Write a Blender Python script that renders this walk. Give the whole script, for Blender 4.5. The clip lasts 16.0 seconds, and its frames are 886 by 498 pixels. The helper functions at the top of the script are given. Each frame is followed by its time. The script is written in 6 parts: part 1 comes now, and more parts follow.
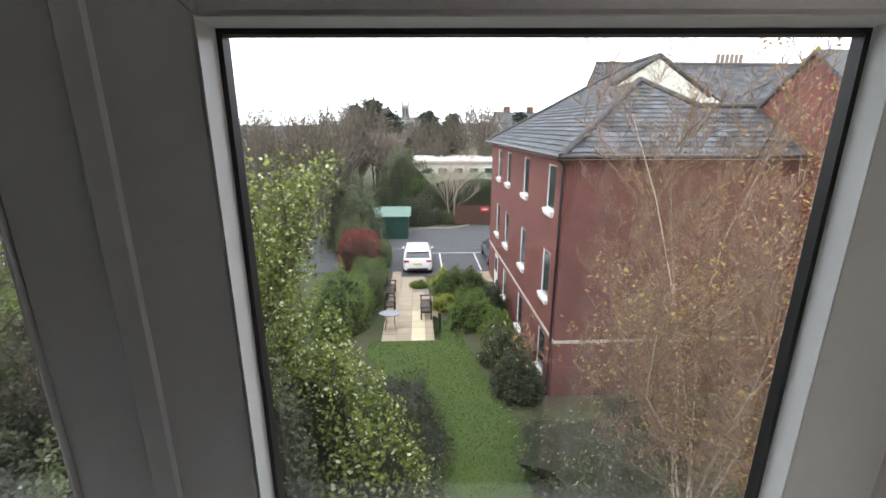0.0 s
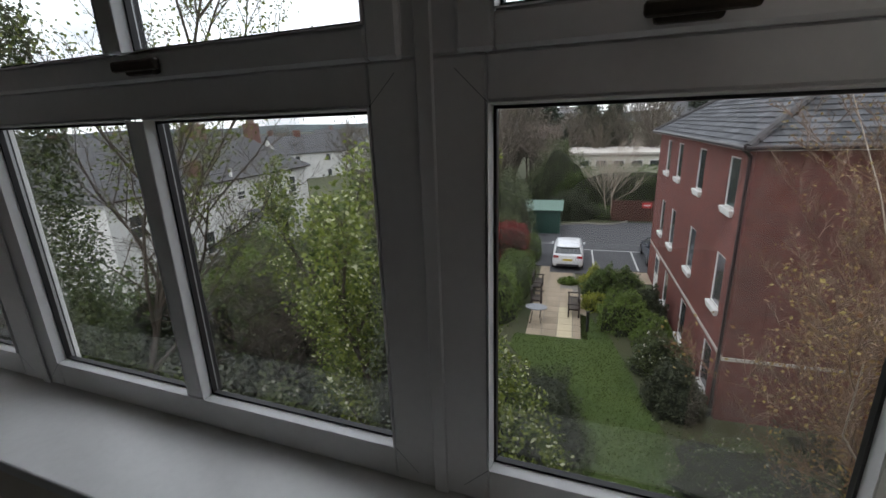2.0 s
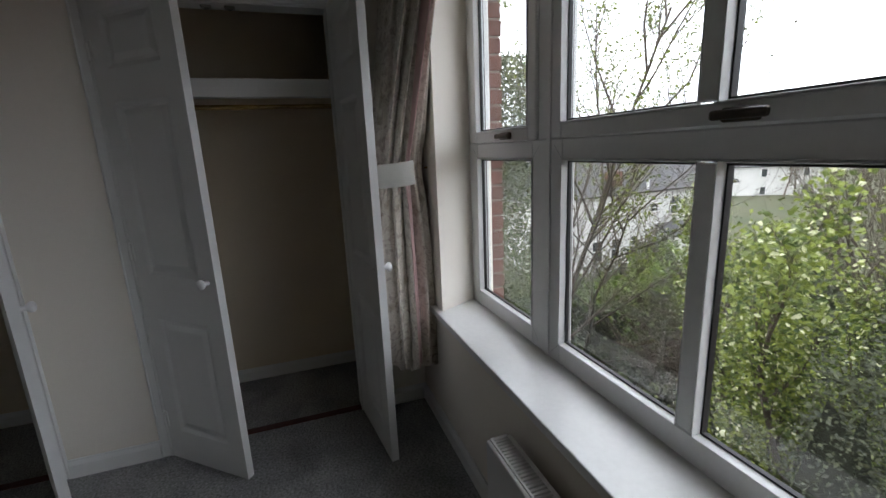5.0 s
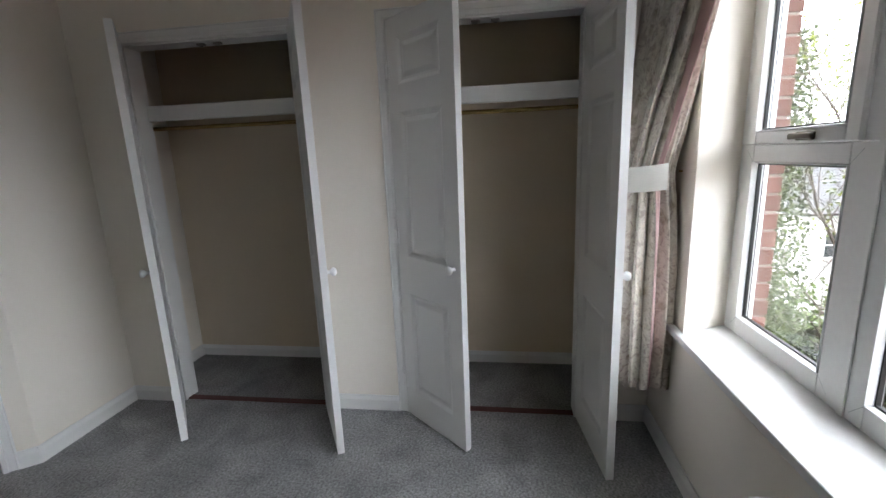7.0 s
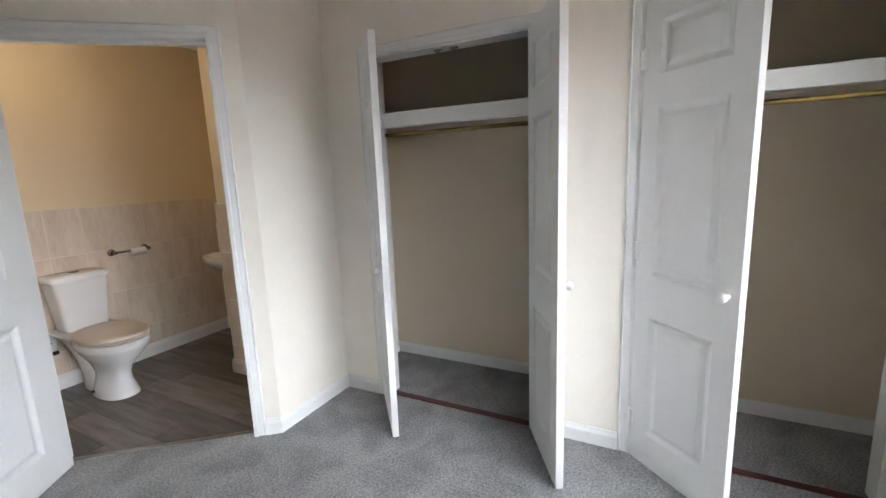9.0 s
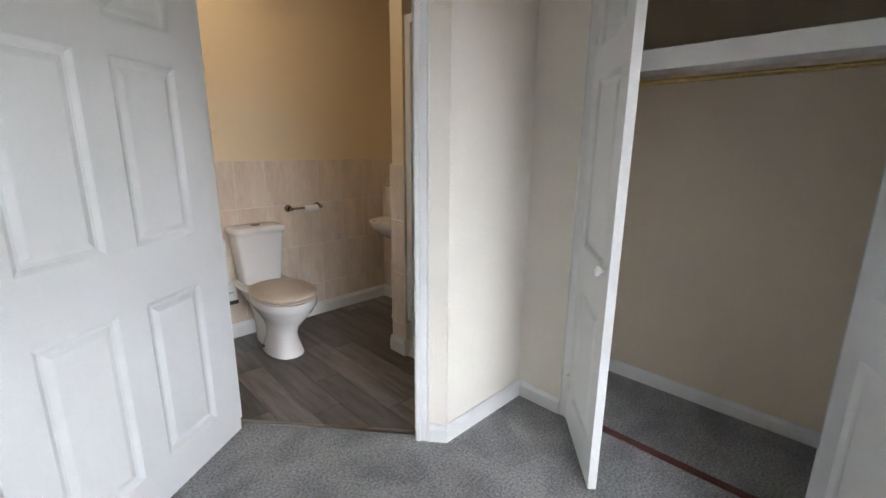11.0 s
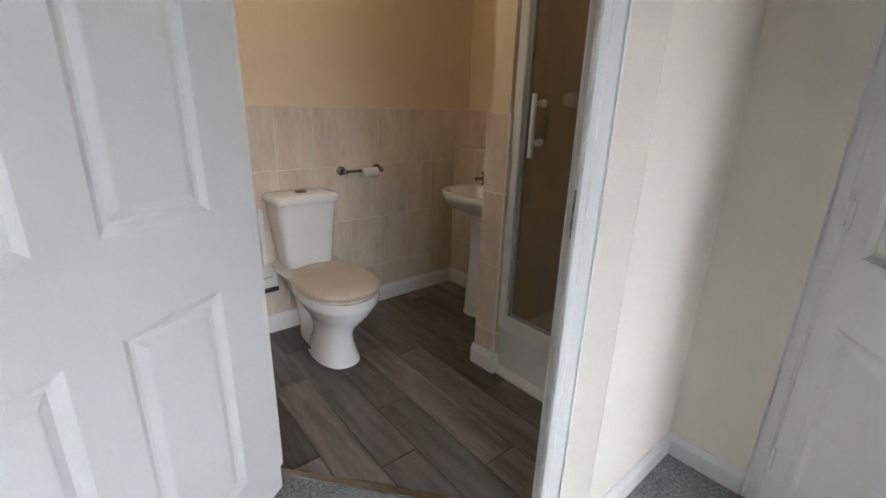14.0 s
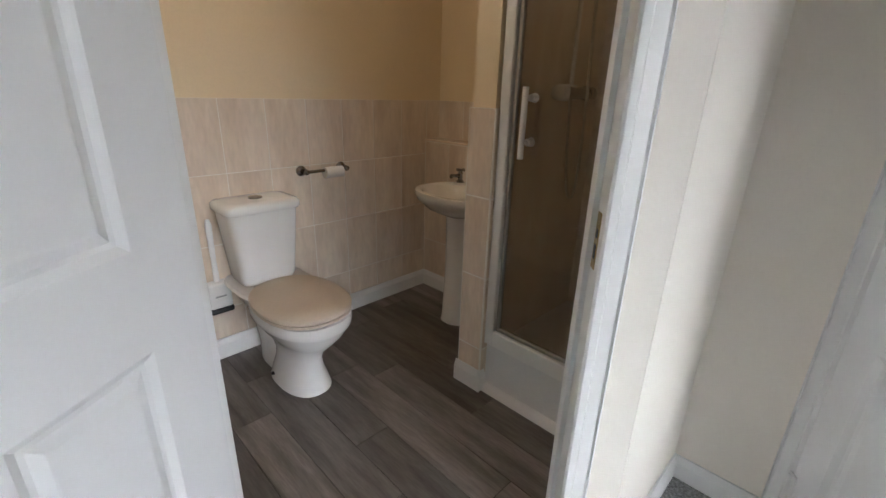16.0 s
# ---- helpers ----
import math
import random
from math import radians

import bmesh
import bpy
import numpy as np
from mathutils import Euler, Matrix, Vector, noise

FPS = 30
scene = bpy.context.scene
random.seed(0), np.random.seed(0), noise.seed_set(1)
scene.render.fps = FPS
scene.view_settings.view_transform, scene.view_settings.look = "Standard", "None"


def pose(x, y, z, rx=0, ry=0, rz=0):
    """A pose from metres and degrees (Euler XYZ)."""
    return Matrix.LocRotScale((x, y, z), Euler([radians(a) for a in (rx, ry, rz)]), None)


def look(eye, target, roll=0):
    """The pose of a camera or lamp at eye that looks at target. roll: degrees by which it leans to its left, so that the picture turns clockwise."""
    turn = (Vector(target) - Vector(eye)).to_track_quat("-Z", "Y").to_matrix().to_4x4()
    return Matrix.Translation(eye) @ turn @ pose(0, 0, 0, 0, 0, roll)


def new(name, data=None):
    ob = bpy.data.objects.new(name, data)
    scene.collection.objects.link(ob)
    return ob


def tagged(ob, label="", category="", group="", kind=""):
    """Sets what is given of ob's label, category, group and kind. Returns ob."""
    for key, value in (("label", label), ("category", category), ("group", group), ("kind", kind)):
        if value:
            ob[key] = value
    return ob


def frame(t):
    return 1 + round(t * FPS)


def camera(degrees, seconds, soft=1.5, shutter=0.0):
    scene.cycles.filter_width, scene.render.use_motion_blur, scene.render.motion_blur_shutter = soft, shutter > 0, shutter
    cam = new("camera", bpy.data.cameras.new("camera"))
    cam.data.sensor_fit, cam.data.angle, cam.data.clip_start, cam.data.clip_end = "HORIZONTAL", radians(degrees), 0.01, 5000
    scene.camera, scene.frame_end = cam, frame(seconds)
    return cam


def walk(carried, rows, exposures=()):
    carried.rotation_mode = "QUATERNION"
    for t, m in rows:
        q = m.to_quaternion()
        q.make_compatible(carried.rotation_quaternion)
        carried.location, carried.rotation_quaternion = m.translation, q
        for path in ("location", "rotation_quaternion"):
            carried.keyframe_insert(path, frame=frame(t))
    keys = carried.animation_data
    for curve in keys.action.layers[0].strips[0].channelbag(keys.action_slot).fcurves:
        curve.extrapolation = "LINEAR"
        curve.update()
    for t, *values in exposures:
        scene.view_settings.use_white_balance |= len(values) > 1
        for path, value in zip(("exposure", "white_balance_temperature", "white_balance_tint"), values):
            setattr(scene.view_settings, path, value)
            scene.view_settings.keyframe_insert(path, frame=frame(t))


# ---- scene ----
cam = camera(91.1, 16.0)
PATH = [
    (0, (0.385, 0.457, 1.225), (0.359, 2.382, 0.683), 0.1),
    (0.5, (0.382, 0.398, 1.239), (0.252, 2.315, 0.681), -0.6),
    (1, (0.384, 0.332, 1.253), (0.118, 2.232, 0.689), -0.9),
    (1.5, (0.387, 0.257, 1.267), (-0.046, 2.126, 0.701), -1.5),
    (2, (0.361, 0.203, 1.277), (-0.324, 1.996, 0.714), -2.0),
    (2.5, (0.319, 0.144, 1.284), (-0.614, 1.827, 0.739), -2.5),
    (3, (0.28, 0.102, 1.292), (-0.895, 1.63, 0.761), -2.9),
    (3.5, (0.235, 0.056, 1.313), (-1.131, 1.415, 0.776), -3.1),
    (4, (0.21, 0.038, 1.338), (-1.358, 1.165, 0.818), -2.6),
    (4.2, (0.203, 0.033, 1.341), (-1.45, 1.062, 0.845), -2.4),
    (6.3, (0.172, -0.027, 1.345), (-1.807, -0.011, 0.904), -2.5),
    (6.5, (0.176, -0.042, 1.346), (-1.776, -0.12, 0.918), -2.0),
    (7, (0.174, -0.109, 1.365), (-1.762, -0.392, 0.949), -2.3),
    (7.5, (0.152, -0.207, 1.364), (-1.755, -0.665, 0.971), -2.2),
    (8, (0.134, -0.306, 1.347), (-1.73, -0.931, 0.981), -2.5),
    (8.5, (0.111, -0.41, 1.357), (-1.697, -1.187, 0.998), -2.3),
    (9, (0.115, -0.537, 1.351), (-1.634, -1.441, 1.002), -2.2),
    (9.5, (0.085, -0.649, 1.34), (-1.61, -1.649, 0.982), -1.3),
    (10, (-0.01, -0.803, 1.328), (-1.565, -2.005, 0.954), -0.6),
    (10.2, (-0.046, -0.867, 1.326), (-1.545, -2.135, 0.943), -0.4),
    (12.3, (-0.234, -1.506, 1.252), (-1.566, -2.897, 0.714), 1.3),
    (12.5, (-0.258, -1.553, 1.242), (-1.586, -2.947, 0.702), 1.2),
    (13, (-0.354, -1.669, 1.262), (-1.635, -3.091, 0.682), 1.3),
    (13.5, (-0.382, -1.763, 1.23), (-1.633, -3.208, 0.642), 1.7),
    (14, (-0.402, -1.877, 1.219), (-1.64, -3.32, 0.599), 1.7),
    (14.5, (-0.394, -1.971, 1.204), (-1.674, -3.367, 0.562), 2.1),
    (15, (-0.432, -2.029, 1.216), (-1.766, -3.357, 0.542), 2.7),
    (15.5, (-0.47, -2.064, 1.23), (-1.838, -3.358, 0.555), 2.5),
    (16, (-0.5, -2.1, 1.253), (-1.852, -3.408, 0.574), 1.7),
]
EXPOSURES = [(t, stops, 6200, 12) for t, stops in ((0.0, 0.85), (0.8, 0.5), (1.5, -0.08), (2.5, -0.24), (3.5, 0.5), (4.2, 0.85), (6.5, 1.82), (7.0, 2.5), (8.0, 3.45), (9.0, 3.88), (10.0, 3.8), (12.5, 3.75), (14.0, 3.62), (15.0, 3.65), (16.0, 3.7))]
walk(cam, [(t, look(eye, target, roll)) for t, eye, target, roll in PATH], EXPOSURES)

# ---- light ----
SUN_EL, SUN_ROT = 42.0, 200.0
world = bpy.data.worlds.new("overcast_sky")
scene.world = world
world.use_nodes = True
wn, wl = world.node_tree.nodes, world.node_tree.links
wn.clear()
sky = wn.new("ShaderNodeTexSky")
sky.sky_type, sky.sun_disc = "NISHITA", False
sky.sun_elevation, sky.sun_rotation = radians(SUN_EL), radians(SUN_ROT)
sky_coord = wn.new("ShaderNodeTexCoord")
sky_map = wn.new("ShaderNodeMapping")
sky_map.inputs["Scale"].default_value = (1.6, 1.6, 5.0)
cloud = wn.new("ShaderNodeTexNoise")
cloud.inputs["Scale"].default_value, cloud.inputs["Detail"].default_value = 1.7, 6.0
cloud_ramp = wn.new("ShaderNodeValToRGB")
cloud_ramp.color_ramp.elements[0].position, cloud_ramp.color_ramp.elements[0].color = 0.34, (8.5, 8.8, 9.4, 1)
cloud_ramp.color_ramp.elements[1].position, cloud_ramp.color_ramp.elements[1].color = 0.52, (17.0, 17.1, 17.3, 1)
sky_mix = wn.new("ShaderNodeMixRGB")
sky_mix.inputs["Fac"].default_value = 0.85
sky_bg = wn.new("ShaderNodeBackground")
sky_bg.inputs["Strength"].default_value = 0.15
sky_out = wn.new("ShaderNodeOutputWorld")
wl.new(sky_coord.outputs["Generated"], sky_map.inputs["Vector"])
wl.new(sky_map.outputs["Vector"], cloud.inputs["Vector"])
wl.new(cloud.outputs["Fac"], cloud_ramp.inputs["Fac"])
wl.new(sky.outputs["Color"], sky_mix.inputs["Color1"])
wl.new(cloud_ramp.outputs["Color"], sky_mix.inputs["Color2"])
wl.new(sky_mix.outputs["Color"], sky_bg.inputs["Color"])
wl.new(sky_bg.outputs["Background"], sky_out.inputs["Surface"])

sun = new("sun", bpy.data.lights.new("sun", "SUN"))
sun.data.energy, sun.data.angle, sun.data.color = 0.5, radians(25), (1.0, 0.95, 0.88)
sun.matrix_world = look((-8, -22, 24), (0, 0, 0))


# ---- materials ----
def shader(name):
    m = bpy.data.materials.new(name)
    m.use_nodes = True
    nt = m.node_tree
    return m, nt.nodes, nt.links, nt.nodes["Principled BSDF"]


def surf(name, base, rough=0.6, dark=0.85, scale=3.0, fine=60.0, bump=0.1, metal=0.0, tint=None, stretch=(1, 1, 1), island=0.0, each=0.0, depth=0.002, gloss=0.5):
    """A procedural surface: large-scale stains, fine grain and relief, optional change from piece to piece."""
    m, n, l, p = shader(name)
    co = n.new("ShaderNodeTexCoord")
    mp = n.new("ShaderNodeMapping")
    mp.inputs["Scale"].default_value = stretch
    l.new(co.outputs["Object"], mp.inputs["Vector"])
    if each:
        # every piece shows another part of the pattern
        oi = n.new("ShaderNodeObjectInfo")
        sh = n.new("ShaderNodeVectorMath")
        sh.operation = "MULTIPLY_ADD"
        sh.inputs[1].default_value, sh.inputs[2].default_value = (37.0, 53.0, 29.0), (0, 0, 0)
        l.new(oi.outputs["Random"], sh.inputs[0])
        l.new(sh.outputs["Vector"], mp.inputs["Location"])
    big = n.new("ShaderNodeTexNoise")
    big.inputs["Scale"].default_value, big.inputs["Detail"].default_value = scale, 5.0
    small = n.new("ShaderNodeTexNoise")
    small.inputs["Scale"].default_value, small.inputs["Detail"].default_value = fine, 4.0
    for tex in (big, small):
        l.new(mp.outputs["Vector"], tex.inputs["Vector"])
    ramp = n.new("ShaderNodeValToRGB")
    other = tint or tuple(c * dark for c in base)
    ramp.color_ramp.elements[0].position, ramp.color_ramp.elements[0].color = 0.32, (*other, 1)
    ramp.color_ramp.elements[1].position, ramp.color_ramp.elements[1].color = 0.62, (*base, 1)
    l.new(big.outputs["Fac"], ramp.inputs["Fac"])
    grain = n.new("ShaderNodeMixRGB")
    grain.blend_type = "MULTIPLY"
    gr = n.new("ShaderNodeValToRGB")
    k = 1 - (1 - dark) * 0.8
    gr.color_ramp.elements[0].position, gr.color_ramp.elements[0].color = 0.3, (k, k, k, 1)
    gr.color_ramp.elements[1].position, gr.color_ramp.elements[1].color = 0.65, (1, 1, 1, 1)
    l.new(small.outputs["Fac"], gr.inputs["Fac"])
    grain.inputs["Fac"].default_value = 1.0
    l.new(ramp.outputs["Color"], grain.inputs["Color1"])
    l.new(gr.outputs["Color"], grain.inputs["Color2"])
    out = grain.outputs["Color"]
    for amount, node, socket in ((island, "ShaderNodeNewGeometry", "Random Per Island"), (each, "ShaderNodeObjectInfo", "Random")):
        if amount:
            src = n.new(node)
            mr = n.new("ShaderNodeMapRange")
            mr.inputs["To Min"].default_value, mr.inputs["To Max"].default_value = 1 - amount, 1 + amount
            l.new(src.outputs[socket], mr.inputs["Value"])
            hs = n.new("ShaderNodeHueSaturation")
            l.new(mr.outputs["Result"], hs.inputs["Value"])
            l.new(out, hs.inputs["Color"])
            out = hs.outputs["Color"]
    l.new(out, p.inputs["Base Color"])
    p.inputs["Roughness"].default_value, p.inputs["Metallic"].default_value = rough, metal
    p.inputs["Specular IOR Level"].default_value = gloss
    if bump:
        b = n.new("ShaderNodeBump")
        b.inputs["Strength"].default_value, b.inputs["Distance"].default_value = bump, depth
        l.new(small.outputs["Fac"], b.inputs["Height"])
        l.new(b.outputs["Normal"], p.inputs["Normal"])
    return m


def leafy(name, base, dark, see_through=0.35, flower=None, share=0.0):
    """Leaves: varied from leaf to leaf, partly letting light through; a share of them may be blossom."""
    m, n, l, p = shader(name)
    geo = n.new("ShaderNodeNewGeometry")
    ramp = n.new("ShaderNodeValToRGB")
    e = ramp.color_ramp.elements
    e[0].position, e[0].color = 0.0, (*dark, 1)
    e[1].position, e[1].color = 1.0 - share - 0.02, (*base, 1)
    if flower:
        f = ramp.color_ramp.elements.new(1.0 - share)
        f.color = (*flower, 1)
    l.new(geo.outputs["Random Per Island"], ramp.inputs["Fac"])
    l.new(ramp.outputs["Color"], p.inputs["Base Color"])
    p.inputs["Roughness"].default_value = 0.55
    tr = n.new("ShaderNodeBsdfTranslucent")
    l.new(ramp.outputs["Color"], tr.inputs["Color"])
    mix = n.new("ShaderNodeMixShader")
    mix.inputs["Fac"].default_value = see_through
    l.new(p.outputs["BSDF"], mix.inputs[1])
    l.new(tr.outputs["BSDF"], mix.inputs[2])
    l.new(mix.outputs["Shader"], n["Material Output"].inputs["Surface"])
    return m


def glazing(name, tone=(1, 1, 1), rough=0.0, veil=0.0):
    """Clear sheet glass; veil: a share of milky film on it."""
    m, n, l, p = shader(name)
    tr = n.new("ShaderNodeBsdfTransparent")
    tr.inputs["Color"].default_value = (*tone, 1)
    gl = n.new("ShaderNodeBsdfGlossy")
    gl.inputs["Roughness"].default_value = rough
    lw = n.new("ShaderNodeLayerWeight")
    lw.inputs["Blend"].default_value = 0.5
    pw = n.new("ShaderNodeMath")
    pw.operation = "POWER"
    pw.inputs[1].default_value = 5.0
    l.new(lw.outputs["Facing"], pw.inputs[0])
    fr = n.new("ShaderNodeMapRange")
    fr.inputs["To Min"].default_value, fr.inputs["To Max"].default_value = 0.075, 0.9
    l.new(pw.outputs["Value"], fr.inputs["Value"])
    mix = n.new("ShaderNodeMixShader")
    l.new(fr.outputs["Result"], mix.inputs["Fac"])
    l.new(tr.outputs["BSDF"], mix.inputs[1])
    l.new(gl.outputs["BSDF"], mix.inputs[2])
    last = mix
    if veil:
        df = n.new("ShaderNodeBsdfDiffuse")
        df.inputs["Color"].default_value = (0.5, 0.48, 0.44, 1)
        last = n.new("ShaderNodeMixShader")
        last.inputs["Fac"].default_value = veil
        l.new(mix.outputs["Shader"], last.inputs[1])
        l.new(df.outputs["BSDF"], last.inputs[2])
    l.new(last.outputs["Shader"], n["Material Output"].inputs["Surface"])
    return m


def masonry(name, brick, brick2, mortar, width=0.225, height=0.075, axis="x"):
    """Far brickwork, in courses of real size, on walls that run along the local x or y axis."""
    m, n, l, p = shader(name)
    co = n.new("ShaderNodeTexCoord")
    sep = n.new("ShaderNodeSeparateXYZ")
    com = n.new("ShaderNodeCombineXYZ")
    l.new(co.outputs["Object"], sep.inputs["Vector"])
    l.new(sep.outputs["X" if axis == "x" else "Y"], com.inputs["X"])
    l.new(sep.outputs["Z"], com.inputs["Y"])
    bt = n.new("ShaderNodeTexBrick")
    bt.inputs["Scale"].default_value = 1.0
    bt.inputs["Brick Width"].default_value, bt.inputs["Row Height"].default_value = width, height
    bt.inputs["Mortar Size"].default_value, bt.inputs["Bias"].default_value = 0.005, -0.2
    bt.inputs["Color1"].default_value, bt.inputs["Color2"].default_value, bt.inputs["Mortar"].default_value = (*brick, 1), (*brick2, 1), (*mortar, 1)
    l.new(com.outputs["Vector"], bt.inputs["Vector"])
    no = n.new("ShaderNodeTexNoise")
    no.inputs["Scale"].default_value, no.inputs["Detail"].default_value = 0.9, 6.0
    l.new(co.outputs["Object"], no.inputs["Vector"])
    mr = n.new("ShaderNodeMapRange")
    mr.inputs["From Min"].default_value, mr.inputs["From Max"].default_value = 0.3, 0.7
    mr.inputs["To Min"].default_value, mr.inputs["To Max"].default_value = 0.75, 1.2
    l.new(no.outputs["Fac"], mr.inputs["Value"])
    hs = n.new("ShaderNodeHueSaturation")
    l.new(mr.outputs["Result"], hs.inputs["Value"])
    l.new(bt.outputs["Color"], hs.inputs["Color"])
    l.new(hs.outputs["Color"], p.inputs["Base Color"])
    bp = n.new("ShaderNodeBump")
    bp.inputs["Strength"].default_value, bp.inputs["Distance"].default_value = 0.5, 0.01
    bp.invert = True
    l.new(bt.outputs["Fac"], bp.inputs["Height"])
    l.new(bp.outputs["Normal"], p.inputs["Normal"])
    p.inputs["Roughness"].default_value = 0.85
    return m


def carpet_material():
    m, n, l, p = shader("grey_carpet")
    co = n.new("ShaderNodeTexCoord")
    big = n.new("ShaderNodeTexNoise")
    big.inputs["Scale"].default_value, big.inputs["Detail"].default_value, big.inputs["Distortion"].default_value = 4.8, 9.0, 0.5
    tuft = n.new("ShaderNodeTexVoronoi")
    tuft.inputs["Scale"].default_value = 190.0
    pile = n.new("ShaderNodeTexNoise")
    pile.inputs["Scale"].default_value, pile.inputs["Detail"].default_value = 95.0, 7.0
    for t in (big, tuft, pile):
        l.new(co.outputs["Object"], t.inputs["Vector"])
    ramp = n.new("ShaderNodeValToRGB")
    ramp.color_ramp.elements[0].position, ramp.color_ramp.elements[0].color = 0.34, (0.195, 0.196, 0.200, 1)
    ramp.color_ramp.elements[1].position, ramp.color_ramp.elements[1].color = 0.60, (0.298, 0.297, 0.300, 1)
    l.new(big.outputs["Fac"], ramp.inputs["Fac"])
    mr = n.new("ShaderNodeMapRange")
    mr.inputs["From Min"].default_value, mr.inputs["From Max"].default_value = 0.3, 0.7
    mr.inputs["To Min"].default_value, mr.inputs["To Max"].default_value = 0.50, 1.40
    l.new(pile.outputs["Fac"], mr.inputs["Value"])
    hs = n.new("ShaderNodeHueSaturation")
    l.new(mr.outputs["Result"], hs.inputs["Value"])
    l.new(ramp.outputs["Color"], hs.inputs["Color"])
    l.new(hs.outputs["Color"], p.inputs["Base Color"])
    p.inputs["Roughness"].default_value = 0.95
    p.inputs["Specular IOR Level"].default_value = 0.1
    p.inputs["Sheen Weight"].default_value = 0.25
    b1 = n.new("ShaderNodeBump")
    b1.inputs["Strength"].default_value, b1.inputs["Distance"].default_value = 0.9, 0.006
    l.new(pile.outputs["Fac"], b1.inputs["Height"])
    b2 = n.new("ShaderNodeBump")
    b2.inputs["Strength"].default_value, b2.inputs["Distance"].default_value = 0.6, 0.003
    l.new(tuft.outputs["Distance"], b2.inputs["Height"])
    l.new(b1.outputs["Normal"], b2.inputs["Normal"])
    l.new(b2.outputs["Normal"], p.inputs["Normal"])
    return m


def curtain_material():
    """Taupe cotton with a faded leaf print."""
    m, n, l, p = shader("printed_curtain_fabric")
    co = n.new("ShaderNodeTexCoord")
    a = n.new("ShaderNodeTexNoise")
    a.inputs["Scale"].default_value, a.inputs["Detail"].default_value, a.inputs["Distortion"].default_value = 16.0, 5.0, 2.5
    v = n.new("ShaderNodeTexVoronoi")
    v.inputs["Scale"].default_value = 11.0
    w = n.new("ShaderNodeTexNoise")
    w.inputs["Scale"].default_value, w.inputs["Detail"].default_value = 400.0, 2.0
    for t in (a, v, w):
        l.new(co.outputs["Object"], t.inputs["Vector"])
    r = n.new("ShaderNodeValToRGB")
    e = r.color_ramp.elements
    e[0].position, e[0].color = 0.36, (0.44, 0.38, 0.33, 1)
    e[1].position, e[1].color = 0.5, (0.66, 0.61, 0.54, 1)
    g = e.new(0.62)
    g.color = (0.57, 0.52, 0.46, 1)
    h = e.new(0.7)
    h.color = (0.42, 0.34, 0.31, 1)
    l.new(a.outputs["Fac"], r.inputs["Fac"])
    r2 = n.new("ShaderNodeValToRGB")
    r2.color_ramp.elements[0].position, r2.color_ramp.elements[0].color = 0.12, (0.7, 0.66, 0.6, 1)
    r2.color_ramp.elements[1].position, r2.color_ramp.elements[1].color = 0.3, (1, 1, 1, 1)
    l.new(v.outputs["Distance"], r2.inputs["Fac"])
    mx = n.new("ShaderNodeMixRGB")
    mx.blend_type = "MULTIPLY"
    mx.inputs["Fac"].default_value = 1.0
    l.new(r.outputs["Color"], mx.inputs["Color1"])
    l.new(r2.outputs["Color"], mx.inputs["Color2"])
    l.new(mx.outputs["Color"], p.inputs["Base Color"])
    p.inputs["Roughness"].default_value = 0.9
    p.inputs["Sheen Weight"].default_value = 0.2
    b = n.new("ShaderNodeBump")
    b.inputs["Strength"].default_value, b.inputs["Distance"].default_value = 0.2, 0.001
    l.new(w.outputs["Fac"], b.inputs["Height"])
    l.new(b.outputs["Normal"], p.inputs["Normal"])
    return m


WALL = surf("cream_wall_paint", (0.86, 0.812, 0.735), 0.75, 0.98, 1.2, 140, 0.08)
BATH_WALL = surf("bathroom_cream_paint", (0.80, 0.66, 0.45), 0.7, 0.96, 1.3, 140, 0.08)
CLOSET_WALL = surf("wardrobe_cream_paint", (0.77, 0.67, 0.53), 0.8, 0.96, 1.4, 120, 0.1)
CEIL = surf("white_ceiling_paint", (0.82, 0.81, 0.78), 0.85, 0.95, 1.0, 90, 0.1)
GLOSS = surf("white_gloss_paint", (0.81, 0.81, 0.80), 0.32, 0.985, 2.0, 90, 0.04)
DOORPAINT = surf("white_door_paint", (0.755, 0.755, 0.75), 0.38, 0.985, 2.5, 160, 0.04)
UPVC = surf("white_upvc", (0.78, 0.78, 0.77), 0.35, 0.96, 2.0, 60, 0.03)
SILLMAT = surf("white_sill_board", (0.84, 0.84, 0.83), 0.3, 0.95, 4.0, 60, 0.03)
SEAL = surf("black_rubber_seal", (0.012, 0.012, 0.013), 0.5, 0.8, 20, 120, 0.05)
SPACER = surf("grey_spacer_bar", (0.42, 0.43, 0.44), 0.35, 0.9, 10, 120, 0.02, metal=0.6)
STEEL = surf("brushed_steel", (0.45, 0.43, 0.40), 0.28, 0.85, 12, 200, 0.05, metal=1.0)
SPACER_DARK = surf("dark_spacer_bar", (0.035, 0.035, 0.037), 0.5, 0.9, 10, 120, 0.02)
BRONZE = surf("dark_bronze", (0.10, 0.085, 0.07), 0.32, 0.8, 12, 200, 0.05, metal=1.0)
# chrome copy with shade and dim reflections darkened into its colour
CHROME_SHADE = surf("shade_darkened_chrome", (0.30, 0.29, 0.28), 0.18, 0.85, 12, 200, 0.02, metal=1.0)
SATIN = surf("satin_chrome", (0.80, 0.80, 0.80), 0.38, 0.92, 12, 200, 0.02, metal=0.4)
CHROME = surf("chrome", (0.75, 0.75, 0.76), 0.08, 0.95, 8, 100, 0.0, metal=1.0)
BRASS = surf("brass", (0.60, 0.42, 0.16), 0.25, 0.8, 10, 90, 0.05, metal=1.0)
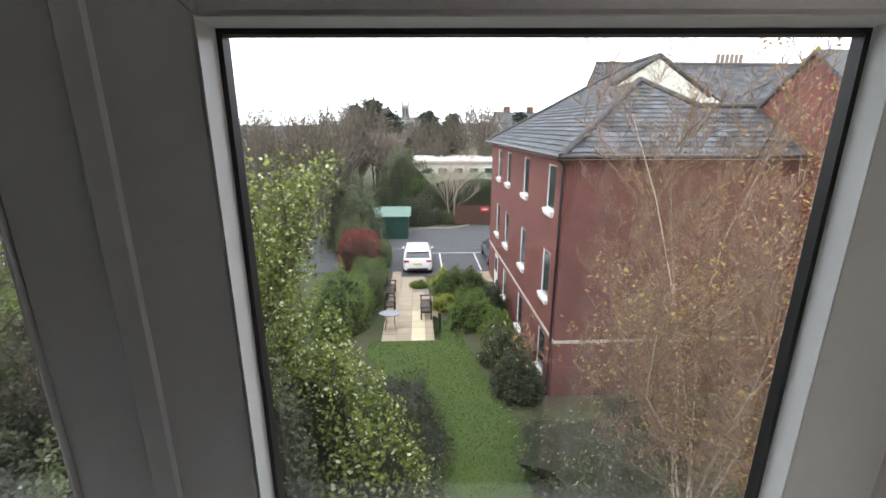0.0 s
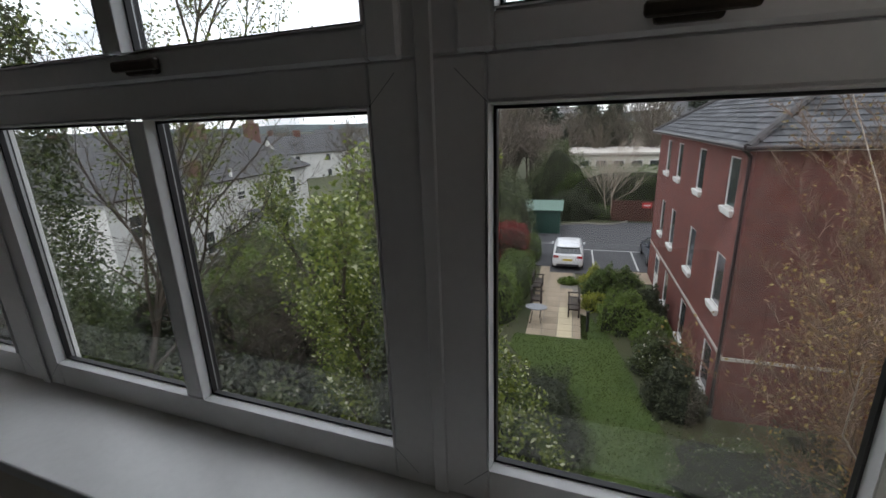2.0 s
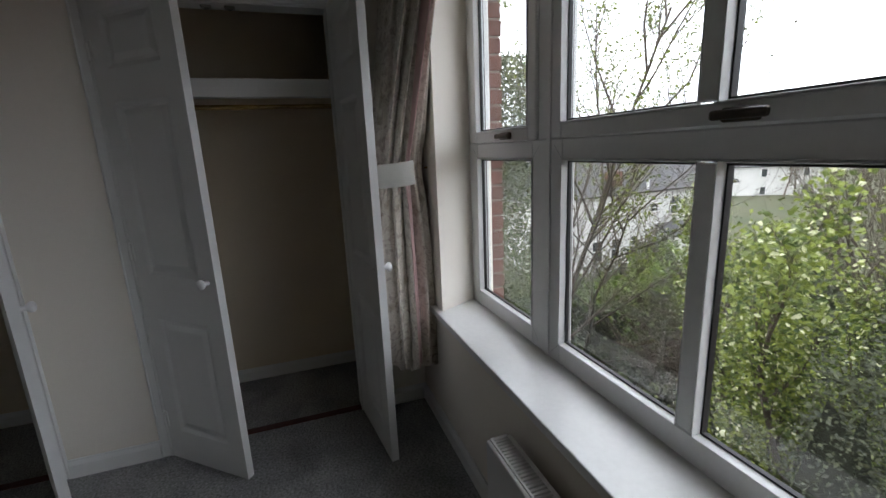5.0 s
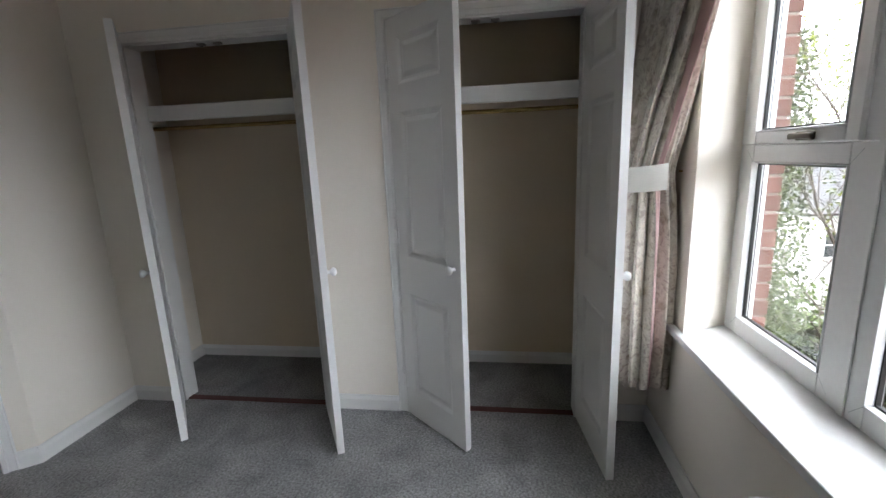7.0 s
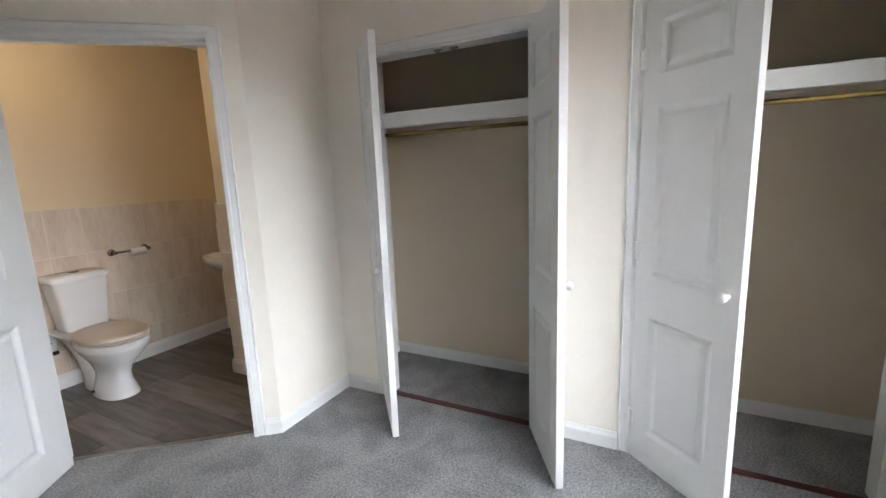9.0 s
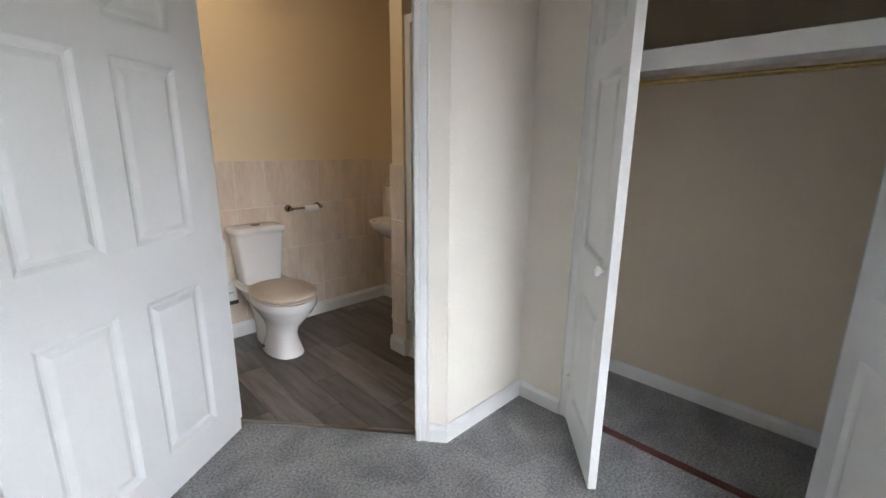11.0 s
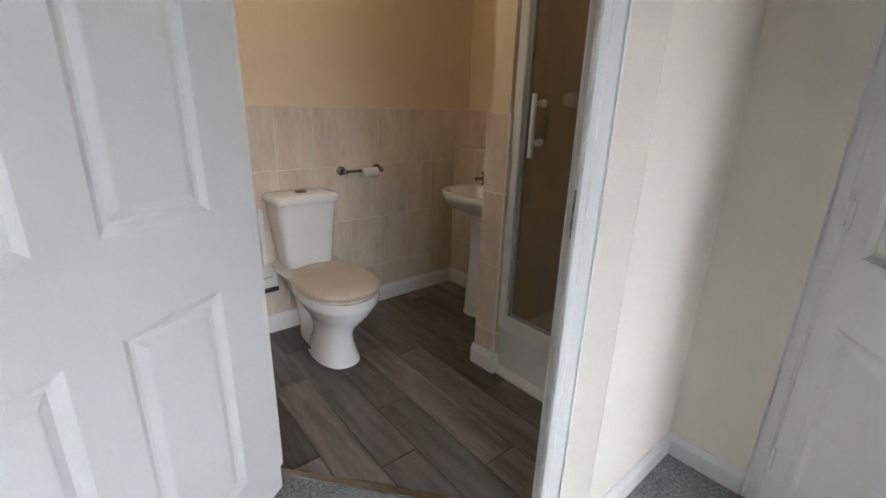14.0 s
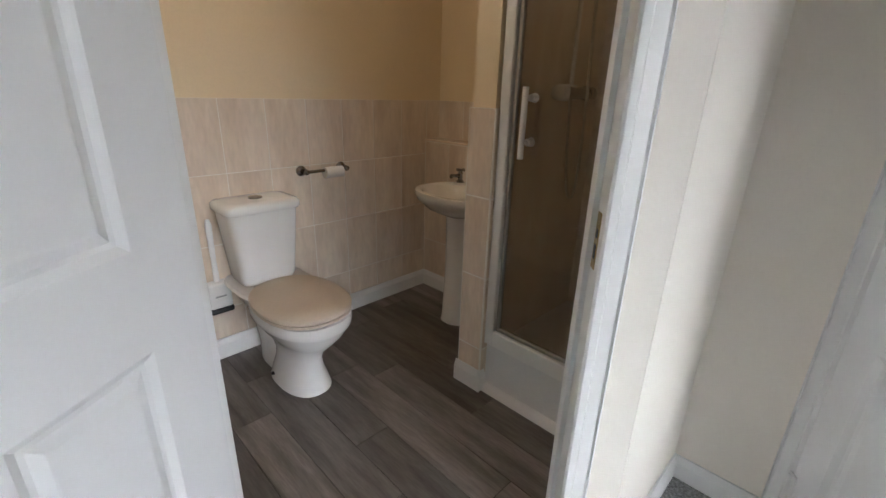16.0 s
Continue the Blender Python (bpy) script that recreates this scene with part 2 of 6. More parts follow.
BLACK = surf("black_plastic", (0.02, 0.02, 0.025), 0.45, 0.8, 8, 90, 0.05)
WPLASTIC = surf("white_plastic", (0.78, 0.78, 0.78), 0.3, 0.96, 5, 90, 0.02)
CERAMIC = surf("white_ceramic_glaze", (0.80, 0.79, 0.78), 0.07, 0.98, 3, 20, 0.0, gloss=0.6)
SEAT = surf("beige_seat", (0.62, 0.53, 0.43), 0.35, 0.95, 5, 80, 0.03)
PAPER = surf("tissue_paper", (0.85, 0.84, 0.82), 0.9, 0.95, 20, 200, 0.2)
TILE = surf("beige_marbled_tile", (0.80, 0.695, 0.585), 0.16, 0.88, 4.0, 26, 0.02, each=0.05, stretch=(2.6, 2.6, 0.6), tint=(0.70, 0.575, 0.47))
GROUT = surf("pale_grout", (0.86, 0.82, 0.76), 0.9, 0.9, 8, 200, 0.2)
PLANK = surf("grey_brown_wood_vinyl", (0.215, 0.190, 0.172), 0.38, 0.70, 3.2, 26, 0.08, each=0.38, stretch=(7, 0.8, 1), tint=(0.115, 0.097, 0.085))
CARPET = carpet_material()
STRIP = surf("dark_red_timber_strip", (0.10, 0.022, 0.018), 0.5, 0.8, 8, 80, 0.1)
CURTAIN = curtain_material()
LINING = surf("pink_curtain_lining", (0.62, 0.43, 0.42), 0.9, 0.93, 6, 300, 0.1)
TIE = surf("cream_tieback_fabric", (0.70, 0.69, 0.65), 0.85, 0.95, 8, 300, 0.15)
GLASS = glazing("window_glass", (0.97, 0.98, 0.975))
SHOWER_GLASS = glazing("shower_glass", (0.84, 0.79, 0.72), 0.03, 0.06)
FARGLASS = surf("dark_window_glass", (0.06, 0.07, 0.075), 0.06, 0.6, 0.6, 4, 0.0, gloss=0.9)
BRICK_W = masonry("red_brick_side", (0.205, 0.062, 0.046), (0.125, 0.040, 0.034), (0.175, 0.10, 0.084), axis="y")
# darker copy of the side brick: the front faces' shade is in its colour
BRICK_S_SHADE = masonry("red_brick_front_shaded", (0.155, 0.050, 0.039), (0.108, 0.037, 0.032), (0.13, 0.070, 0.058), axis="x")
BRICK_PIECE = surf("red_brick", (0.15, 0.066, 0.050), 0.85, 0.75, 18, 120, 0.4, each=0.2)
MORTAR = surf("mortar", (0.26, 0.235, 0.20), 0.95, 0.85, 14, 160, 0.4)
SLATE = surf("grey_slate", (0.078, 0.081, 0.087), 0.75, 0.7, 2.2, 30, 0.3, island=0.5, each=0.5, tint=(0.045, 0.046, 0.050), gloss=0.25)
SLATE_FAR = surf("weathered_slate", (0.095, 0.095, 0.098), 0.8, 0.75, 1.4, 14, 0.3, island=0.2)
RIDGE = surf("grey_ridge_tile", (0.06, 0.055, 0.055), 0.75, 0.75, 4, 40, 0.3)
STONE = surf("pale_cast_stone", (0.58, 0.54, 0.48), 0.85, 0.85, 2, 50, 0.2)
WHITE_OUT = surf("white_exterior_paint", (0.82, 0.81, 0.78), 0.5, 0.93, 2, 40, 0.05)
RENDERED = surf("white_render", (0.70, 0.69, 0.66), 0.9, 0.86, 0.5, 30, 0.2)
CREAMRENDER = surf("cream_render", (0.66, 0.64, 0.54), 0.9, 0.9, 0.5, 30, 0.2)
PIPE = surf("dark_brown_pipe", (0.03, 0.02, 0.02), 0.45, 0.8, 3, 40, 0.05)
CHIMNEY = surf("chimney_brick", (0.17, 0.085, 0.065), 0.9, 0.7, 3, 30, 0.4)
POT = surf("clay_pot", (0.30, 0.22, 0.17), 0.85, 0.8, 4, 40, 0.2)
TARMAC = surf("asphalt", (0.085, 0.085, 0.09), 0.9, 0.78, 0.7, 60, 0.4)
WHITELINE = surf("white_road_paint", (0.62, 0.62, 0.60), 0.8, 0.85, 4, 60, 0.2)
SLAB = surf("buff_paving_slab", (0.40, 0.325, 0.235), 0.9, 0.82, 1.6, 60, 0.2, each=0.12)
SLAB_PALE = surf("pale_new_slab", (0.62, 0.53, 0.36), 0.9, 0.88, 1.6, 60, 0.2, each=0.06)
KERB = surf("kerb_stone", (0.33, 0.30, 0.26), 0.9, 0.8, 3, 60, 0.3)
LAWN = surf("mown_grass", (0.070, 0.106, 0.017), 0.9, 0.75, 0.8, 50, 0.5, tint=(0.052, 0.088, 0.015), depth=0.03)
SOIL = surf("rough_ground", (0.085, 0.085, 0.04), 0.95, 0.6, 0.35, 12, 0.6, tint=(0.045, 0.06, 0.022), depth=0.05)
BARK = surf("brown_bark", (0.10, 0.08, 0.062), 0.95, 0.6, 6, 60, 0.6, stretch=(1, 1, 0.3))
TWIG = surf("grey_brown_twigs", (0.12, 0.095, 0.075), 0.9, 0.7, 3, 30, 0.2, island=0.25)
BIRCH_BARK = surf("pale_birch_bark", (0.55, 0.47, 0.38), 0.8, 0.6, 9, 40, 0.3, tint=(0.40, 0.33, 0.26))
BIRCH_TWIG = surf("russet_birch_twigs", (0.25, 0.155, 0.10), 0.85, 0.6, 4, 30, 0.2, island=0.4)
LEAF_BRIGHT = leafy("spring_leaves_with_blossom", (0.27, 0.32, 0.055), (0.04, 0.07, 0.016), 0.35, (0.64, 0.65, 0.42), 0.08)
LEAF_MAPLE = leafy("young_maple_leaves", (0.20, 0.24, 0.04), (0.08, 0.11, 0.02), 0.5)
LEAF_IVY = leafy("ivy_leaves", (0.09, 0.12, 0.025), (0.025, 0.04, 0.012), 0.2)
LEAF_BIRCH = leafy("small_birch_leaves", (0.40, 0.32, 0.09), (0.26, 0.13, 0.06), 0.4)
LEAF_DARK = leafy("dark_shrub_leaves", (0.08, 0.092, 0.042), (0.022, 0.029, 0.016), 0.15)
LEAF_GREEN = leafy("green_shrub_leaves", (0.20, 0.27, 0.055), (0.08, 0.12, 0.026), 0.3)
LEAF_LIME = leafy("golden_green_leaves", (0.40, 0.41, 0.06), (0.17, 0.20, 0.03), 0.35)
LEAF_HEDGE = leafy("hedge_leaves", (0.13, 0.185, 0.04), (0.045, 0.07, 0.018), 0.25)
LEAF_RED = leafy("red_shrub_leaves", (0.30, 0.035, 0.03), (0.10, 0.02, 0.02), 0.25)
LEAF_PINE = leafy("pine_needles", (0.030, 0.045, 0.022), (0.010, 0.016, 0.010), 0.1)
LEAF_WHITEBUSH = leafy("flowering_shrub_leaves", (0.14, 0.17, 0.06), (0.045, 0.06, 0.024), 0.25, (0.50, 0.49, 0.40), 0.05)
LEAF_MAGNOLIA = leafy("magnolia_blossom", (0.50, 0.38, 0.36), (0.25, 0.20, 0.14), 0.3)
LEAF_WOOD = leafy("budding_wood", (0.13, 0.12, 0.06), (0.05, 0.045, 0.03), 0.2)
# near-black fill whose colour paints the shade inside bushes and openings
INNER = surf("dark_shade_fill", (0.022, 0.026, 0.012), 0.95, 0.6, 3, 30, 0.5)
GREENSHED = surf("green_painted_sheet", (0.02, 0.07, 0.05), 0.45, 0.75, 2, 30, 0.1)
SHEDROOF = surf("pale_green_roof_sheet", (0.15, 0.25, 0.20), 0.4, 0.8, 2, 30, 0.1)
FENCE = surf("red_brown_fence", (0.10, 0.045, 0.032), 0.85, 0.75, 2, 30, 0.3, each=0.15)
SIGNRED = surf("red_sign_paint", (0.55, 0.05, 0.05), 0.4, 0.9, 4, 40, 0.0)
CARPAINT = surf("white_car_paint", (0.80, 0.81, 0.83), 0.15, 0.98, 2, 60, 0.0, gloss=0.7)
CARDARK = surf("grey_car_paint", (0.09, 0.10, 0.12), 0.2, 0.95, 2, 60, 0.0, gloss=0.7)
LAMPRED = surf("red_lamp_lens", (0.35, 0.01, 0.015), 0.15, 0.9, 4, 40, 0.0)
TYRE = surf("tyre_rubber", (0.015, 0.015, 0.016), 0.85, 0.8, 6, 80, 0.2)
PLATE = surf("yellow_number_plate", (0.65, 0.48, 0.05), 0.4, 0.95, 4, 40, 0.0)
BENCHWOOD = surf("dark_stained_wood", (0.055, 0.04, 0.032), 0.7, 0.7, 5, 60, 0.2)
IRON = surf("black_iron", (0.02, 0.02, 0.022), 0.5, 0.8, 5, 60, 0.2)
TABLETOP = surf("mosaic_tabletop", (0.30, 0.31, 0.33), 0.4, 0.6, 9, 40, 0.1)
# distance haze is mixed into the hills' blue-grey colour
DISTANT = surf("haze_tinted_hills", (0.20, 0.23, 0.24), 1.0, 0.8, 0.02, 0.2, 0.0)
TOWERSTONE = surf("grey_tower_stone", (0.26, 0.26, 0.27), 0.9, 0.85, 0.2, 2, 0.1)


# ---- building blocks ----
def box(bm, x0, y0, z0, x1, y1, z1, bevel=0.0, seg=1):
    """Adds a box to bm, with its edges rounded by bevel."""
    t = bmesh.new()
    bmesh.ops.create_cube(t, size=1)
    for v in t.verts:
        v.co = Vector(((x0 + x1) / 2 + v.co.x * (x1 - x0), (y0 + y1) / 2 + v.co.y * (y1 - y0), (z0 + z1) / 2 + v.co.z * (z1 - z0)))
    if bevel:
        bmesh.ops.bevel(t, geom=list(t.edges), offset=bevel, segments=seg, affect="EDGES", profile=0.5)
    join(bm, t)
    return bm


def join(bm, t, m=None):
    if m is not None:
        bmesh.ops.transform(t, matrix=m, verts=t.verts)
    me = bpy.data.meshes.new("scratch")
    t.to_mesh(me)
    t.free()
    bm.from_mesh(me)
    bpy.data.meshes.remove(me)
    return bm


def boxed(*a, **k):
    return box(bmesh.new(), *a, **k)


def prism(points, z0, z1, bm=None):
    """An upright prism over a plan outline, given counter-clockwise."""
    bm = bm or bmesh.new()
    lo = [bm.verts.new((x, y, z0)) for x, y in points]
    hi = [bm.verts.new((x, y, z1)) for x, y in points]
    bm.faces.new(list(reversed(lo)))
    bm.faces.new(hi)
    for i in range(len(points)):
        j = (i + 1) % len(points)
        bm.faces.new((lo[i], lo[j], hi[j], hi[i]))
    return bm


def rod(bm, a, b, r0, r1=None, sides=12):
    """A round bar from a to b."""
    a, b = Vector(a), Vector(b)
    t = bmesh.new()
    bmesh.ops.create_cone(t, cap_ends=True, segments=sides, radius1=r0, radius2=r0 if r1 is None else r1, depth=(b - a).length)
    m = Matrix.Translation((a + b) / 2) @ (b - a).to_track_quat("Z", "Y").to_matrix().to_4x4()
    return join(bm, t, m)


def lathe(profile, sides=32, squash=(1, 1), bm=None):
    """A turned body from (radius, height) pairs, stretched along x and y."""
    bm = bm or bmesh.new()
    rings = []
    for r, z in profile:
        rings.append([bm.verts.new((r * squash[0] * math.cos(2 * math.pi * i / sides), r * squash[1] * math.sin(2 * math.pi * i / sides), z)) for i in range(sides)])
    for a, b in zip(rings, rings[1:]):
        for i in range(sides):
            j = (i + 1) % sides
            bm.faces.new((a[i], a[j], b[j], b[i]))
    bm.faces.new(list(reversed(rings[0])))
    bm.faces.new(rings[-1])
    return bm


def loft(rings, caps=True):
    """A skin over rings of the same number of points."""
    bm = bmesh.new()
    vs = [[bm.verts.new(p) for p in r] for r in rings]
    n = len(vs[0])
    for a, b in zip(vs, vs[1:]):
        for i in range(n):
            j = (i + 1) % n
            bm.faces.new((a[i], a[j], b[j], b[i]))
    if caps:
        bm.faces.new(list(reversed(vs[0])))
        bm.faces.new(vs[-1])
    return bm


def finish(name, bm, material, smooth=None):
    bmesh.ops.recalc_face_normals(bm, faces=bm.faces)
    me = bpy.data.meshes.new(name)
    bm.to_mesh(me)
    bm.free()
    me.materials.append(material)
    if smooth:
        me.shade_smooth()
        me.set_sharp_from_angle(angle=radians(smooth))
    return me


def part(name, bm, material, parent, label="", smooth=None, at=None):
    """Links a bmesh as one mesh object under a thing or a part."""
    ob = new(name, finish(name, bm, material, smooth))
    ob.parent = parent
    if at is not None:
        ob.matrix_basis = at
    if label:
        tagged(ob, label)
    return ob


def piece(name, me, parent, at):
    ob = new(name, me)
    ob.parent = parent
    ob.matrix_basis = at
    return ob


def thing(name, label, category, at=None, group=""):
    ob = new(name)
    ob.empty_display_size = 0.1
    ob.matrix_basis = at if at is not None else Matrix()
    return tagged(ob, label, category, group)


def solid(name, bm, material, label, category, smooth=None, at=None, group="", kind=""):
    """A top-level thing or piece of the setting that is one mesh."""
    ob = new(name, finish(name, bm, material, smooth))
    if at is not None:
        ob.matrix_basis = at
    return tagged(ob, label, category, group, kind)


def raw(name, verts, faces, material, smooth=False):
    me = bpy.data.meshes.new(name)
    me.from_pydata(verts, [], faces)
    me.materials.append(material)
    if smooth:
        me.shade_smooth()
    return me


# ---- the flat: walls, floors, ceilings ----
XW, YN, XE, YS, CEILZ = -1.945, 0.60, 2.30, -3.20, 2.44
BACK = -2.555
DIAG = pose(-1.381, -2.335, 0, 0, 0, -50.0)
DU, DV = DIAG.col[0].xy.copy(), DIAG.col[1].xy.copy()


def diag(s, n=0.0):
    p = DIAG @ Vector((s, n, 0))
    return (p.x, p.y)


def wall(name, bm, material=WALL, label="plain cream painted bedroom wall"):
    return solid(name, bm, material, label, "wall", kind="structure")


# bedroom floor, with the carpet running on into both wardrobes
OUTLINE = [(BACK, YN), (BACK, -2.335), (-1.40, -2.335), diag(0, -0.03), diag(1.16, -0.03), (XE, YS), (XE, YN)]
solid("floor", prism(OUTLINE, -0.25, 0.0), CARPET, "grey short-pile bedroom carpet with trodden patches", "carpet", kind="structure")
solid("ceiling", boxed(BACK - 0.3, -4.5, CEILZ, XE + 0.3, 1.0, CEILZ + 0.2), CEIL, "plain white painted ceiling", "ceiling", kind="structure")

# window wall
FY = 0.795  # inner face of the frames
WX0, WX1, WZ0, WZ1 = -1.683, 0.79, 0.60, 2.26
b = boxed(BACK - 0.1, YN, -0.25, WX0, 0.90, CEILZ)
box(b, WX1, YN, -0.25, XE, 0.90, CEILZ)
box(b, WX0, YN, -0.25, WX1, 0.90, WZ0 - 0.002)
box(b, WX0, YN, WZ1, WX1, 0.90, CEILZ)
# the reveal is splayed where it meets the room
prism([(WX0 - 0.001, YN), (-1.585, YN), (WX0 - 0.001, FY - 0.001)], WZ0 + 0.029, WZ1 + 0.001, b)
wall("wall_north", b, label="cream painted window wall with a deep reveal")
wall("wall_east", boxed(XE, YS - 0.1, -0.25, XE + 0.1, 0.90, CEILZ))
wall("wall_south", boxed(diag(1.16)[0] + 0.03, YS - 0.1, -0.25, XE, YS, CEILZ))
wall("wall_corner", boxed(-2.655, -2.435, -0.25, -1.385, -2.335, CEILZ), label="cream painted return wall beside the bathroom door")

# wardrobe wall with its two openings
O1, O2, OPEN_H = (-2.022, -1.11), (-0.634, 0.258), 1.985
b = bmesh.new()
for y0, y1 in ((-2.335, O1[0]), (O1[1], O2[0]), (O2[1], YN)):
    box(b, XW - 0.1, y0, -0.25, XW, y1, CEILZ)
for y0, y1 in (O1, O2):
    box(b, XW - 0.1, y0, OPEN_H, XW, y1, CEILZ)
wall("wall_west", b, label="cream painted wall with two built-in wardrobe openings")
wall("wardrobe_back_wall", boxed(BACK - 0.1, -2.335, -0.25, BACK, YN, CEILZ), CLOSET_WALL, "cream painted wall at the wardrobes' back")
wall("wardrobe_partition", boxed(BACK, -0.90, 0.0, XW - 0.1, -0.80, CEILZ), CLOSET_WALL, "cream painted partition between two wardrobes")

# diagonal wall with the bathroom doorway
DS0, DS1 = 0.138, 1.030
b = bmesh.new()
for s0, s1 in ((0.0, DS0 - 0.03), (DS1 + 0.03, 1.2)):
    box(b, s0, -0.10, -0.25, s1, 0, CEILZ)
box(b, DS0 - 0.03, -0.10, 2.01, DS1 + 0.03, 0, CEILZ)
wd = wall("wall_diagonal", b, label="cream painted slanting wall round the bathroom doorway")
wd.matrix_basis = DIAG

# bathroom shell
BY, BX, BXL = -4.139, -2.54, -0.35
wall("bathroom_wall_south", boxed(BX - 0.1, BY - 0.1, -0.25, BXL + 0.1, BY, CEILZ), BATH_WALL, "warm cream painted wall above the bathroom tiles")
wall("bathroom_wall_west", boxed(BX - 0.1, BY, -0.25, BX, -2.435, CEILZ), BATH_WALL, "warm cream painted wall above the washbasin")
wall("bathroom_wall_east", boxed(BXL, BY, -0.25, BXL + 0.1, YS - 0.1, CEILZ), BATH_WALL, "warm cream painted bathroom wall")
PX, PY0, PY1 = -1.790, -3.232, -3.107
wall("bathroom_pier", boxed(BX, PY0 + 0.01, 0.0, PX - 0.012, PY1 - 0.01, CEILZ), BATH_WALL, "narrow cream painted pier beside the shower")
b = boxed(BX - 0.1, BY - 0.1, -0.25, BXL + 0.1, -2.33, -0.20)
solid("bathroom_subfloor", b, GROUT, "bathroom floor base under the vinyl planks", "floor", kind="structure")


def skirting(name, runs, h=0.085, d=0.016, at=None, label="white gloss skirting board with a rounded top"):
    """Skirting from runs of (x0, y0, x1, y1, outward x, outward y)."""
    b = bmesh.new()
    for x0, y0, x1, y1, nx, ny in runs:
        prof = [(0, 0), (d, 0), (d, h * 0.72), (d * 0.8, h * 0.80), (d * 0.45, h * 0.93), (d * 0.4, h), (0, h)]
        ends = []
        for x, y in ((x0, y0), (x1, y1)):
            ends.append([Vector((x + nx * p, y + ny * p, q)) for p, q in prof])
        join(b, loft(ends))
    return solid(name, b, GLOSS, label, "skirting board", at=at, kind="structure")


skirting("baseboard_west", [(XW, -2.335, XW, O1[0] - 0.062, 1, 0), (XW, O1[1] + 0.062, XW, O2[0] - 0.062, 1, 0), (XW, O2[1] + 0.062, XW, YN, 1, 0)])
skirting("baseboard_corner", [(-1.945, -2.335, -1.372, -2.335, 0, 1)])
skirting("baseboard_north", [(XW, YN, XE, YN, 0, -1)])
skirting("baseboard_diagonal", [(-0.004, 0, DS0 - 0.062, 0, 0, 1), (DS1 + 0.062, 0, 1.15, 0, 0, 1)], at=DIAG)
skirting("baseboard_wardrobe", [(BACK, -2.335, BACK, -0.90, 1, 0), (BACK, -0.80, BACK, YN, 1, 0), (BACK, -2.335, XW - 0.1, -2.335, 0, 1), (BACK, -0.90, XW - 0.1, -0.90, 0, -1), (BACK, -0.80, XW - 0.1, -0.80, 0, 1), (BACK, YN, XW - 0.1, YN, 0, -1)], h=0.075)
skirting("baseboard_bathroom", [(-2.41, BY + 0.010, BXL, BY + 0.010, 0, 1), (-2.41, BY, -2.41, PY0, 1, 0), (PX, PY0 - 0.008, PX, PY1, 1, 0), (PX + 0.016, PY1, PX - 0.03, PY1, 0, 1)], h=0.10, label="white gloss bathroom skirting board")


def casing(name, y0, y1, h, w, at, label):
    """A moulded door surround on the plane y = 0, between x0 and x1."""
    b = bmesh.new()
    prof = [(0, 0), (0, 0.012), (0.006, 0.017), (w * 0.35, 0.017), (w * 0.42, 0.012), (w * 0.85, 0.011), (w * 0.93, 0.016), (w, 0.010), (w, 0)]
    for side, x in ((-1, y0), (1, y1)):
        join(b, loft([[Vector((x + side * p, q, z + (p if z else 0))) for p, q in prof] for z in (0, h)]))
    join(b, loft([[Vector((x + s * p, q, h + p)) for p, q in prof] for x, s in ((y0, -1), (y1, 1))]))
    return solid(name, b, GLOSS, label, "door frame", at=at, kind="structure")


def lining(name, x0, x1, h, depth, t, at, label):
    b = boxed(x0 - t, -depth, 0, x0, 0.002, h + t)
    box(b, x1, -depth, 0, x1 + t, 0.002, h + t)
    box(b, x0, -depth, h, x1, 0.002, h + t)
    # stops
    box(b, x0, -depth + 0.02, 0, x0 + 0.012, -0.042, h)
    box(b, x1 - 0.012, -depth + 0.02, 0, x1, -0.042, h)
    box(b, x0, -depth + 0.02, h - 0.012, x1, -0.042, h)
    return solid(name, b, GLOSS, label, "door frame", at=at, kind="structure")


WFRAME = pose(XW, 0, 0, 0, 0, -90)  # local x runs along -y, local y out of the wall
for i, (y0, y1) in enumerate((O1, O2)):
    casing(f"trim_wardrobe_{i + 1}", -y1, -y0, OPEN_H - 0.01, 0.06, WFRAME, "white gloss moulded surround of a wardrobe opening")
    b = boxed(-y1, -0.1, 0, -y1 + 0.018, 0.0, OPEN_H)
    box(b, -y0 - 0.018, -0.1, 0, -y0, 0.0, OPEN_H)
    box(b, -y1, -0.1, OPEN_H - 0.018, -y0, 0.0, OPEN_H)
    solid(f"lining_wardrobe_{i + 1}", b, GLOSS, "white gloss lining of a wardrobe opening", "door frame", at=WFRAME, kind="structure")
    solid(f"threshold_wardrobe_{i + 1}", boxed(XW - 0.055, y0 + 0.018, 0.0, XW - 0.012, y1 - 0.018, 0.006, bevel=0.002), STRIP, "dark red-brown strip across the wardrobe threshold", "threshold", kind="structure")
casing("trim_bathroom_door", DS0, DS1, 1.985, 0.06, DIAG, "white gloss moulded surround of the bathroom doorway")
lining("lining_bathroom_door", DS0, DS1, 1.985, 0.1, 0.03, DIAG, "white gloss bathroom door lining with stops")
solid("threshold_bathroom", boxed(DS0, -0.055, -0.002, DS1, -0.028, 0.006, bevel=0.003), STEEL, "thin metal strip between carpet and vinyl", "threshold", at=DIAG, kind="structure")

# keep plate of the bathroom door lock, on the lining
kp = thing("strike_plate", "worn brass strike plate on the white door lining", "strike plate", DIAG @ pose(DS0, -0.022, 0.922))
part("plate", boxed(0, -0.012, 0, 0.002, 0.012, 0.118, bevel=0.0008), BRASS, kp)
part("latch_hole", boxed(0.0018, -0.006, 0.022, 0.0026, 0.006, 0.052), BLACK, kp, "dark latch hole")
part("bolt_hole", boxed(0.0018, -0.006, 0.066, 0.0026, 0.006, 0.084), BLACK, kp, "dark bolt hole")


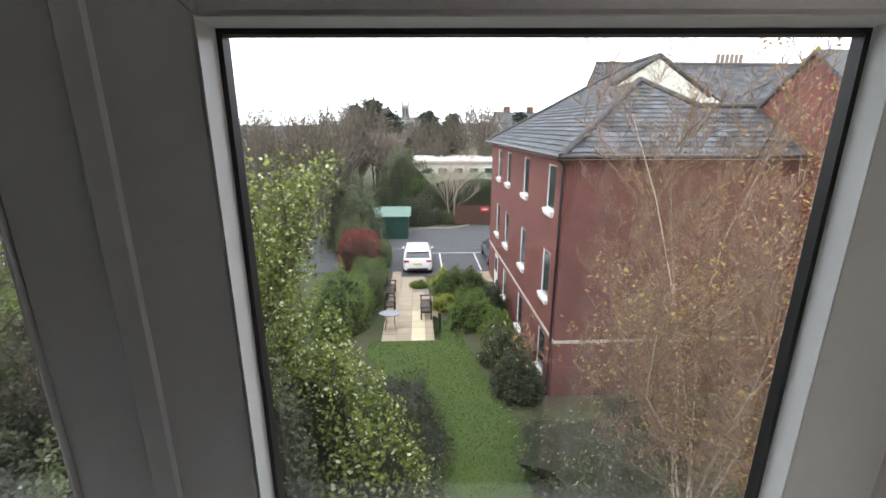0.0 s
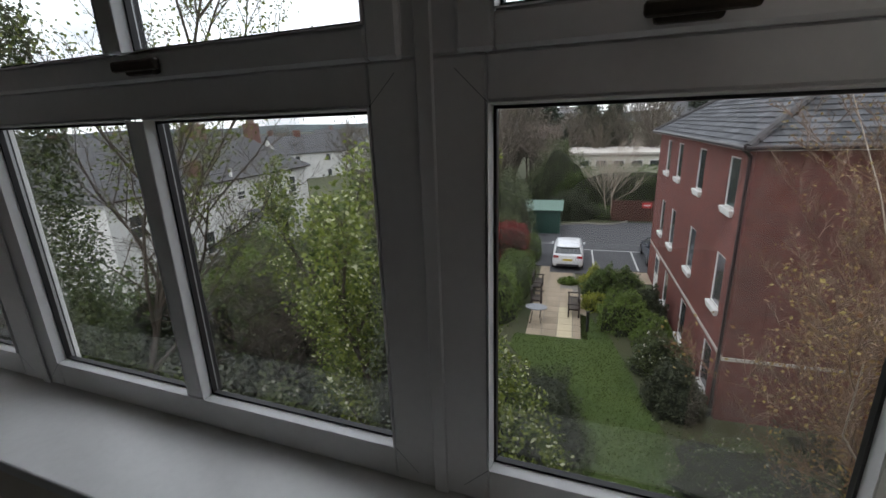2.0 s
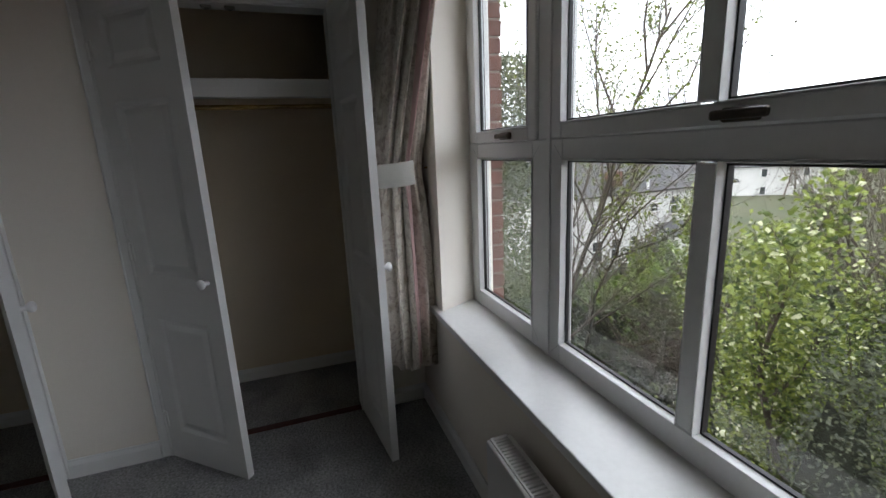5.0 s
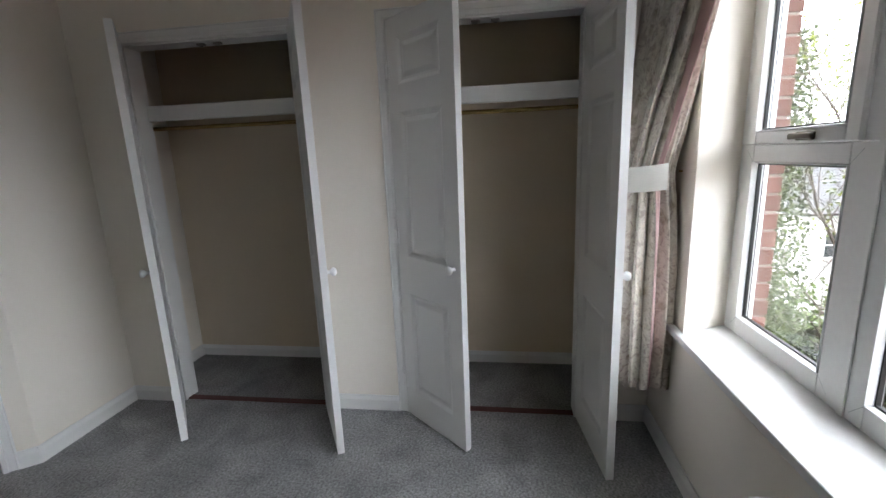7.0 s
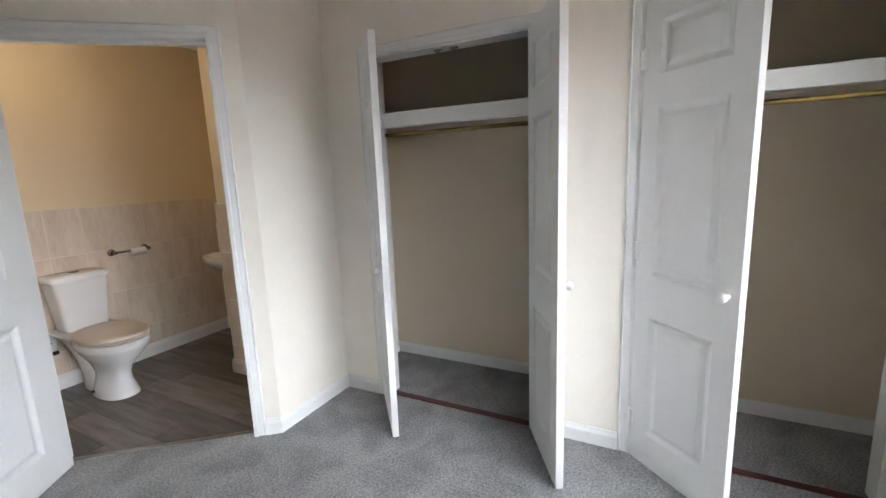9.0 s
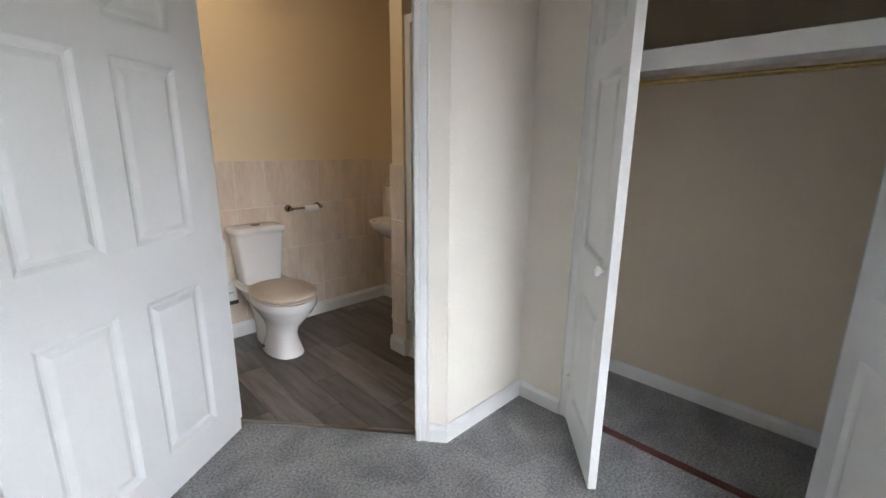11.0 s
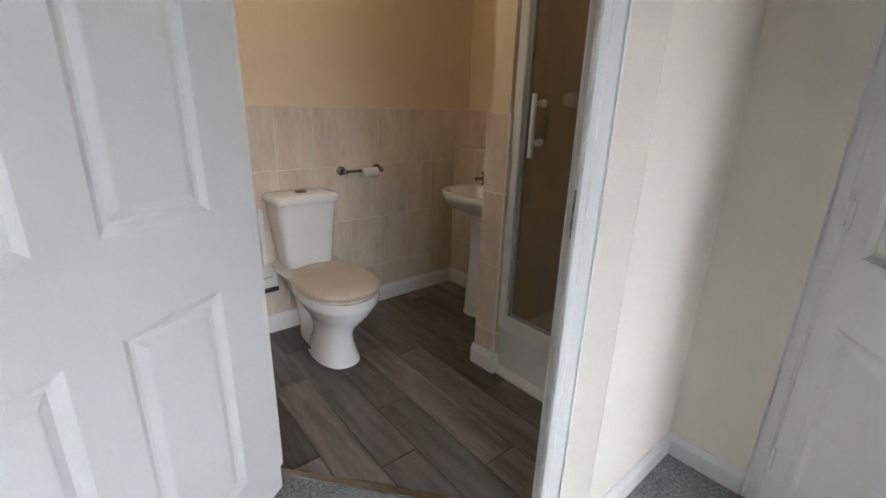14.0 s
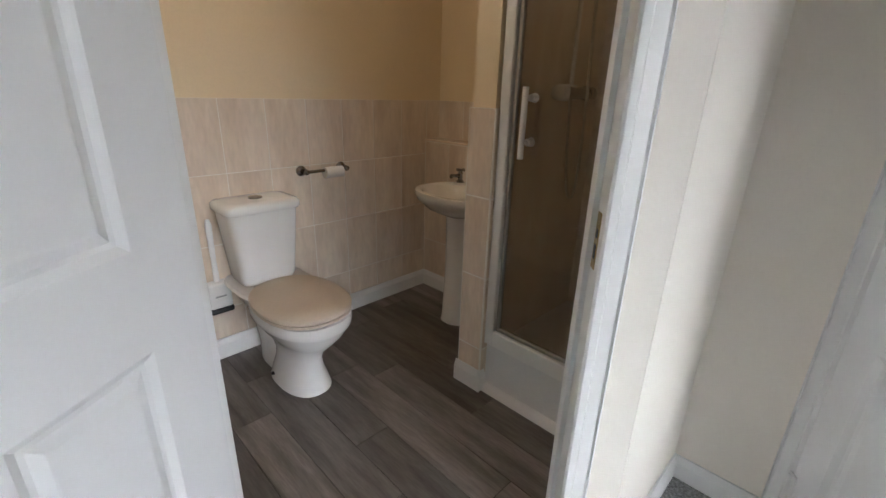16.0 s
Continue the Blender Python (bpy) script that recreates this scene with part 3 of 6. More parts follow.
# ---- panelled doors ----
def panelled(width, height, thick, columns, rows):
    """A moulded panel door leaf: local x from the hinge, y through the thickness."""
    b = bmesh.new()
    xs, zs = [0.0], [0.0]
    for x0, x1 in columns:
        xs += [x0, x1]
    for z0, z1 in rows:
        zs += [z0, z1]
    xs.append(width)
    zs.append(height)
    for i in range(len(xs) - 1):
        for j in range(len(zs) - 1):
            if not (i % 2 and j % 2):
                box(b, xs[i], 0, zs[j], xs[i + 1], thick, zs[j + 1])
    for x0, x1 in columns:
        for z0, z1 in rows:
            for y, s in ((0.0, 1), (thick, -1)):
                rings = []
                for inset, deep in ((0, 0), (0.006, 0.003), (0.016, 0.009), (0.026, 0.010), (0.046, 0.003), (0.050, 0.0025)):
                    yy = y + s * deep
                    rings.append([Vector((x0 + inset, yy, z0 + inset)), Vector((x1 - inset, yy, z0 + inset)), Vector((x1 - inset, yy, z1 - inset)), Vector((x0 + inset, yy, z1 - inset))])
                t = loft(rings, caps=False)
                t.faces.new([t.verts.new(p) for p in rings[-1]])
                join(b, t)
    bmesh.ops.remove_doubles(b, verts=b.verts, dist=0.0002)
    # drop inner walls shared by neighbouring blocks
    seen = {}
    for f in b.faces:
        seen.setdefault(tuple(round(c, 3) for c in f.calc_center_median()), []).append(f)
    bmesh.ops.delete(b, geom=[f for fs in seen.values() if len(fs) > 1 for f in fs], context="FACES_ONLY")
    return b


ROWS3 = [(0.15, 0.69), (0.88, 1.56), (1.68, 1.88)]


def wardrobe_leaf(wardrobe, hinge_y, direction, outer, label):
    """A wardrobe door leaf; outer: the local side of its knob."""
    ang = math.degrees(math.atan2(direction[1], direction[0]))
    th = 0.032
    y0 = -th if outer < 0 else 0.0
    t = part("door", panelled(0.460, 1.965, th, [(0.082, 0.374)], ROWS3), DOORPAINT, wardrobe, label, at=pose(XW + 0.010, hinge_y, 0.012, 0, 0, ang) @ pose(0, y0, 0))
    face = 0.0 if outer < 0 else th
    knob = lathe([(0.011, 0), (0.0095, 0.004), (0.008, 0.012), (0.010, 0.018), (0.017, 0.024), (0.0195, 0.031), (0.018, 0.038), (0.011, 0.043), (0.002, 0.0445)], 24)
    part("knob", knob, WPLASTIC, t, "white round knob", smooth=50, at=pose(0.418, face, 0.873, -90 * outer, 0, 0))
    part("screw_head", lathe([(0.004, 0), (0.0035, 0.0012), (0.001, 0.0016)], 10), STEEL, t, "small screw head", at=pose(0.418, th - face, 0.873, 90 * outer, 0, 0))
    for z in (0.195, 0.974, 1.75):
        hb = boxed(-0.014, face - 0.004, z - 0.038, 0.016, face + 0.004, z + 0.038, bevel=0.0015)
        rod(hb, (-0.004, face + outer * 0.005, z - 0.032), (-0.004, face + outer * 0.005, z + 0.032), 0.006)
        part("hinge", hb, GLOSS, t, "painted butt hinge")


wardrobes = []
for (o0, o1), lab, (da, db) in ((O1, "white built-in wardrobe, empty, with both panelled doors open", ((0.354, 0.298), (0.414, 0.235))), (O2, "white built-in wardrobe beside the window, empty, doors open", ((0.299, 0.337), (0.454, 0.055)))):
    wr = thing("wardrobe", lab, "wardrobe", group="built-in wardrobes")
    wardrobe_leaf(wr, o0 + 0.014, da, -1, "white panelled door standing open")
    wardrobe_leaf(wr, o1 - 0.014, db, 1, "white panelled door standing wide open")
    wardrobes.append(wr)

hx, hy = -0.727, -3.089
bd = thing("bathroom_door", "white six-panel bathroom door standing open into the bedroom", "door", pose(hx, hy, 0.010, 0, 0, 34.0))
part("leaf", panelled(0.885, 1.965, 0.035, [(0.142, 0.398), (0.505, 0.760)], [(0.155, 0.765), (0.965, 1.56), (1.672, 1.868)]), DOORPAINT, bd)
hb = boxed(0.805, -0.008, 0.80, 0.845, 0.0, 0.95, bevel=0.003)
part("latch_plate", hb, BRASS, bd, "brass handle plate")
lv = bmesh.new()
rod(lv, (0.825, 0, 0.90), (0.825, -0.05, 0.90), 0.008)
rod(lv, (0.83, -0.048, 0.90), (0.715, -0.048, 0.90), 0.008, 0.006)
part("lever_handle", lv, BRASS, bd, "brass lever handle", smooth=40)
# ---- inside the wardrobes ----
for wr, y0, y1, o in zip(wardrobes, (-2.335, -0.80), (-0.90, YN), (O1, O2)):
    sh = part("shelf", boxed(BACK, y0, 1.667, -2.045, y1, 1.685), GLOSS, wr, "white wardrobe shelf")
    part("fascia", boxed(-2.045, y0, 1.610, -2.026, y1, 1.690, bevel=0.003), GLOSS, sh, "white front edge board")
    rl = part("hanging_rail", rod(bmesh.new(), (-2.16, y0, 1.582), (-2.16, y1, 1.582), 0.011, sides=16), BRASS, wr, "brass hanging rail", smooth=40)
    for y, k in ((y0, 1), (y1, -1)):
        part("socket", lathe([(0.024, 0), (0.024, 0.006), (0.015, 0.008), (0.015, 0.018)], 20), BRASS, rl, "brass end socket", at=pose(-2.16, y, 1.582, -90 * k, 0, 0))
    for k in (-1, 1):
        c = part("door_catch", boxed(-0.012, -0.02, -0.010, 0.012, 0.02, 0, bevel=0.002), STEEL, wr, "small metal ball catch", at=pose(XW - 0.045, (o[0] + o[1]) / 2 + 0.045 * k, OPEN_H - 0.018))
        part("ball", rod(bmesh.new(), (0, -0.008, -0.012), (0, 0.008, -0.012), 0.005), STEEL, c)

# ---- the window ----
UNITS = {
    "left": (WX0, -1.030, (-1.593, -1.134), (-1.62, -1.095)),
    "middle": (-1.030, 0.118, (-0.960, 0.026), (-1.005, 0.085)),
    "right": (0.118, WX1, (0.205, 0.700), (0.165, 0.745)),
}
PZ0, PZ1, SZ0, SZ1 = 0.70, 1.30, 1.362, 2.20


def ring(x0, x1, z0, z1, steps):
    """A frame-shaped ring round an opening in an upright plane: steps of (inset, y)."""
    return loft([[Vector((x0 + i, y, z0 + i)), Vector((x1 - i, y, z0 + i)), Vector((x1 - i, y, z1 - i)), Vector((x0 + i, y, z1 - i))] for i, y in steps], caps=False)


def glazed(parent, x0, x1, z0, z1, y, bar=None):
    """Bead, seals, spacer and sheet of glass in the opening; bar: an upright glazing bar's middle."""
    spans = [(x0, x1)] if bar is None else [(x0, bar - 0.022), (bar + 0.022, x1)]
    if bar is not None:
        gbar = boxed(bar - 0.022, y - 0.004, z0 + 0.004, bar + 0.022, y + 0.0275, z1 - 0.004, bevel=0.003)
        part("glazing_bar", gbar, UPVC, parent, "white upright glazing bar")
        part("bar_seal", boxed(bar - 0.013, y + 0.0330, z0 - 0.01, bar + 0.013, y + 0.058, z1 + 0.01, bevel=0.002), SEAL, parent, "black spacer behind the glazing bar")
    for a, c in spans:
        part("bead", ring(a, c, z0, z1, [(0, y + 0.006), (0, y - 0.003), (0.0015, y - 0.004), (0.0040, y + 0.016), (0.006, y + 0.020)]), UPVC, parent, "white glazing bead")
        part("seal", ring(a, c, z0, z1, [(0.0045, y + 0.0170), (0.0088, y + 0.0170), (0.0092, y + 0.0282), (0.0045, y + 0.0282)]), SEAL, parent, "black rubber seal")
        part("spacer", ring(a, c, z0, z1, [(-0.010, y + 0.033), (-0.0045, y + 0.033), (-0.0045, y + 0.041), (-0.010, y + 0.041)]), SPACER, parent, "metal spacer inside the double glazing")
        part("outer_seal", ring(a, c, z0, z1, [(-0.014, y + 0.0425), (-0.0075, y + 0.0425), (-0.0085, y + 0.0465), (-0.014, y + 0.0465)]), SEAL, parent, "black outer seal")
        g = part("pane", boxed(a - 0.012, y + 0.0285, z0 - 0.012, c + 0.012, y + 0.0320, z1 + 0.012), GLASS, parent, "clear sheet of glass")
        g.visible_shadow = False


def ring_frame(x0, x1, z0, z1, gx0, gx1, gz0, gz1, y0, y1, bev=0.004):
    b = boxed(x0, y0, z0, gx0, y1, z1, bevel=bev)
    box(b, gx1, y0, z0, x1, y1, z1, bevel=bev)
    box(b, gx0 - 0.002, y0, z0, gx1 + 0.002, y1, gz0, bevel=bev)
    box(b, gx0 - 0.002, y0, gz1, gx1 + 0.002, y1, z1, bevel=bev)
    return b


def mitres(parent, rect, outer, y):
    """Fine weld lines at a frame's corners."""
    b = bmesh.new()
    for ix in (0, 1):
        for iz in (0, 1):
            p, q = Vector((rect[ix], y, rect[2 + iz])), Vector((outer[ix], y, outer[2 + iz]))
            d = (q - p).normalized()
            e = Vector((-d.z, 0, d.x)) * 0.0007
            vs = [b.verts.new(v) for v in (p - e, q - e, q + e, p + e)]
            b.faces.new(vs)
    part("weld_line", b, SPACER, parent, "fine grey weld lines at the corners")


for i, (key, (x0, x1, (gx0, gx1), (sx0, sx1))) in enumerate(UNITS.items()):
    w = tagged(thing(f"window_{i + 1}", "white plastic double-glazed window with a top-hung vent", "window"), kind="structure")
    b = ring_frame(x0, x1, 0.6285, PZ1 + 0.062, gx0, gx1, PZ0, PZ1, FY, FY + 0.0275)
    join(b, ring_frame(x0, x1, 0.6285, PZ1 + 0.062, gx0 - 0.034, gx1 + 0.034, PZ0 - 0.034, PZ1 + 0.034, FY + 0.0277, FY + 0.07, 0.003))
    box(b, x0, FY, PZ1 + 0.0622, sx0 + 0.012, FY + 0.07, WZ1, bevel=0.003)
    box(b, sx1 - 0.012, FY, PZ1 + 0.0622, x1, FY + 0.07, WZ1, bevel=0.003)
    box(b, sx0, FY, SZ1 - 0.012, sx1, FY + 0.07, WZ1, bevel=0.003)
    part("frame", b, UPVC, w, "white plastic outer frame")
    bar = -0.468 if key == "middle" else None
    glazed(w, gx0, gx1, PZ0, PZ1, FY, bar)
    mitres(w, (gx0, gx1, PZ0, PZ1), (gx0 - 0.045, gx1 + 0.045, PZ0 - 0.045, PZ1 + 0.045), FY - 0.0006)
    r = 0.052
    sash = part("sash", ring_frame(sx0, sx1, SZ0, SZ1, sx0 + r, sx1 - r, SZ0 + r - 0.006, SZ1 - r, FY - 0.012, FY + 0.0155, 0.005), UPVC, w, "white plastic opening vent")
    part("outer_rail", ring_frame(sx0 + 0.013, sx1 - 0.013, SZ0 + 0.002, SZ1 - 0.013, sx0 + r - 0.026, sx1 - r + 0.026, SZ0 + r - 0.032, SZ1 - r + 0.026, FY + 0.0157, FY + 0.045, 0.003), UPVC, sash)
    glazed(w, sx0 + r, sx1 - r, SZ0 + r - 0.006, SZ1 - r, FY - 0.012, bar)
    hx0 = {"left": -1.29, "middle": -0.395, "right": 0.43}[key]
    hd = part("handle", boxed(hx0 - 0.034, FY - 0.030, SZ0 + 0.008, hx0 + 0.034, FY - 0.012, SZ0 + 0.034, bevel=0.005, seg=2), BRONZE, w, "dark metal window handle")
    lv = boxed(hx0 - 0.045, FY - 0.046, SZ0 + 0.012, hx0 + 0.062, FY - 0.034, SZ0 + 0.030, bevel=0.005, seg=2)
    rod(lv, (hx0 - 0.02, FY - 0.028, SZ0 + 0.021), (hx0 - 0.02, FY - 0.04, SZ0 + 0.021), 0.008)
    part("lever", lv, BRONZE, hd, "metal lever")
for k, x in enumerate((-1.030, 0.118)):
    solid(f"window_coupling_{k + 1}", boxed(x - 0.013, FY - 0.007, 0.630, x + 0.013, FY - 0.001, WZ1, bevel=0.0025), UPVC, "white cover strip between two window frames", "trim", kind="structure")
solid("window_sill", boxed(WX0 - 0.03, 0.572, 0.598, WX1 + 0.03, FY + 0.060, 0.628, bevel=0.004, seg=2), SILLMAT, "glossy white window board under the window", "window sill", kind="structure")
# outer sill and outer leaf of the wall
solid("outer_sill", loft([[Vector((x, FY + 0.07, 0.52)), Vector((x, FY + 0.07, 0.60)), Vector((x, 1.05, 0.47)), Vector((x, 1.05, 0.42))] for x in (WX0 - 0.08, WX1 + 0.08)]), STONE, "sloping stone outer window sill", "window sill", kind="structure")
b = boxed(BACK - 0.6, 0.90, -7.2, WX0 - 0.187, 1.0, 3.2)
box(b, WX1 + 0.187, 0.90, -7.2, XE + 2, 1.0, 3.2)
box(b, WX0 - 0.187, 0.90, -7.2, WX1 + 0.187, 1.0, 0.46)
box(b, WX0 - 0.187, 0.90, WZ1 + 0.02, WX1 + 0.187, 1.0, 3.2)
outer = solid("outer_wall", b, BRICK_S_SHADE, "red brick outer wall round the window", "wall", kind="structure")
# bricks of the outer reveal
bm_brick = finish("brick", boxed(-0.052, -0.05, -0.0325, 0.052, 0.05, 0.0325, bevel=0.003), BRICK_PIECE)
z = 0.60
row = 0
while z < WZ1:
    for x in (WX0 - 0.135, WX1 + 0.135):
        piece("brick", bm_brick, outer, pose(x, 0.951 + 0.003 * (row % 2), z))
    z += 0.075
    row += 1
for k, x in enumerate((WX0 - 0.135, WX1 + 0.135)):
    solid(f"reveal_mortar_{k + 1}", boxed(x - 0.048, 0.902, 0.634, x + 0.048, 0.993, WZ1), MORTAR, "mortar bed between the reveal bricks", "mortar", kind="structure")


# ---- curtains ----
def curtain(side, label):
    """A tied-back curtain: a pleated bundle at the wall that sweeps up towards the window's middle."""
    mirror = Matrix.Translation((-0.446, 0, 0)) @ Matrix.Diagonal((side, 1, 1, 1)) @ Matrix.Translation((0.446, 0, 0))
    t = thing("curtain", label, "curtain", group="curtains")
    n, rows = 220, 64
    zb, zt, ztie = 0.35, 2.30, 1.255

    def section(z):
        if z > ztie:
            k = (z - ztie) / (zt - ztie)
            return -1.79 + 0.245 * k ** 1.2, 0.478 + 0.055 * k, 0.135 + 0.277 * k ** 1.1, 0.112 - 0.062 * k ** 0.7
        k = (ztie - z) / (ztie - zb)
        return -1.79 + 0.005 * k, 0.478, 0.135 + 0.010 * math.sin(k * 2.4), 0.112 + 0.018 * math.sin(k * 2.4)

    def skin(a0, a1, grow_by, count, closed):
        verts, faces = [], []
        for j in range(rows + 1):
            z = zb + (zt - zb) * j / rows
            cx, cy, rx, ry = section(z)
            pinch = math.exp(-((z - ztie) / 0.13) ** 2)
            for i in range(count):
                a = a0 + (a1 - a0) * i / (count if closed else count - 1)
                amp = 0.17 - 0.09 * pinch
                rip = 1 + amp * math.sin(13 * a + 0.9 * math.sin(2.3 * z) + 1.1 * math.sin(2 * a)) + 0.06 * math.sin(29 * a + 1.7 * z)
                rip -= 0.10 * pinch
                x = cx + (rx * rip + grow_by) * math.cos(a)
                y = min(cy + (ry * rip + grow_by) * math.sin(a), YN - 0.004)
                hem = 0.02 * math.sin(13 * a) + 0.012 * math.sin(5 * a) if j == 0 else 0
                verts.append((max(x, XW + 0.004), y, z + hem))
        m = count if closed else count - 1
        for j in range(rows):
            for i in range(m):
                k = (i + 1) % count
                faces.append((j * count + i, j * count + k, (j + 1) * count + k, (j + 1) * count + i))
        return verts, faces

    tau = 2 * math.pi
    for name, a0, a1, gb, cnt, cl, mat, lab in (("fabric", 0, tau, 0.0, n, True, CURTAIN, "taupe fabric with a faded leaf print"), ("lining_edge", 0.04, 0.30, 0.006, 22, False, LINING, "faded pink lining turned at the edge")):
        ob = new(name, raw(name, *skin(a0, a1, gb, cnt, cl), mat, True))
        ob.parent = t
        tagged(ob, lab)
        so = ob.modifiers.new("thickness", "SOLIDIFY")
        so.thickness = 0.003
    rings = []
    for i in range(49):
        a = math.pi * (0.95 + 1.13 * i / 48)
        x, y = -1.785 + 0.172 * math.cos(a), 0.478 + 0.124 * math.sin(a)
        z0 = 1.195 + 0.012 * (i / 48) - 0.012 * math.sin(math.pi * i / 48)
        out = Vector((math.cos(a), math.sin(a), 0)) * 0.004
        rings.append([Vector((x, y, z0)), Vector((x, y, z0 + 0.05)) + out, Vector((x, y, z0 + 0.10)), Vector((x, y, z0 + 0.10)) + out * 1.6, Vector((x, y, z0 + 0.05)) + out * 2.4, Vector((x, y, z0)) + out * 1.6])
    part("tieback", loft(rings), TIE, t, "cream fabric tieback", smooth=60)
    hook = bmesh.new()
    rod(hook, (-1.715, YN - 0.012, 1.27), (-1.715, YN, 1.27), 0.004)
    part("hook", hook, BRASS, t, "small brass hook")
    t.matrix_basis = Matrix.Translation((-0.15 if side < 0 else 0, 0, 0)) @ mirror
    return t


curtain(1, "taupe patterned curtain tied back with a cream band")
curtain(-1, "taupe patterned curtain tied back beside the window")
cr = thing("curtain_rail", "white plastic curtain rail above the window", "curtain rail")
part("track", boxed(-1.95, 0.535, 2.295, 1.06, 0.565, 2.322, bevel=0.004), WPLASTIC, cr)
for k in range(5):
    part("bracket", boxed(-1.8 + 0.68 * k, 0.55, 2.30, -1.77 + 0.68 * k, YN + 0.001, 2.335), WPLASTIC, cr)

# ---- radiator under the window ----
RX0, RX1, RY0, RY1, RZ0, RZ1 = -0.86, 0.34, 0.478, 0.560, 0.09, 0.50
rad = thing("radiator", "white panel radiator with a slotted top grille", "radiator", pose(0, 0, 0))
part("front_panel", boxed(RX0, RY0, RZ0, RX1, RY0 + 0.012, RZ1 - 0.004, bevel=0.005, seg=2), GLOSS, rad)
part("back_panel", boxed(RX0, RY1 - 0.012, RZ0, RX1, RY1, RZ1 - 0.004, bevel=0.004), GLOSS, rad)
for x in (RX0, RX1 - 0.012):
    part("side_panel", boxed(x, RY0 + 0.012, RZ0 + 0.01, x + 0.012, RY1 - 0.012, RZ1, bevel=0.003), GLOSS, rad)
# no fins here: a solid black box paints the shade between the panels
part("hollow_shade", boxed(RX0 + 0.014, RY0 + 0.02, RZ0 + 0.02, RX1 - 0.014, RY1 - 0.02, RZ1 - 0.03), BLACK, rad, "black box painting the shade in the radiator's hollow")
for y in (RY0 + 0.012, RY1 - 0.018):
    part("grille_edge", boxed(RX0 + 0.012, y, RZ1 - 0.008, RX1 - 0.012, y + 0.006, RZ1), GLOSS, rad)
slat = finish("grille_slat", boxed(-0.0035, RY0 + 0.018, RZ1 - 0.010, 0.0035, RY1 - 0.018, RZ1 - 0.001), GLOSS)
k = RX0 + 0.022
while k < RX1 - 0.02:
    piece("grille_slat", slat, rad, pose(k, 0, 0))
    k += 0.0135
for x in (RX0 + 0.1, RX1 - 0.1):
    part("bracket", boxed(x - 0.015, RY1 - 0.002, 0.15, x + 0.015, YN + 0.001, 0.42), GLOSS, rad)
vp = bmesh.new()
rod(vp, (RX0 - 0.03, 0.52, 0.0), (RX0 - 0.03, 0.52, 0.13), 0.0075)
rod(vp, (RX0 - 0.03, 0.52, 0.13), (RX0 + 0.01, 0.52, 0.13), 0.0075)
part("feed_pipe", vp, GLOSS, rad, "white painted feed pipe", smooth=40)

# ---- bathroom ----
TW, TH = 0.2025, 0.318
tile_me = finish("tile", boxed(-TW / 2 + 0.002, -0.004, 0.002, TW / 2 - 0.002, 0.004, TH - 0.002, bevel=0.001), TILE)
TILE_JOINTS = -1.205
tw = solid("tiled_wall_south", boxed(BX, BY - 0.02, 0.0, BXL, BY + 0.0078, 1.203), GROUT, "beige marbled wall tiles to chest height", "tiled wall", kind="structure")
k = TILE_JOINTS + TW * 3.5
while k > -2.55:
    if k < BXL - TW / 2:
        for j in range(4):
            piece("tile", tile_me, tw, pose(k, BY + 0.005, -0.068 + TH * j))
    k -= TW
b = boxed(BX - 0.02, BY, 0.982, BX + 0.0078, PY0, 1.203)
tw = solid("tiled_wall_west", b, GROUT, "beige wall tiles above the tiled ledge", "tiled wall", kind="structure")
for k in range(5):
    piece("tile", tile_me, tw, pose(BX + 0.005, BY + 0.11 + TW * k, 0.886, 0, 0, 90))
lg = solid("tiled_ledge", boxed(BX + 0.002, BY + 0.009, 0.0, -2.4112, PY0, 0.963), GROUT, "boxed-in tiled ledge behind the washbasin", "ledge", kind="structure")
for k in range(5):
    for z, zs in ((0.645, 1), (0.327, 1), (0.009, 1)):
        piece("tile", tile_me, lg, pose(-2.414, BY + 0.113 + TW * k, z, 0, 0, 90))
solid("ledge_top", boxed(BX + 0.002, BY + 0.009, 0.965, -2.408, PY0, 0.978, bevel=0.003), TILE, "glazed tile top of the ledge", "ledge", kind="structure")
# tiled pier end
pt = solid("tiled_pier", boxed(-1.85, PY0, 0.0, PX - 0.0012, PY1 + 0.0038, 1.203), GROUT, "beige tiles on the pier beside the shower", "tiled wall", kind="structure")
pier_me = finish("tile", boxed(-0.0605, -0.004, 0.0015, 0.0605, 0.004, 0.3315, bevel=0.003), TILE)
side_me = finish("tile", boxed(-0.028, -0.004, 0.0015, 0.028, 0.004, 0.3315, bevel=0.003), TILE)
for j in range(4):
    piece("tile", pier_me, pt, pose(PX - 0.004, (PY0 + PY1) / 2, -0.128 + 0.333 * j, 0, 0, 90))
    piece("tile", side_me, pt, pose(PX - 0.032, PY1 + 0.001, -0.128 + 0.333 * j))

# shower: tray, frame, door
SX, SY0, SY1 = -1.830, PY1, -2.44
shw = thing("shower_enclosure", "white-framed shower enclosure with a bronze glass door", "shower", pose(0, 0, 0))
tb = boxed(BX, SY0, 0.0, SX - 0.02, SY1, 0.20)
box(tb, SX - 0.035, SY0, 0.0, SX + 0.0, SY1, 0.235, bevel=0.006, seg=2)
part("tray", tb, WPLASTIC, shw, "white raised shower tray")
tb = loft([[Vector((SX, y, 0)), Vector((SX + 0.035, y, 0)), Vector((SX + 0.028, y, 0.012)), Vector((SX + 0.006, y, 0.03)), Vector((SX, y, 0.03))] for y in (SY0, SY1)])
part("base_trim", tb, WPLASTIC, shw, "white sealing strip at the floor")
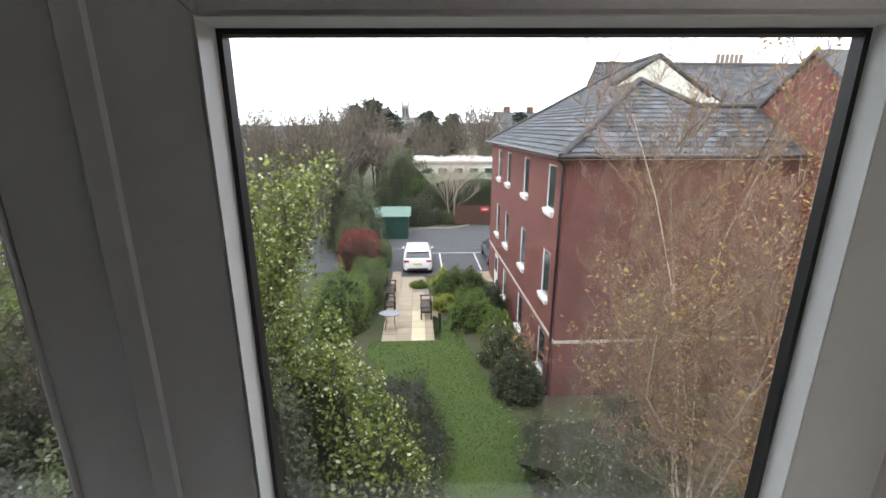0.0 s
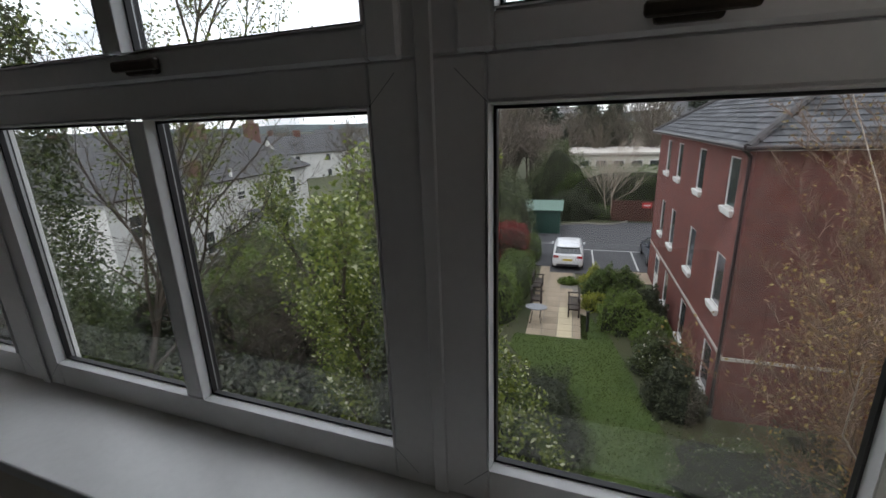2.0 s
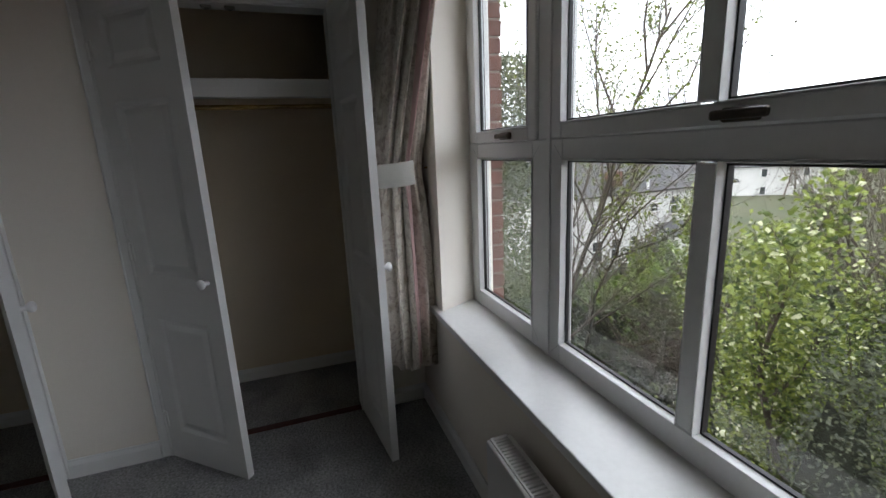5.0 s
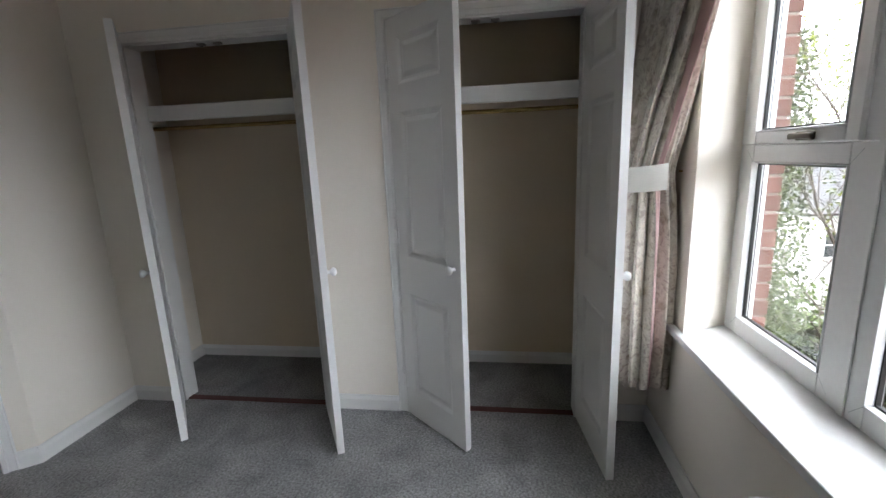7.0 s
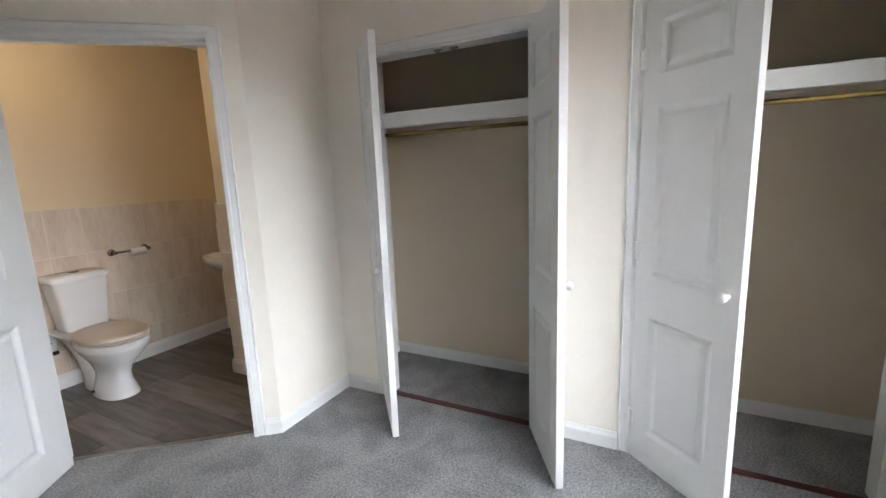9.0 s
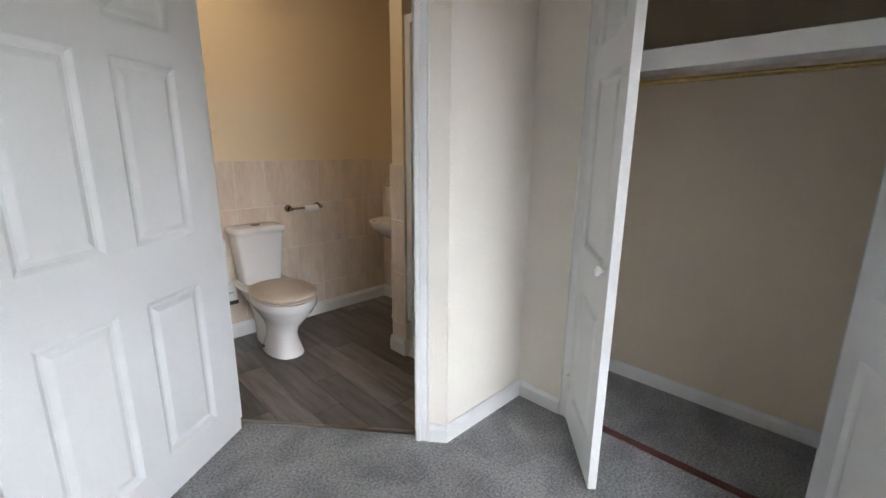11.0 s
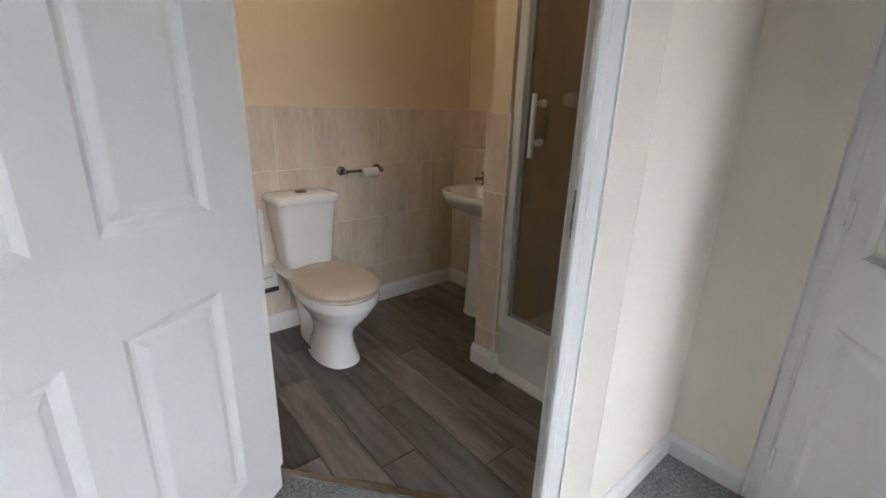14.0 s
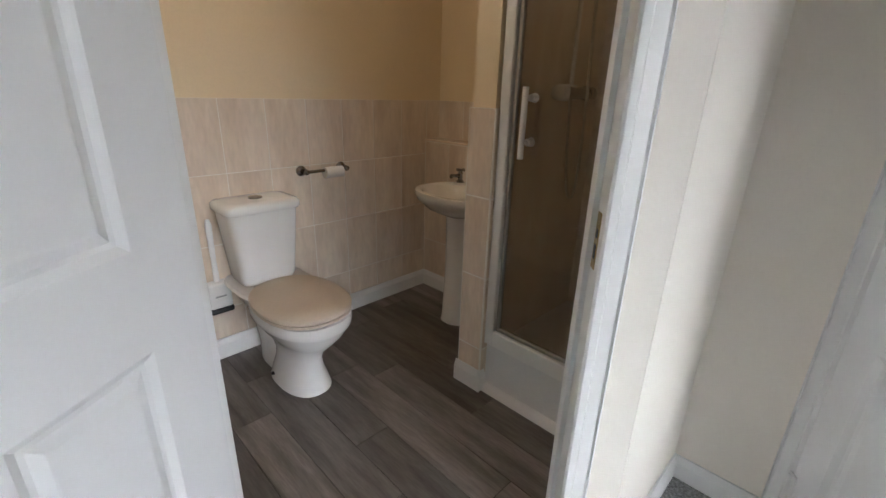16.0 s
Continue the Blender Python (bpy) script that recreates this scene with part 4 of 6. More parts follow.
part("front_frame", ring_frame(0, SY1 - SY0, 0.235, 2.0, 0.045, SY1 - SY0 - 0.045, 0.305, 1.955, -0.02, 0.02, 0.004), GLOSS, shw, "white painted shower frame", at=pose(SX, SY0, 0, 0, 0, 90))
dy0, dy1 = SY0 + 0.052, SY1 - 0.052
sd = part("shower_door", ring_frame(dy0, dy1, 0.310, 1.948, dy0 + 0.014, dy1 - 0.014, 0.325, 1.93, -0.010, 0.012, 0.002), SPACER, shw, "slim metal-edged shower door", at=pose(SX, 0, 0, 0, 0, 90))
part("door_glass", boxed(SX - 0.003, dy0 + 0.012, 0.323, SX + 0.003, dy1 - 0.012, 1.932), SHOWER_GLASS, shw, "bronze tinted shower glass")
hdl = bmesh.new()
hy0 = SY0 + 0.124
rod(hdl, (SX + 0.045, hy0, 1.040), (SX + 0.045, hy0, 1.278), 0.011, sides=16)
part("pull_handle", hdl, WPLASTIC, shw, "white bar handle", smooth=40)
for z in (1.097, 1.243):
    mb = bmesh.new()
    rod(mb, (SX + 0.003, hy0 + 0.012, z), (SX + 0.03, hy0 + 0.012, z), 0.016, 0.012, sides=18)
    rod(mb, (SX + 0.028, hy0 + 0.012, z), (SX + 0.046, hy0, z), 0.007)
    part("handle_mount", mb, WPLASTIC, shw, "white handle fixing", smooth=40)
stw = solid("shower_tiles", boxed(BX + 0.01, SY0 + 0.001, 0.17, SX - 0.03, SY0 + 0.008, 2.05), TILE, "beige tiled shower wall", "tiled wall", kind="structure")
solid("shower_back_tiles", boxed(BX + 0.002, SY0 + 0.009, 0.17, BX + 0.010, SY1, 2.05), TILE, "beige tiled wall at the shower's back", "tiled wall", kind="structure")
mx = thing("shower_mixer", "chrome bar shower mixer with hose and riser rail", "shower mixer", pose(-2.22, SY0 + 0.065, 1.265))
part("body", rod(bmesh.new(), (-0.09, 0, 0), (0.09, 0, 0), 0.024, sides=20), CHROME_SHADE, mx, smooth=40)
part("control_knob", rod(bmesh.new(), (0.09, 0, 0), (0.135, 0, 0), 0.032, 0.029, sides=20), WPLASTIC, mx, "white control knob", smooth=40)
part("flow_knob", rod(bmesh.new(), (-0.135, 0, 0), (-0.09, 0, 0), 0.029, 0.031, sides=20), CHROME_SHADE, mx, smooth=40)
part("wall_plate", rod(bmesh.new(), (0, -0.055, 0), (0, 0, 0), 0.035, 0.03, sides=20), SATIN, mx, smooth=40)
part("riser_rail", rod(bmesh.new(), (0.0, -0.02, 0.02), (0.0, -0.02, 0.66), 0.009, sides=12), SATIN, mx, smooth=40)
part("shower_head", lathe([(0.012, 0), (0.03, 0.02), (0.045, 0.04), (0.045, 0.055)], 24), WPLASTIC, mx, "white hand shower head", smooth=40, at=pose(-0.02, 0.02, 0.60, 120, 0, 30))
hc = bpy.data.curves.new("hose", "CURVE")
hc.dimensions, hc.bevel_depth, hc.bevel_resolution = "3D", 0.007, 2
sp = hc.splines.new("NURBS")
HOSE = [(0.03, 0, -0.02), (0.03, 0.01, -0.2), (0.02, 0.02, -0.42), (-0.04, 0.03, -0.46), (-0.07, 0.03, -0.30), (-0.06, 0.02, 0.1), (-0.03, 0.02, 0.58)]
sp.points.add(len(HOSE) - 1)
for p, c in zip(sp.points, HOSE):
    p.co = (*c, 1)
sp.use_endpoint_u = True
hose = new("hose", hc)
hc.materials.append(STEEL)
hose.parent = mx
tagged(hose, "flexible metal shower hose")


def oval(cx, cy, rx, ry, z, n=40, power=2.3, back=None):
    """A rounded ring; back: cuts its rear off straight at that y."""
    pts = []
    for i in range(n):
        a = 2 * math.pi * i / n
        c, s = math.cos(a), math.sin(a)
        x = cx + rx * math.copysign(abs(c) ** (2 / power), c)
        y = cy + ry * math.copysign(abs(s) ** (2 / power), s)
        if back is not None:
            y = max(y, back)
        pts.append(Vector((x, y, z)))
    return pts


# toilet: local y runs out from the wall
wc = thing("toilet", "white close-coupled toilet with a closed beige seat", "toilet", pose(-1.268, BY + 0.020, 0.0))
bowl = loft([oval(0, 0.385, 0.108, 0.180, 0.0), oval(0, 0.385, 0.105, 0.176, 0.012), oval(0, 0.385, 0.096, 0.158, 0.05), oval(0, 0.388, 0.080, 0.145, 0.10), oval(0, 0.39, 0.075, 0.145, 0.15), oval(0, 0.385, 0.084, 0.180, 0.20), oval(0, 0.405, 0.112, 0.215, 0.25), oval(0, 0.425, 0.150, 0.246, 0.305), oval(0, 0.432, 0.168, 0.258, 0.338), oval(0, 0.435, 0.176, 0.262, 0.348), oval(0, 0.435, 0.181, 0.265, 0.375), oval(0, 0.435, 0.177, 0.262, 0.392)])
part("bowl", bowl, CERAMIC, wc, smooth=60)
trap = loft([oval(0, 0.21, 0.070, 0.165, 0.0, back=0.06), oval(0, 0.20, 0.068, 0.155, 0.10, back=0.05), oval(0, 0.18, 0.078, 0.155, 0.20, back=0.03), oval(0, 0.165, 0.105, 0.165, 0.29, back=0.012), oval(0, 0.16, 0.140, 0.175, 0.36, power=3, back=0.004), oval(0, 0.155, 0.168, 0.18, 0.402, power=4, back=-0.006), oval(0, 0.155, 0.162, 0.178, 0.414, power=4, back=-0.006)])
part("trapway", trap, CERAMIC, wc, "white ceramic rear of the pan", smooth=60)
cist = loft([oval(0, 0.105, 0.118, 0.086, 0.414, power=6, back=-0.008), oval(0, 0.105, 0.126, 0.092, 0.430, power=6, back=-0.008), oval(0, 0.105, 0.155, 0.100, 0.742, power=7, back=-0.008)])
part("cistern", cist, CERAMIC, wc, smooth=50)
lid = loft([oval(0, 0.107, 0.162, 0.108, 0.744, power=7, back=-0.008), oval(0, 0.107, 0.168, 0.113, 0.751, power=7, back=-0.008), oval(0, 0.107, 0.168, 0.113, 0.774, power=7, back=-0.008), oval(0, 0.106, 0.160, 0.105, 0.785, power=6, back=-0.006), oval(0, 0.105, 0.13, 0.08, 0.790, power=5, back=0.02)])
part("cistern_lid", lid, CERAMIC, wc, smooth=50)
part("flush_button", lathe([(0.030, 0), (0.030, 0.006), (0.025, 0.009), (0.004, 0.010)], 28), CHROME_SHADE, wc, "chrome flush button", smooth=40, at=pose(0, 0.11, 0.789))
seat = loft([oval(0, 0.448, 0.176, 0.234, 0.393), oval(0, 0.448, 0.182, 0.240, 0.399), oval(0, 0.448, 0.180, 0.238, 0.407)])
part("seat", seat, SEAT, wc, "beige toilet seat", smooth=60)
slid = loft([oval(0, 0.448, 0.178, 0.236, 0.410), oval(0, 0.448, 0.184, 0.242, 0.415), oval(0, 0.448, 0.184, 0.242, 0.425), oval(0, 0.448, 0.176, 0.234, 0.433), oval(0, 0.445, 0.10, 0.15, 0.438)])
part("seat_lid", slid, SEAT, wc, "closed beige lid", smooth=60)
for x in (-0.075, 0.075):
    part("seat_hinge", rod(bmesh.new(), (x - 0.02, 0.222, 0.416), (x + 0.02, 0.222, 0.416), 0.011), CHROME, wc, "chrome seat hinge", smooth=40)
part("fixing_cap", rod(bmesh.new(), (-0.100, 0.33, 0.035), (-0.112, 0.33, 0.035), 0.009, 0.006), BLACK, wc, "dark floor fixing")
part("fixing_cap", rod(bmesh.new(), (0.100, 0.33, 0.035), (0.112, 0.33, 0.035), 0.009, 0.006), BLACK, wc, "dark floor fixing")

# washbasin on its pedestal: local y runs out from the ledge
wb = thing("washbasin", "white oval washbasin on a pedestal with two taps", "washbasin", pose(-2.412, -3.62, 0, 0, 0, -90))
ped = loft([oval(0, 0.20, 0.092, 0.10, 0.0), oval(0, 0.20, 0.086, 0.095, 0.03), oval(0, 0.195, 0.078, 0.085, 0.35), oval(0, 0.19, 0.088, 0.09, 0.60), oval(0, 0.19, 0.10, 0.10, 0.66)])
part("pedestal", ped, CERAMIC, wb, smooth=60)
bs = loft([oval(0, 0.20, 0.10, 0.11, 0.635, back=0.0), oval(0, 0.205, 0.19, 0.165, 0.665, back=0.0), oval(0, 0.215, 0.245, 0.205, 0.715, back=0.0), oval(0, 0.215, 0.258, 0.215, 0.745, back=0.0), oval(0, 0.215, 0.255, 0.212, 0.762, back=0.0), oval(0, 0.218, 0.235, 0.192, 0.766, back=0.012), oval(0, 0.235, 0.205, 0.155, 0.757, back=0.09), oval(0, 0.235, 0.17, 0.12, 0.69, back=0.11), oval(0, 0.235, 0.08, 0.06, 0.645)])
part("basin", bs, CERAMIC, wb, smooth=50)
for x in (-0.155, 0.155):
    tp = lathe([(0.022, 0), (0.022, 0.006), (0.014, 0.012), (0.013, 0.045), (0.016, 0.05), (0.012, 0.06), (0.006, 0.068)], 20)
    rod(tp, (0, 0, 0.035), (0, 0.075, 0.048), 0.010, 0.008)
    rod(tp, (0, 0.075, 0.05), (0, 0.078, 0.032), 0.009)
    rod(tp, (-0.03, 0, 0.072), (0.03, 0, 0.072), 0.006)
    rod(tp, (0, -0.03, 0.072), (0, 0.03, 0.072), 0.006)
    part("tap", tp, CHROME_SHADE, wb, "chrome cross-head tap", smooth=40, at=pose(x, 0.055, 0.765))

# toilet roll holder
rh = thing("toilet_roll_holder", "chrome toilet roll holder on the tiled wall", "toilet roll holder", pose(-1.673, BY + 0.009, 0.862))
for x in (-0.115, 0.115):
    part("rosette", lathe([(0.026, 0), (0.026, 0.006), (0.020, 0.012), (0.012, 0.018), (0.011, 0.05), (0.015, 0.056), (0.012, 0.066), (0.004, 0.070)], 24), CHROME_SHADE, rh, "round chrome wall fixing", smooth=40, at=pose(x, 0, 0, -90, 0, 0))
part("spindle", rod(bmesh.new(), (-0.115, 0.055, 0), (0.115, 0.055, 0), 0.008, sides=14), CHROME_SHADE, rh, smooth=40)
rb = bmesh.new()
rod(rb, (-0.088, 0.055, -0.012), (0.014, 0.055, -0.012), 0.028, sides=32)
rl = solid("toilet_roll", rb, PAPER, "nearly used white toilet roll on its holder", "toilet roll", smooth=40, at=pose(-1.673, BY + 0.009, 0.862))

# toilet brush on the wall
tbh = thing("toilet_brush", "white wall-mounted toilet brush in a flat holder", "toilet brush", pose(-1.085, BY + 0.009, 0.258))
part("holder", boxed(-0.05, 0.002, 0.025, 0.05, 0.060, 0.150, bevel=0.012, seg=3), WPLASTIC, tbh, smooth=40)
part("base", boxed(-0.052, 0.001, 0.0, 0.052, 0.062, 0.026, bevel=0.008, seg=2), BLACK, tbh, "dark base of the holder", smooth=40)
part("label_bar", boxed(-0.024, 0.0602, 0.082, 0.024, 0.0612, 0.090), SPACER, tbh, "unreadable grey print")
hn = loft([oval(0, 0.031, 0.014, 0.010, 0.14, 16), oval(0.0, 0.031, 0.011, 0.008, 0.25, 16), oval(0.0, 0.031, 0.013, 0.010, 0.36, 16), oval(0.0, 0.031, 0.015, 0.011, 0.42, 16), oval(0.0, 0.031, 0.008, 0.006, 0.445, 16)])
part("handle", hn, WPLASTIC, tbh, "white brush handle", smooth=60)

# fill lamp under the bathroom ceiling: unseen, added to brighten the room
bl = thing("bath_fill_lamp", "unseen round fill lamp added to brighten the bathroom", "ceiling lamp", pose(-1.05, -3.55, CEILZ))
part("base", lathe([(0.14, -0.02), (0.14, 0.0)], 32), WPLASTIC, bl)
LAMP, ln, ll, lp = shader("fill_lamp_glow")
lp.inputs["Emission Color"].default_value = (1.0, 0.80, 0.56, 1)
lp.inputs["Emission Strength"].default_value = 1.5
part("shade", lathe([(0.03, -0.085), (0.09, -0.075), (0.125, -0.045), (0.132, -0.0205)], 32), LAMP, bl, "glowing shade of the added fill lamp", smooth=60)


# vinyl planks
def clip(poly, p, nrm):
    out = []
    for i in range(len(poly)):
        a, c = poly[i], poly[(i + 1) % len(poly)]
        da, dc = (a - p).dot(nrm), (c - p).dot(nrm)
        if da >= 0:
            out.append(a)
        if da * dc < 0:
            out.append(a + (c - a) * (da / (da - dc)))
    return out


pf = solid("bathroom_floor", boxed(-2.53, BY, -0.20, BXL, -2.335, -0.004), INNER, "grey-brown wood-effect vinyl plank floor", "floor", kind="structure")
PWID, PLEN = 0.150, 0.92
rot = Matrix.Rotation(radians(-1.0), 2)
limits = [(Vector((0, BY + 0.001)), Vector((0, 1))), (Vector((BXL - 0.001, 0)), Vector((-1, 0))), (Vector((-2.41, 0)), Vector((1, 0))), (Vector(diag(0, -0.04)), -DV), (Vector((0, -2.45)), Vector((0, -1)))]
offsets = [0.0, 0.48, 0.25, 0.56, 0.08, 0.875, 0.384, 0.66]
for i in range(-10, 8):
    for j in range(-3, 4):
        x0, y0 = i * PWID, j * PLEN + offsets[i % 8]
        g = 0.0016
        poly = [Vector((x0 + g, y0 + g)), Vector((x0 + PWID - g, y0 + g)), Vector((x0 + PWID - g, y0 + PLEN - g)), Vector((x0 + g, y0 + PLEN - g))]
        poly = [rot @ v + Vector((-1.062, -3.59)) for v in poly]
        for p, nrm in limits:
            if poly:
                poly = clip(poly, p, nrm)
        if len(poly) > 2:
            c = sum(poly, Vector((0, 0))) / len(poly)
            me = finish("plank", prism([tuple(v - c) for v in poly], -0.004, 0.0), PLANK)
            piece("plank", me, pf, pose(c.x, c.y, 0.0))


# ---- outside: ground ----
G = -7.2
LOC = pose(3.69, 12.82, 0, 0, 0, 4)  # the garden and the brick block share this frame
rng = np.random.default_rng(7)


def flat(name, pts, z, material, label, category, at=LOC, thick=0.05):
    return solid(name, prism(pts, z - thick, z), material, label, category, at=at, kind="structure")


solid("ground", prism([(-900, -300), (900, -300), (900, 1500), (-900, 1500)], G - 0.6, G - 0.03), SOIL, "rough planted ground with leaf litter", "ground", kind="structure")
LAWN_PTS = [(-3.2, -10), (-0.6, -10), (-0.75, -4), (-1.28, -1.6), (-1.75, 0.2), (-2.07, 2.28), (-2.5, 4.5), (-3.2, 6.2), (-3.6, 6.4), (-3.6, 4.02), (-6.2, 4.02), (-6.3, 3.0), (-5.4, 1.6), (-4.98, 0.64), (-4.3, -1.2), (-3.77, -3.33), (-3.4, -6)]
flat("lawn", LAWN_PTS, G, LAWN, "mown green lawn strip between shrub beds", "lawn")
flat("road", [(-12, 12.9), (-5.25, 12.9), (-5.25, 11.9), (-2.85, 11.9), (-2.85, 12.75), (9, 12.75), (9, 25.3), (0.2, 25.3), (-3.1, 24.4), (-5, 23.6), (-12, 24)], G + 0.005, TARMAC, "grey asphalt car park", "road")
for x0, y0, x1, y1 in ((-2.83, 13.1, -2.73, 16.7), (-0.46, 12.9, -0.36, 16.8), (2.0, 12.9, 2.1, 16.8), (-5.3, 16.7, 3.0, 16.8), (-7.6, 17.9, -5.3, 18.0)):
    flat("road_marking", [(x0, y0), (x1, y0), (x1, y1), (x0, y1)], G + 0.010, WHITELINE, "worn white painted parking line", "road marking", thick=0.004)
solid("kerb", loft([[Vector((x, y, G - 0.05)), Vector((x, y + 0.12, G - 0.05)), Vector((x, y + 0.12, G + 0.11)), Vector((x, y + 0.02, G + 0.11))] for x, y in ((-5.6, 23.2), (-5.0, 23.55), (-3.1, 24.35), (-1.9, 24.15), (-0.9, 24.35), (-0.2, 25.0), (0.3, 25.6))]), KERB, "pale kerb round the planting bed", "kerb", at=LOC, kind="structure")

# ---- plants ----
def tubes(segs, sides):
    """Tapered bars for many twigs at once: arrays of starts, ends and radii."""
    a, b, r0, r1 = segs
    d = b - a
    d = d / np.maximum(np.linalg.norm(d, axis=1, keepdims=True), 1e-6)
    ref = np.where(np.abs(d[:, 2:3]) > 0.9, np.array([[1.0, 0, 0]]), np.array([[0, 0, 1.0]]))
    u = np.cross(d, ref)
    u /= np.linalg.norm(u, axis=1, keepdims=True)
    v = np.cross(d, u)
    n = len(a)
    verts = np.empty((n, 2 * sides, 3))
    for k in range(sides):
        c, s = math.cos(2 * math.pi * k / sides), math.sin(2 * math.pi * k / sides)
        off = u * c + v * s
        verts[:, k] = a + off * r0[:, None]
        verts[:, sides + k] = b + off * r1[:, None]
    idx = np.arange(n)[:, None] * (2 * sides)
    faces = []
    for k in range(sides):
        j = (k + 1) % sides
        faces.append(np.hstack([idx + k, idx + j, idx + sides + j, idx + sides + k]))
    return verts.reshape(-1, 3).tolist(), np.vstack(faces).tolist()


def blades(points, size, spread=0.35, droop=0.0):
    """A small folded leaf at every point, turned at random."""
    n = len(points)
    d = rng.normal(size=(n, 3))
    d[:, 2] = d[:, 2] * 0.7 - droop
    d /= np.linalg.norm(d, axis=1, keepdims=True)
    w = np.cross(d, rng.normal(size=(n, 3)))
    w /= np.maximum(np.linalg.norm(w, axis=1, keepdims=True), 1e-6)
    s = size * (1 + spread * rng.uniform(-1, 1, size=(n, 1)))
    nrm = np.cross(d, w)
    v = np.empty((n, 4, 3))
    v[:, 0] = points
    v[:, 1] = points + d * s * 0.5 + w * s * 0.33 + nrm * s * 0.08
    v[:, 2] = points + d * s
    v[:, 3] = points + d * s * 0.5 - w * s * 0.33 + nrm * s * 0.08
    i = np.arange(n)[:, None] * 4
    return v.reshape(-1, 3).tolist(), np.hstack([i, i + 1, i + 2, i + 3]).tolist()


def grow(base, height, radius, levels, kids, spread, lean=(0, 0), up=0.25, trunk_share=0.9, shrink=0.62, wob=0.12, start=0.25):
    """A branching skeleton: lists of bars by level, and points along the outer twigs."""
    bars, tips = [[] for _ in range(levels)], []

    def branch(p, d, length, r, level):
        n = 5 if level == 0 else 4 if level == 1 else 3
        pts = [p]
        for k in range(n):
            d = d + rng.normal(size=3) * wob + np.array([0, 0, up * (0.5 if level else 0.15)])
            d = d / np.linalg.norm(d)
            q = pts[-1] + d * length / n
            ra, rb = r * (1 - 0.75 * k / n), r * (1 - 0.75 * (k + 1) / n)
            bars[level].append((pts[-1], q, ra, rb))
            pts.append(q)
        if level >= levels - 2:
            tips.extend(pts[1:])
        if level < levels - 1:
            m = kids[level]
            for k in range(m):
                f = start + (1 - start) * (k + rng.uniform(0.2, 0.8)) / m
                j = min(int(f * n), n - 1)
                q = pts[j] + (pts[j + 1] - pts[j]) * (f * n - j)
                az = rng.uniform(0, 2 * math.pi) if level else 2 * math.pi * (k * 0.382)
                side = np.array([math.cos(az), math.sin(az), 0])
                e = d * (1 - spread) + side * spread + np.array([0, 0, 0.1])
                branch(q, e / np.linalg.norm(e), length * shrink * rng.uniform(0.7, 1.15) * (1.15 - 0.5 * f), r * 0.5 * (1.1 - 0.5 * f), level + 1)

    branch(np.array(base, float), np.array([lean[0], lean[1], 1.0]), height * trunk_share, radius, 0)
    return bars, np.array(tips)


def pack(bars):
    return (np.array([s[0] for s in bars]), np.array([s[1] for s in bars]), np.array([s[2] for s in bars]), np.array([s[3] for s in bars]))


def mesh_part(name, vf, material, parent, label="", smooth=False):
    ob = new(name, raw(name, *vf, material, smooth))
    ob.parent = parent
    if label:
        tagged(ob, label)
    return ob


def tree(name, label, base, height, radius, levels, kids, spread, bark, twig, leaf=None, leaves=0, leaf_size=0.08, jitter=0.15, stems=1, twig_min=0.004, droop=0.0, category="tree", pale=2, **kw):
    global rng
    rng = np.random.default_rng(int(abs(base[0]) * 1000 + abs(base[1]) * 77 + height * 10))
    t = thing(name, label, category, pose(*base))
    wood, fine, tips = [], [], []
    for k in range(stems):
        off = (0, 0) if stems == 1 else (0.35 * math.cos(2.4 * k), 0.35 * math.sin(2.4 * k))
        ln = kw.get("lean", (0, 0)) if stems == 1 else (0.22 * math.cos(2.4 * k), 0.22 * math.sin(2.4 * k))
        bars, tp = grow((off[0] * 0.4, off[1] * 0.4, -0.1), height * (1 if k == 0 else rng.uniform(0.75, 1.0)), radius, levels, kids, spread, **{**kw, "lean": ln})
        for lv in bars[:pale]:
            wood += lv
        for lv in bars[pale:]:
            fine += [(a, b, max(r0, twig_min), max(r1, twig_min * 0.6)) for a, b, r0, r1 in lv]
        tips.append(tp)
    mesh_part("trunk", tubes(pack(wood), 7), bark, t, "", True)
    if fine:
        mesh_part("twigs", tubes(pack(fine), 3), twig, t, "fine bare twigs")
    if leaf and leaves:
        tp = np.vstack(tips)
        pts = tp[rng.integers(0, len(tp), leaves)] + rng.normal(size=(leaves, 3)) * jitter
        mesh_part("crown", blades(pts, leaf_size, droop=droop), leaf, t, "crown of small leaves")
    return t


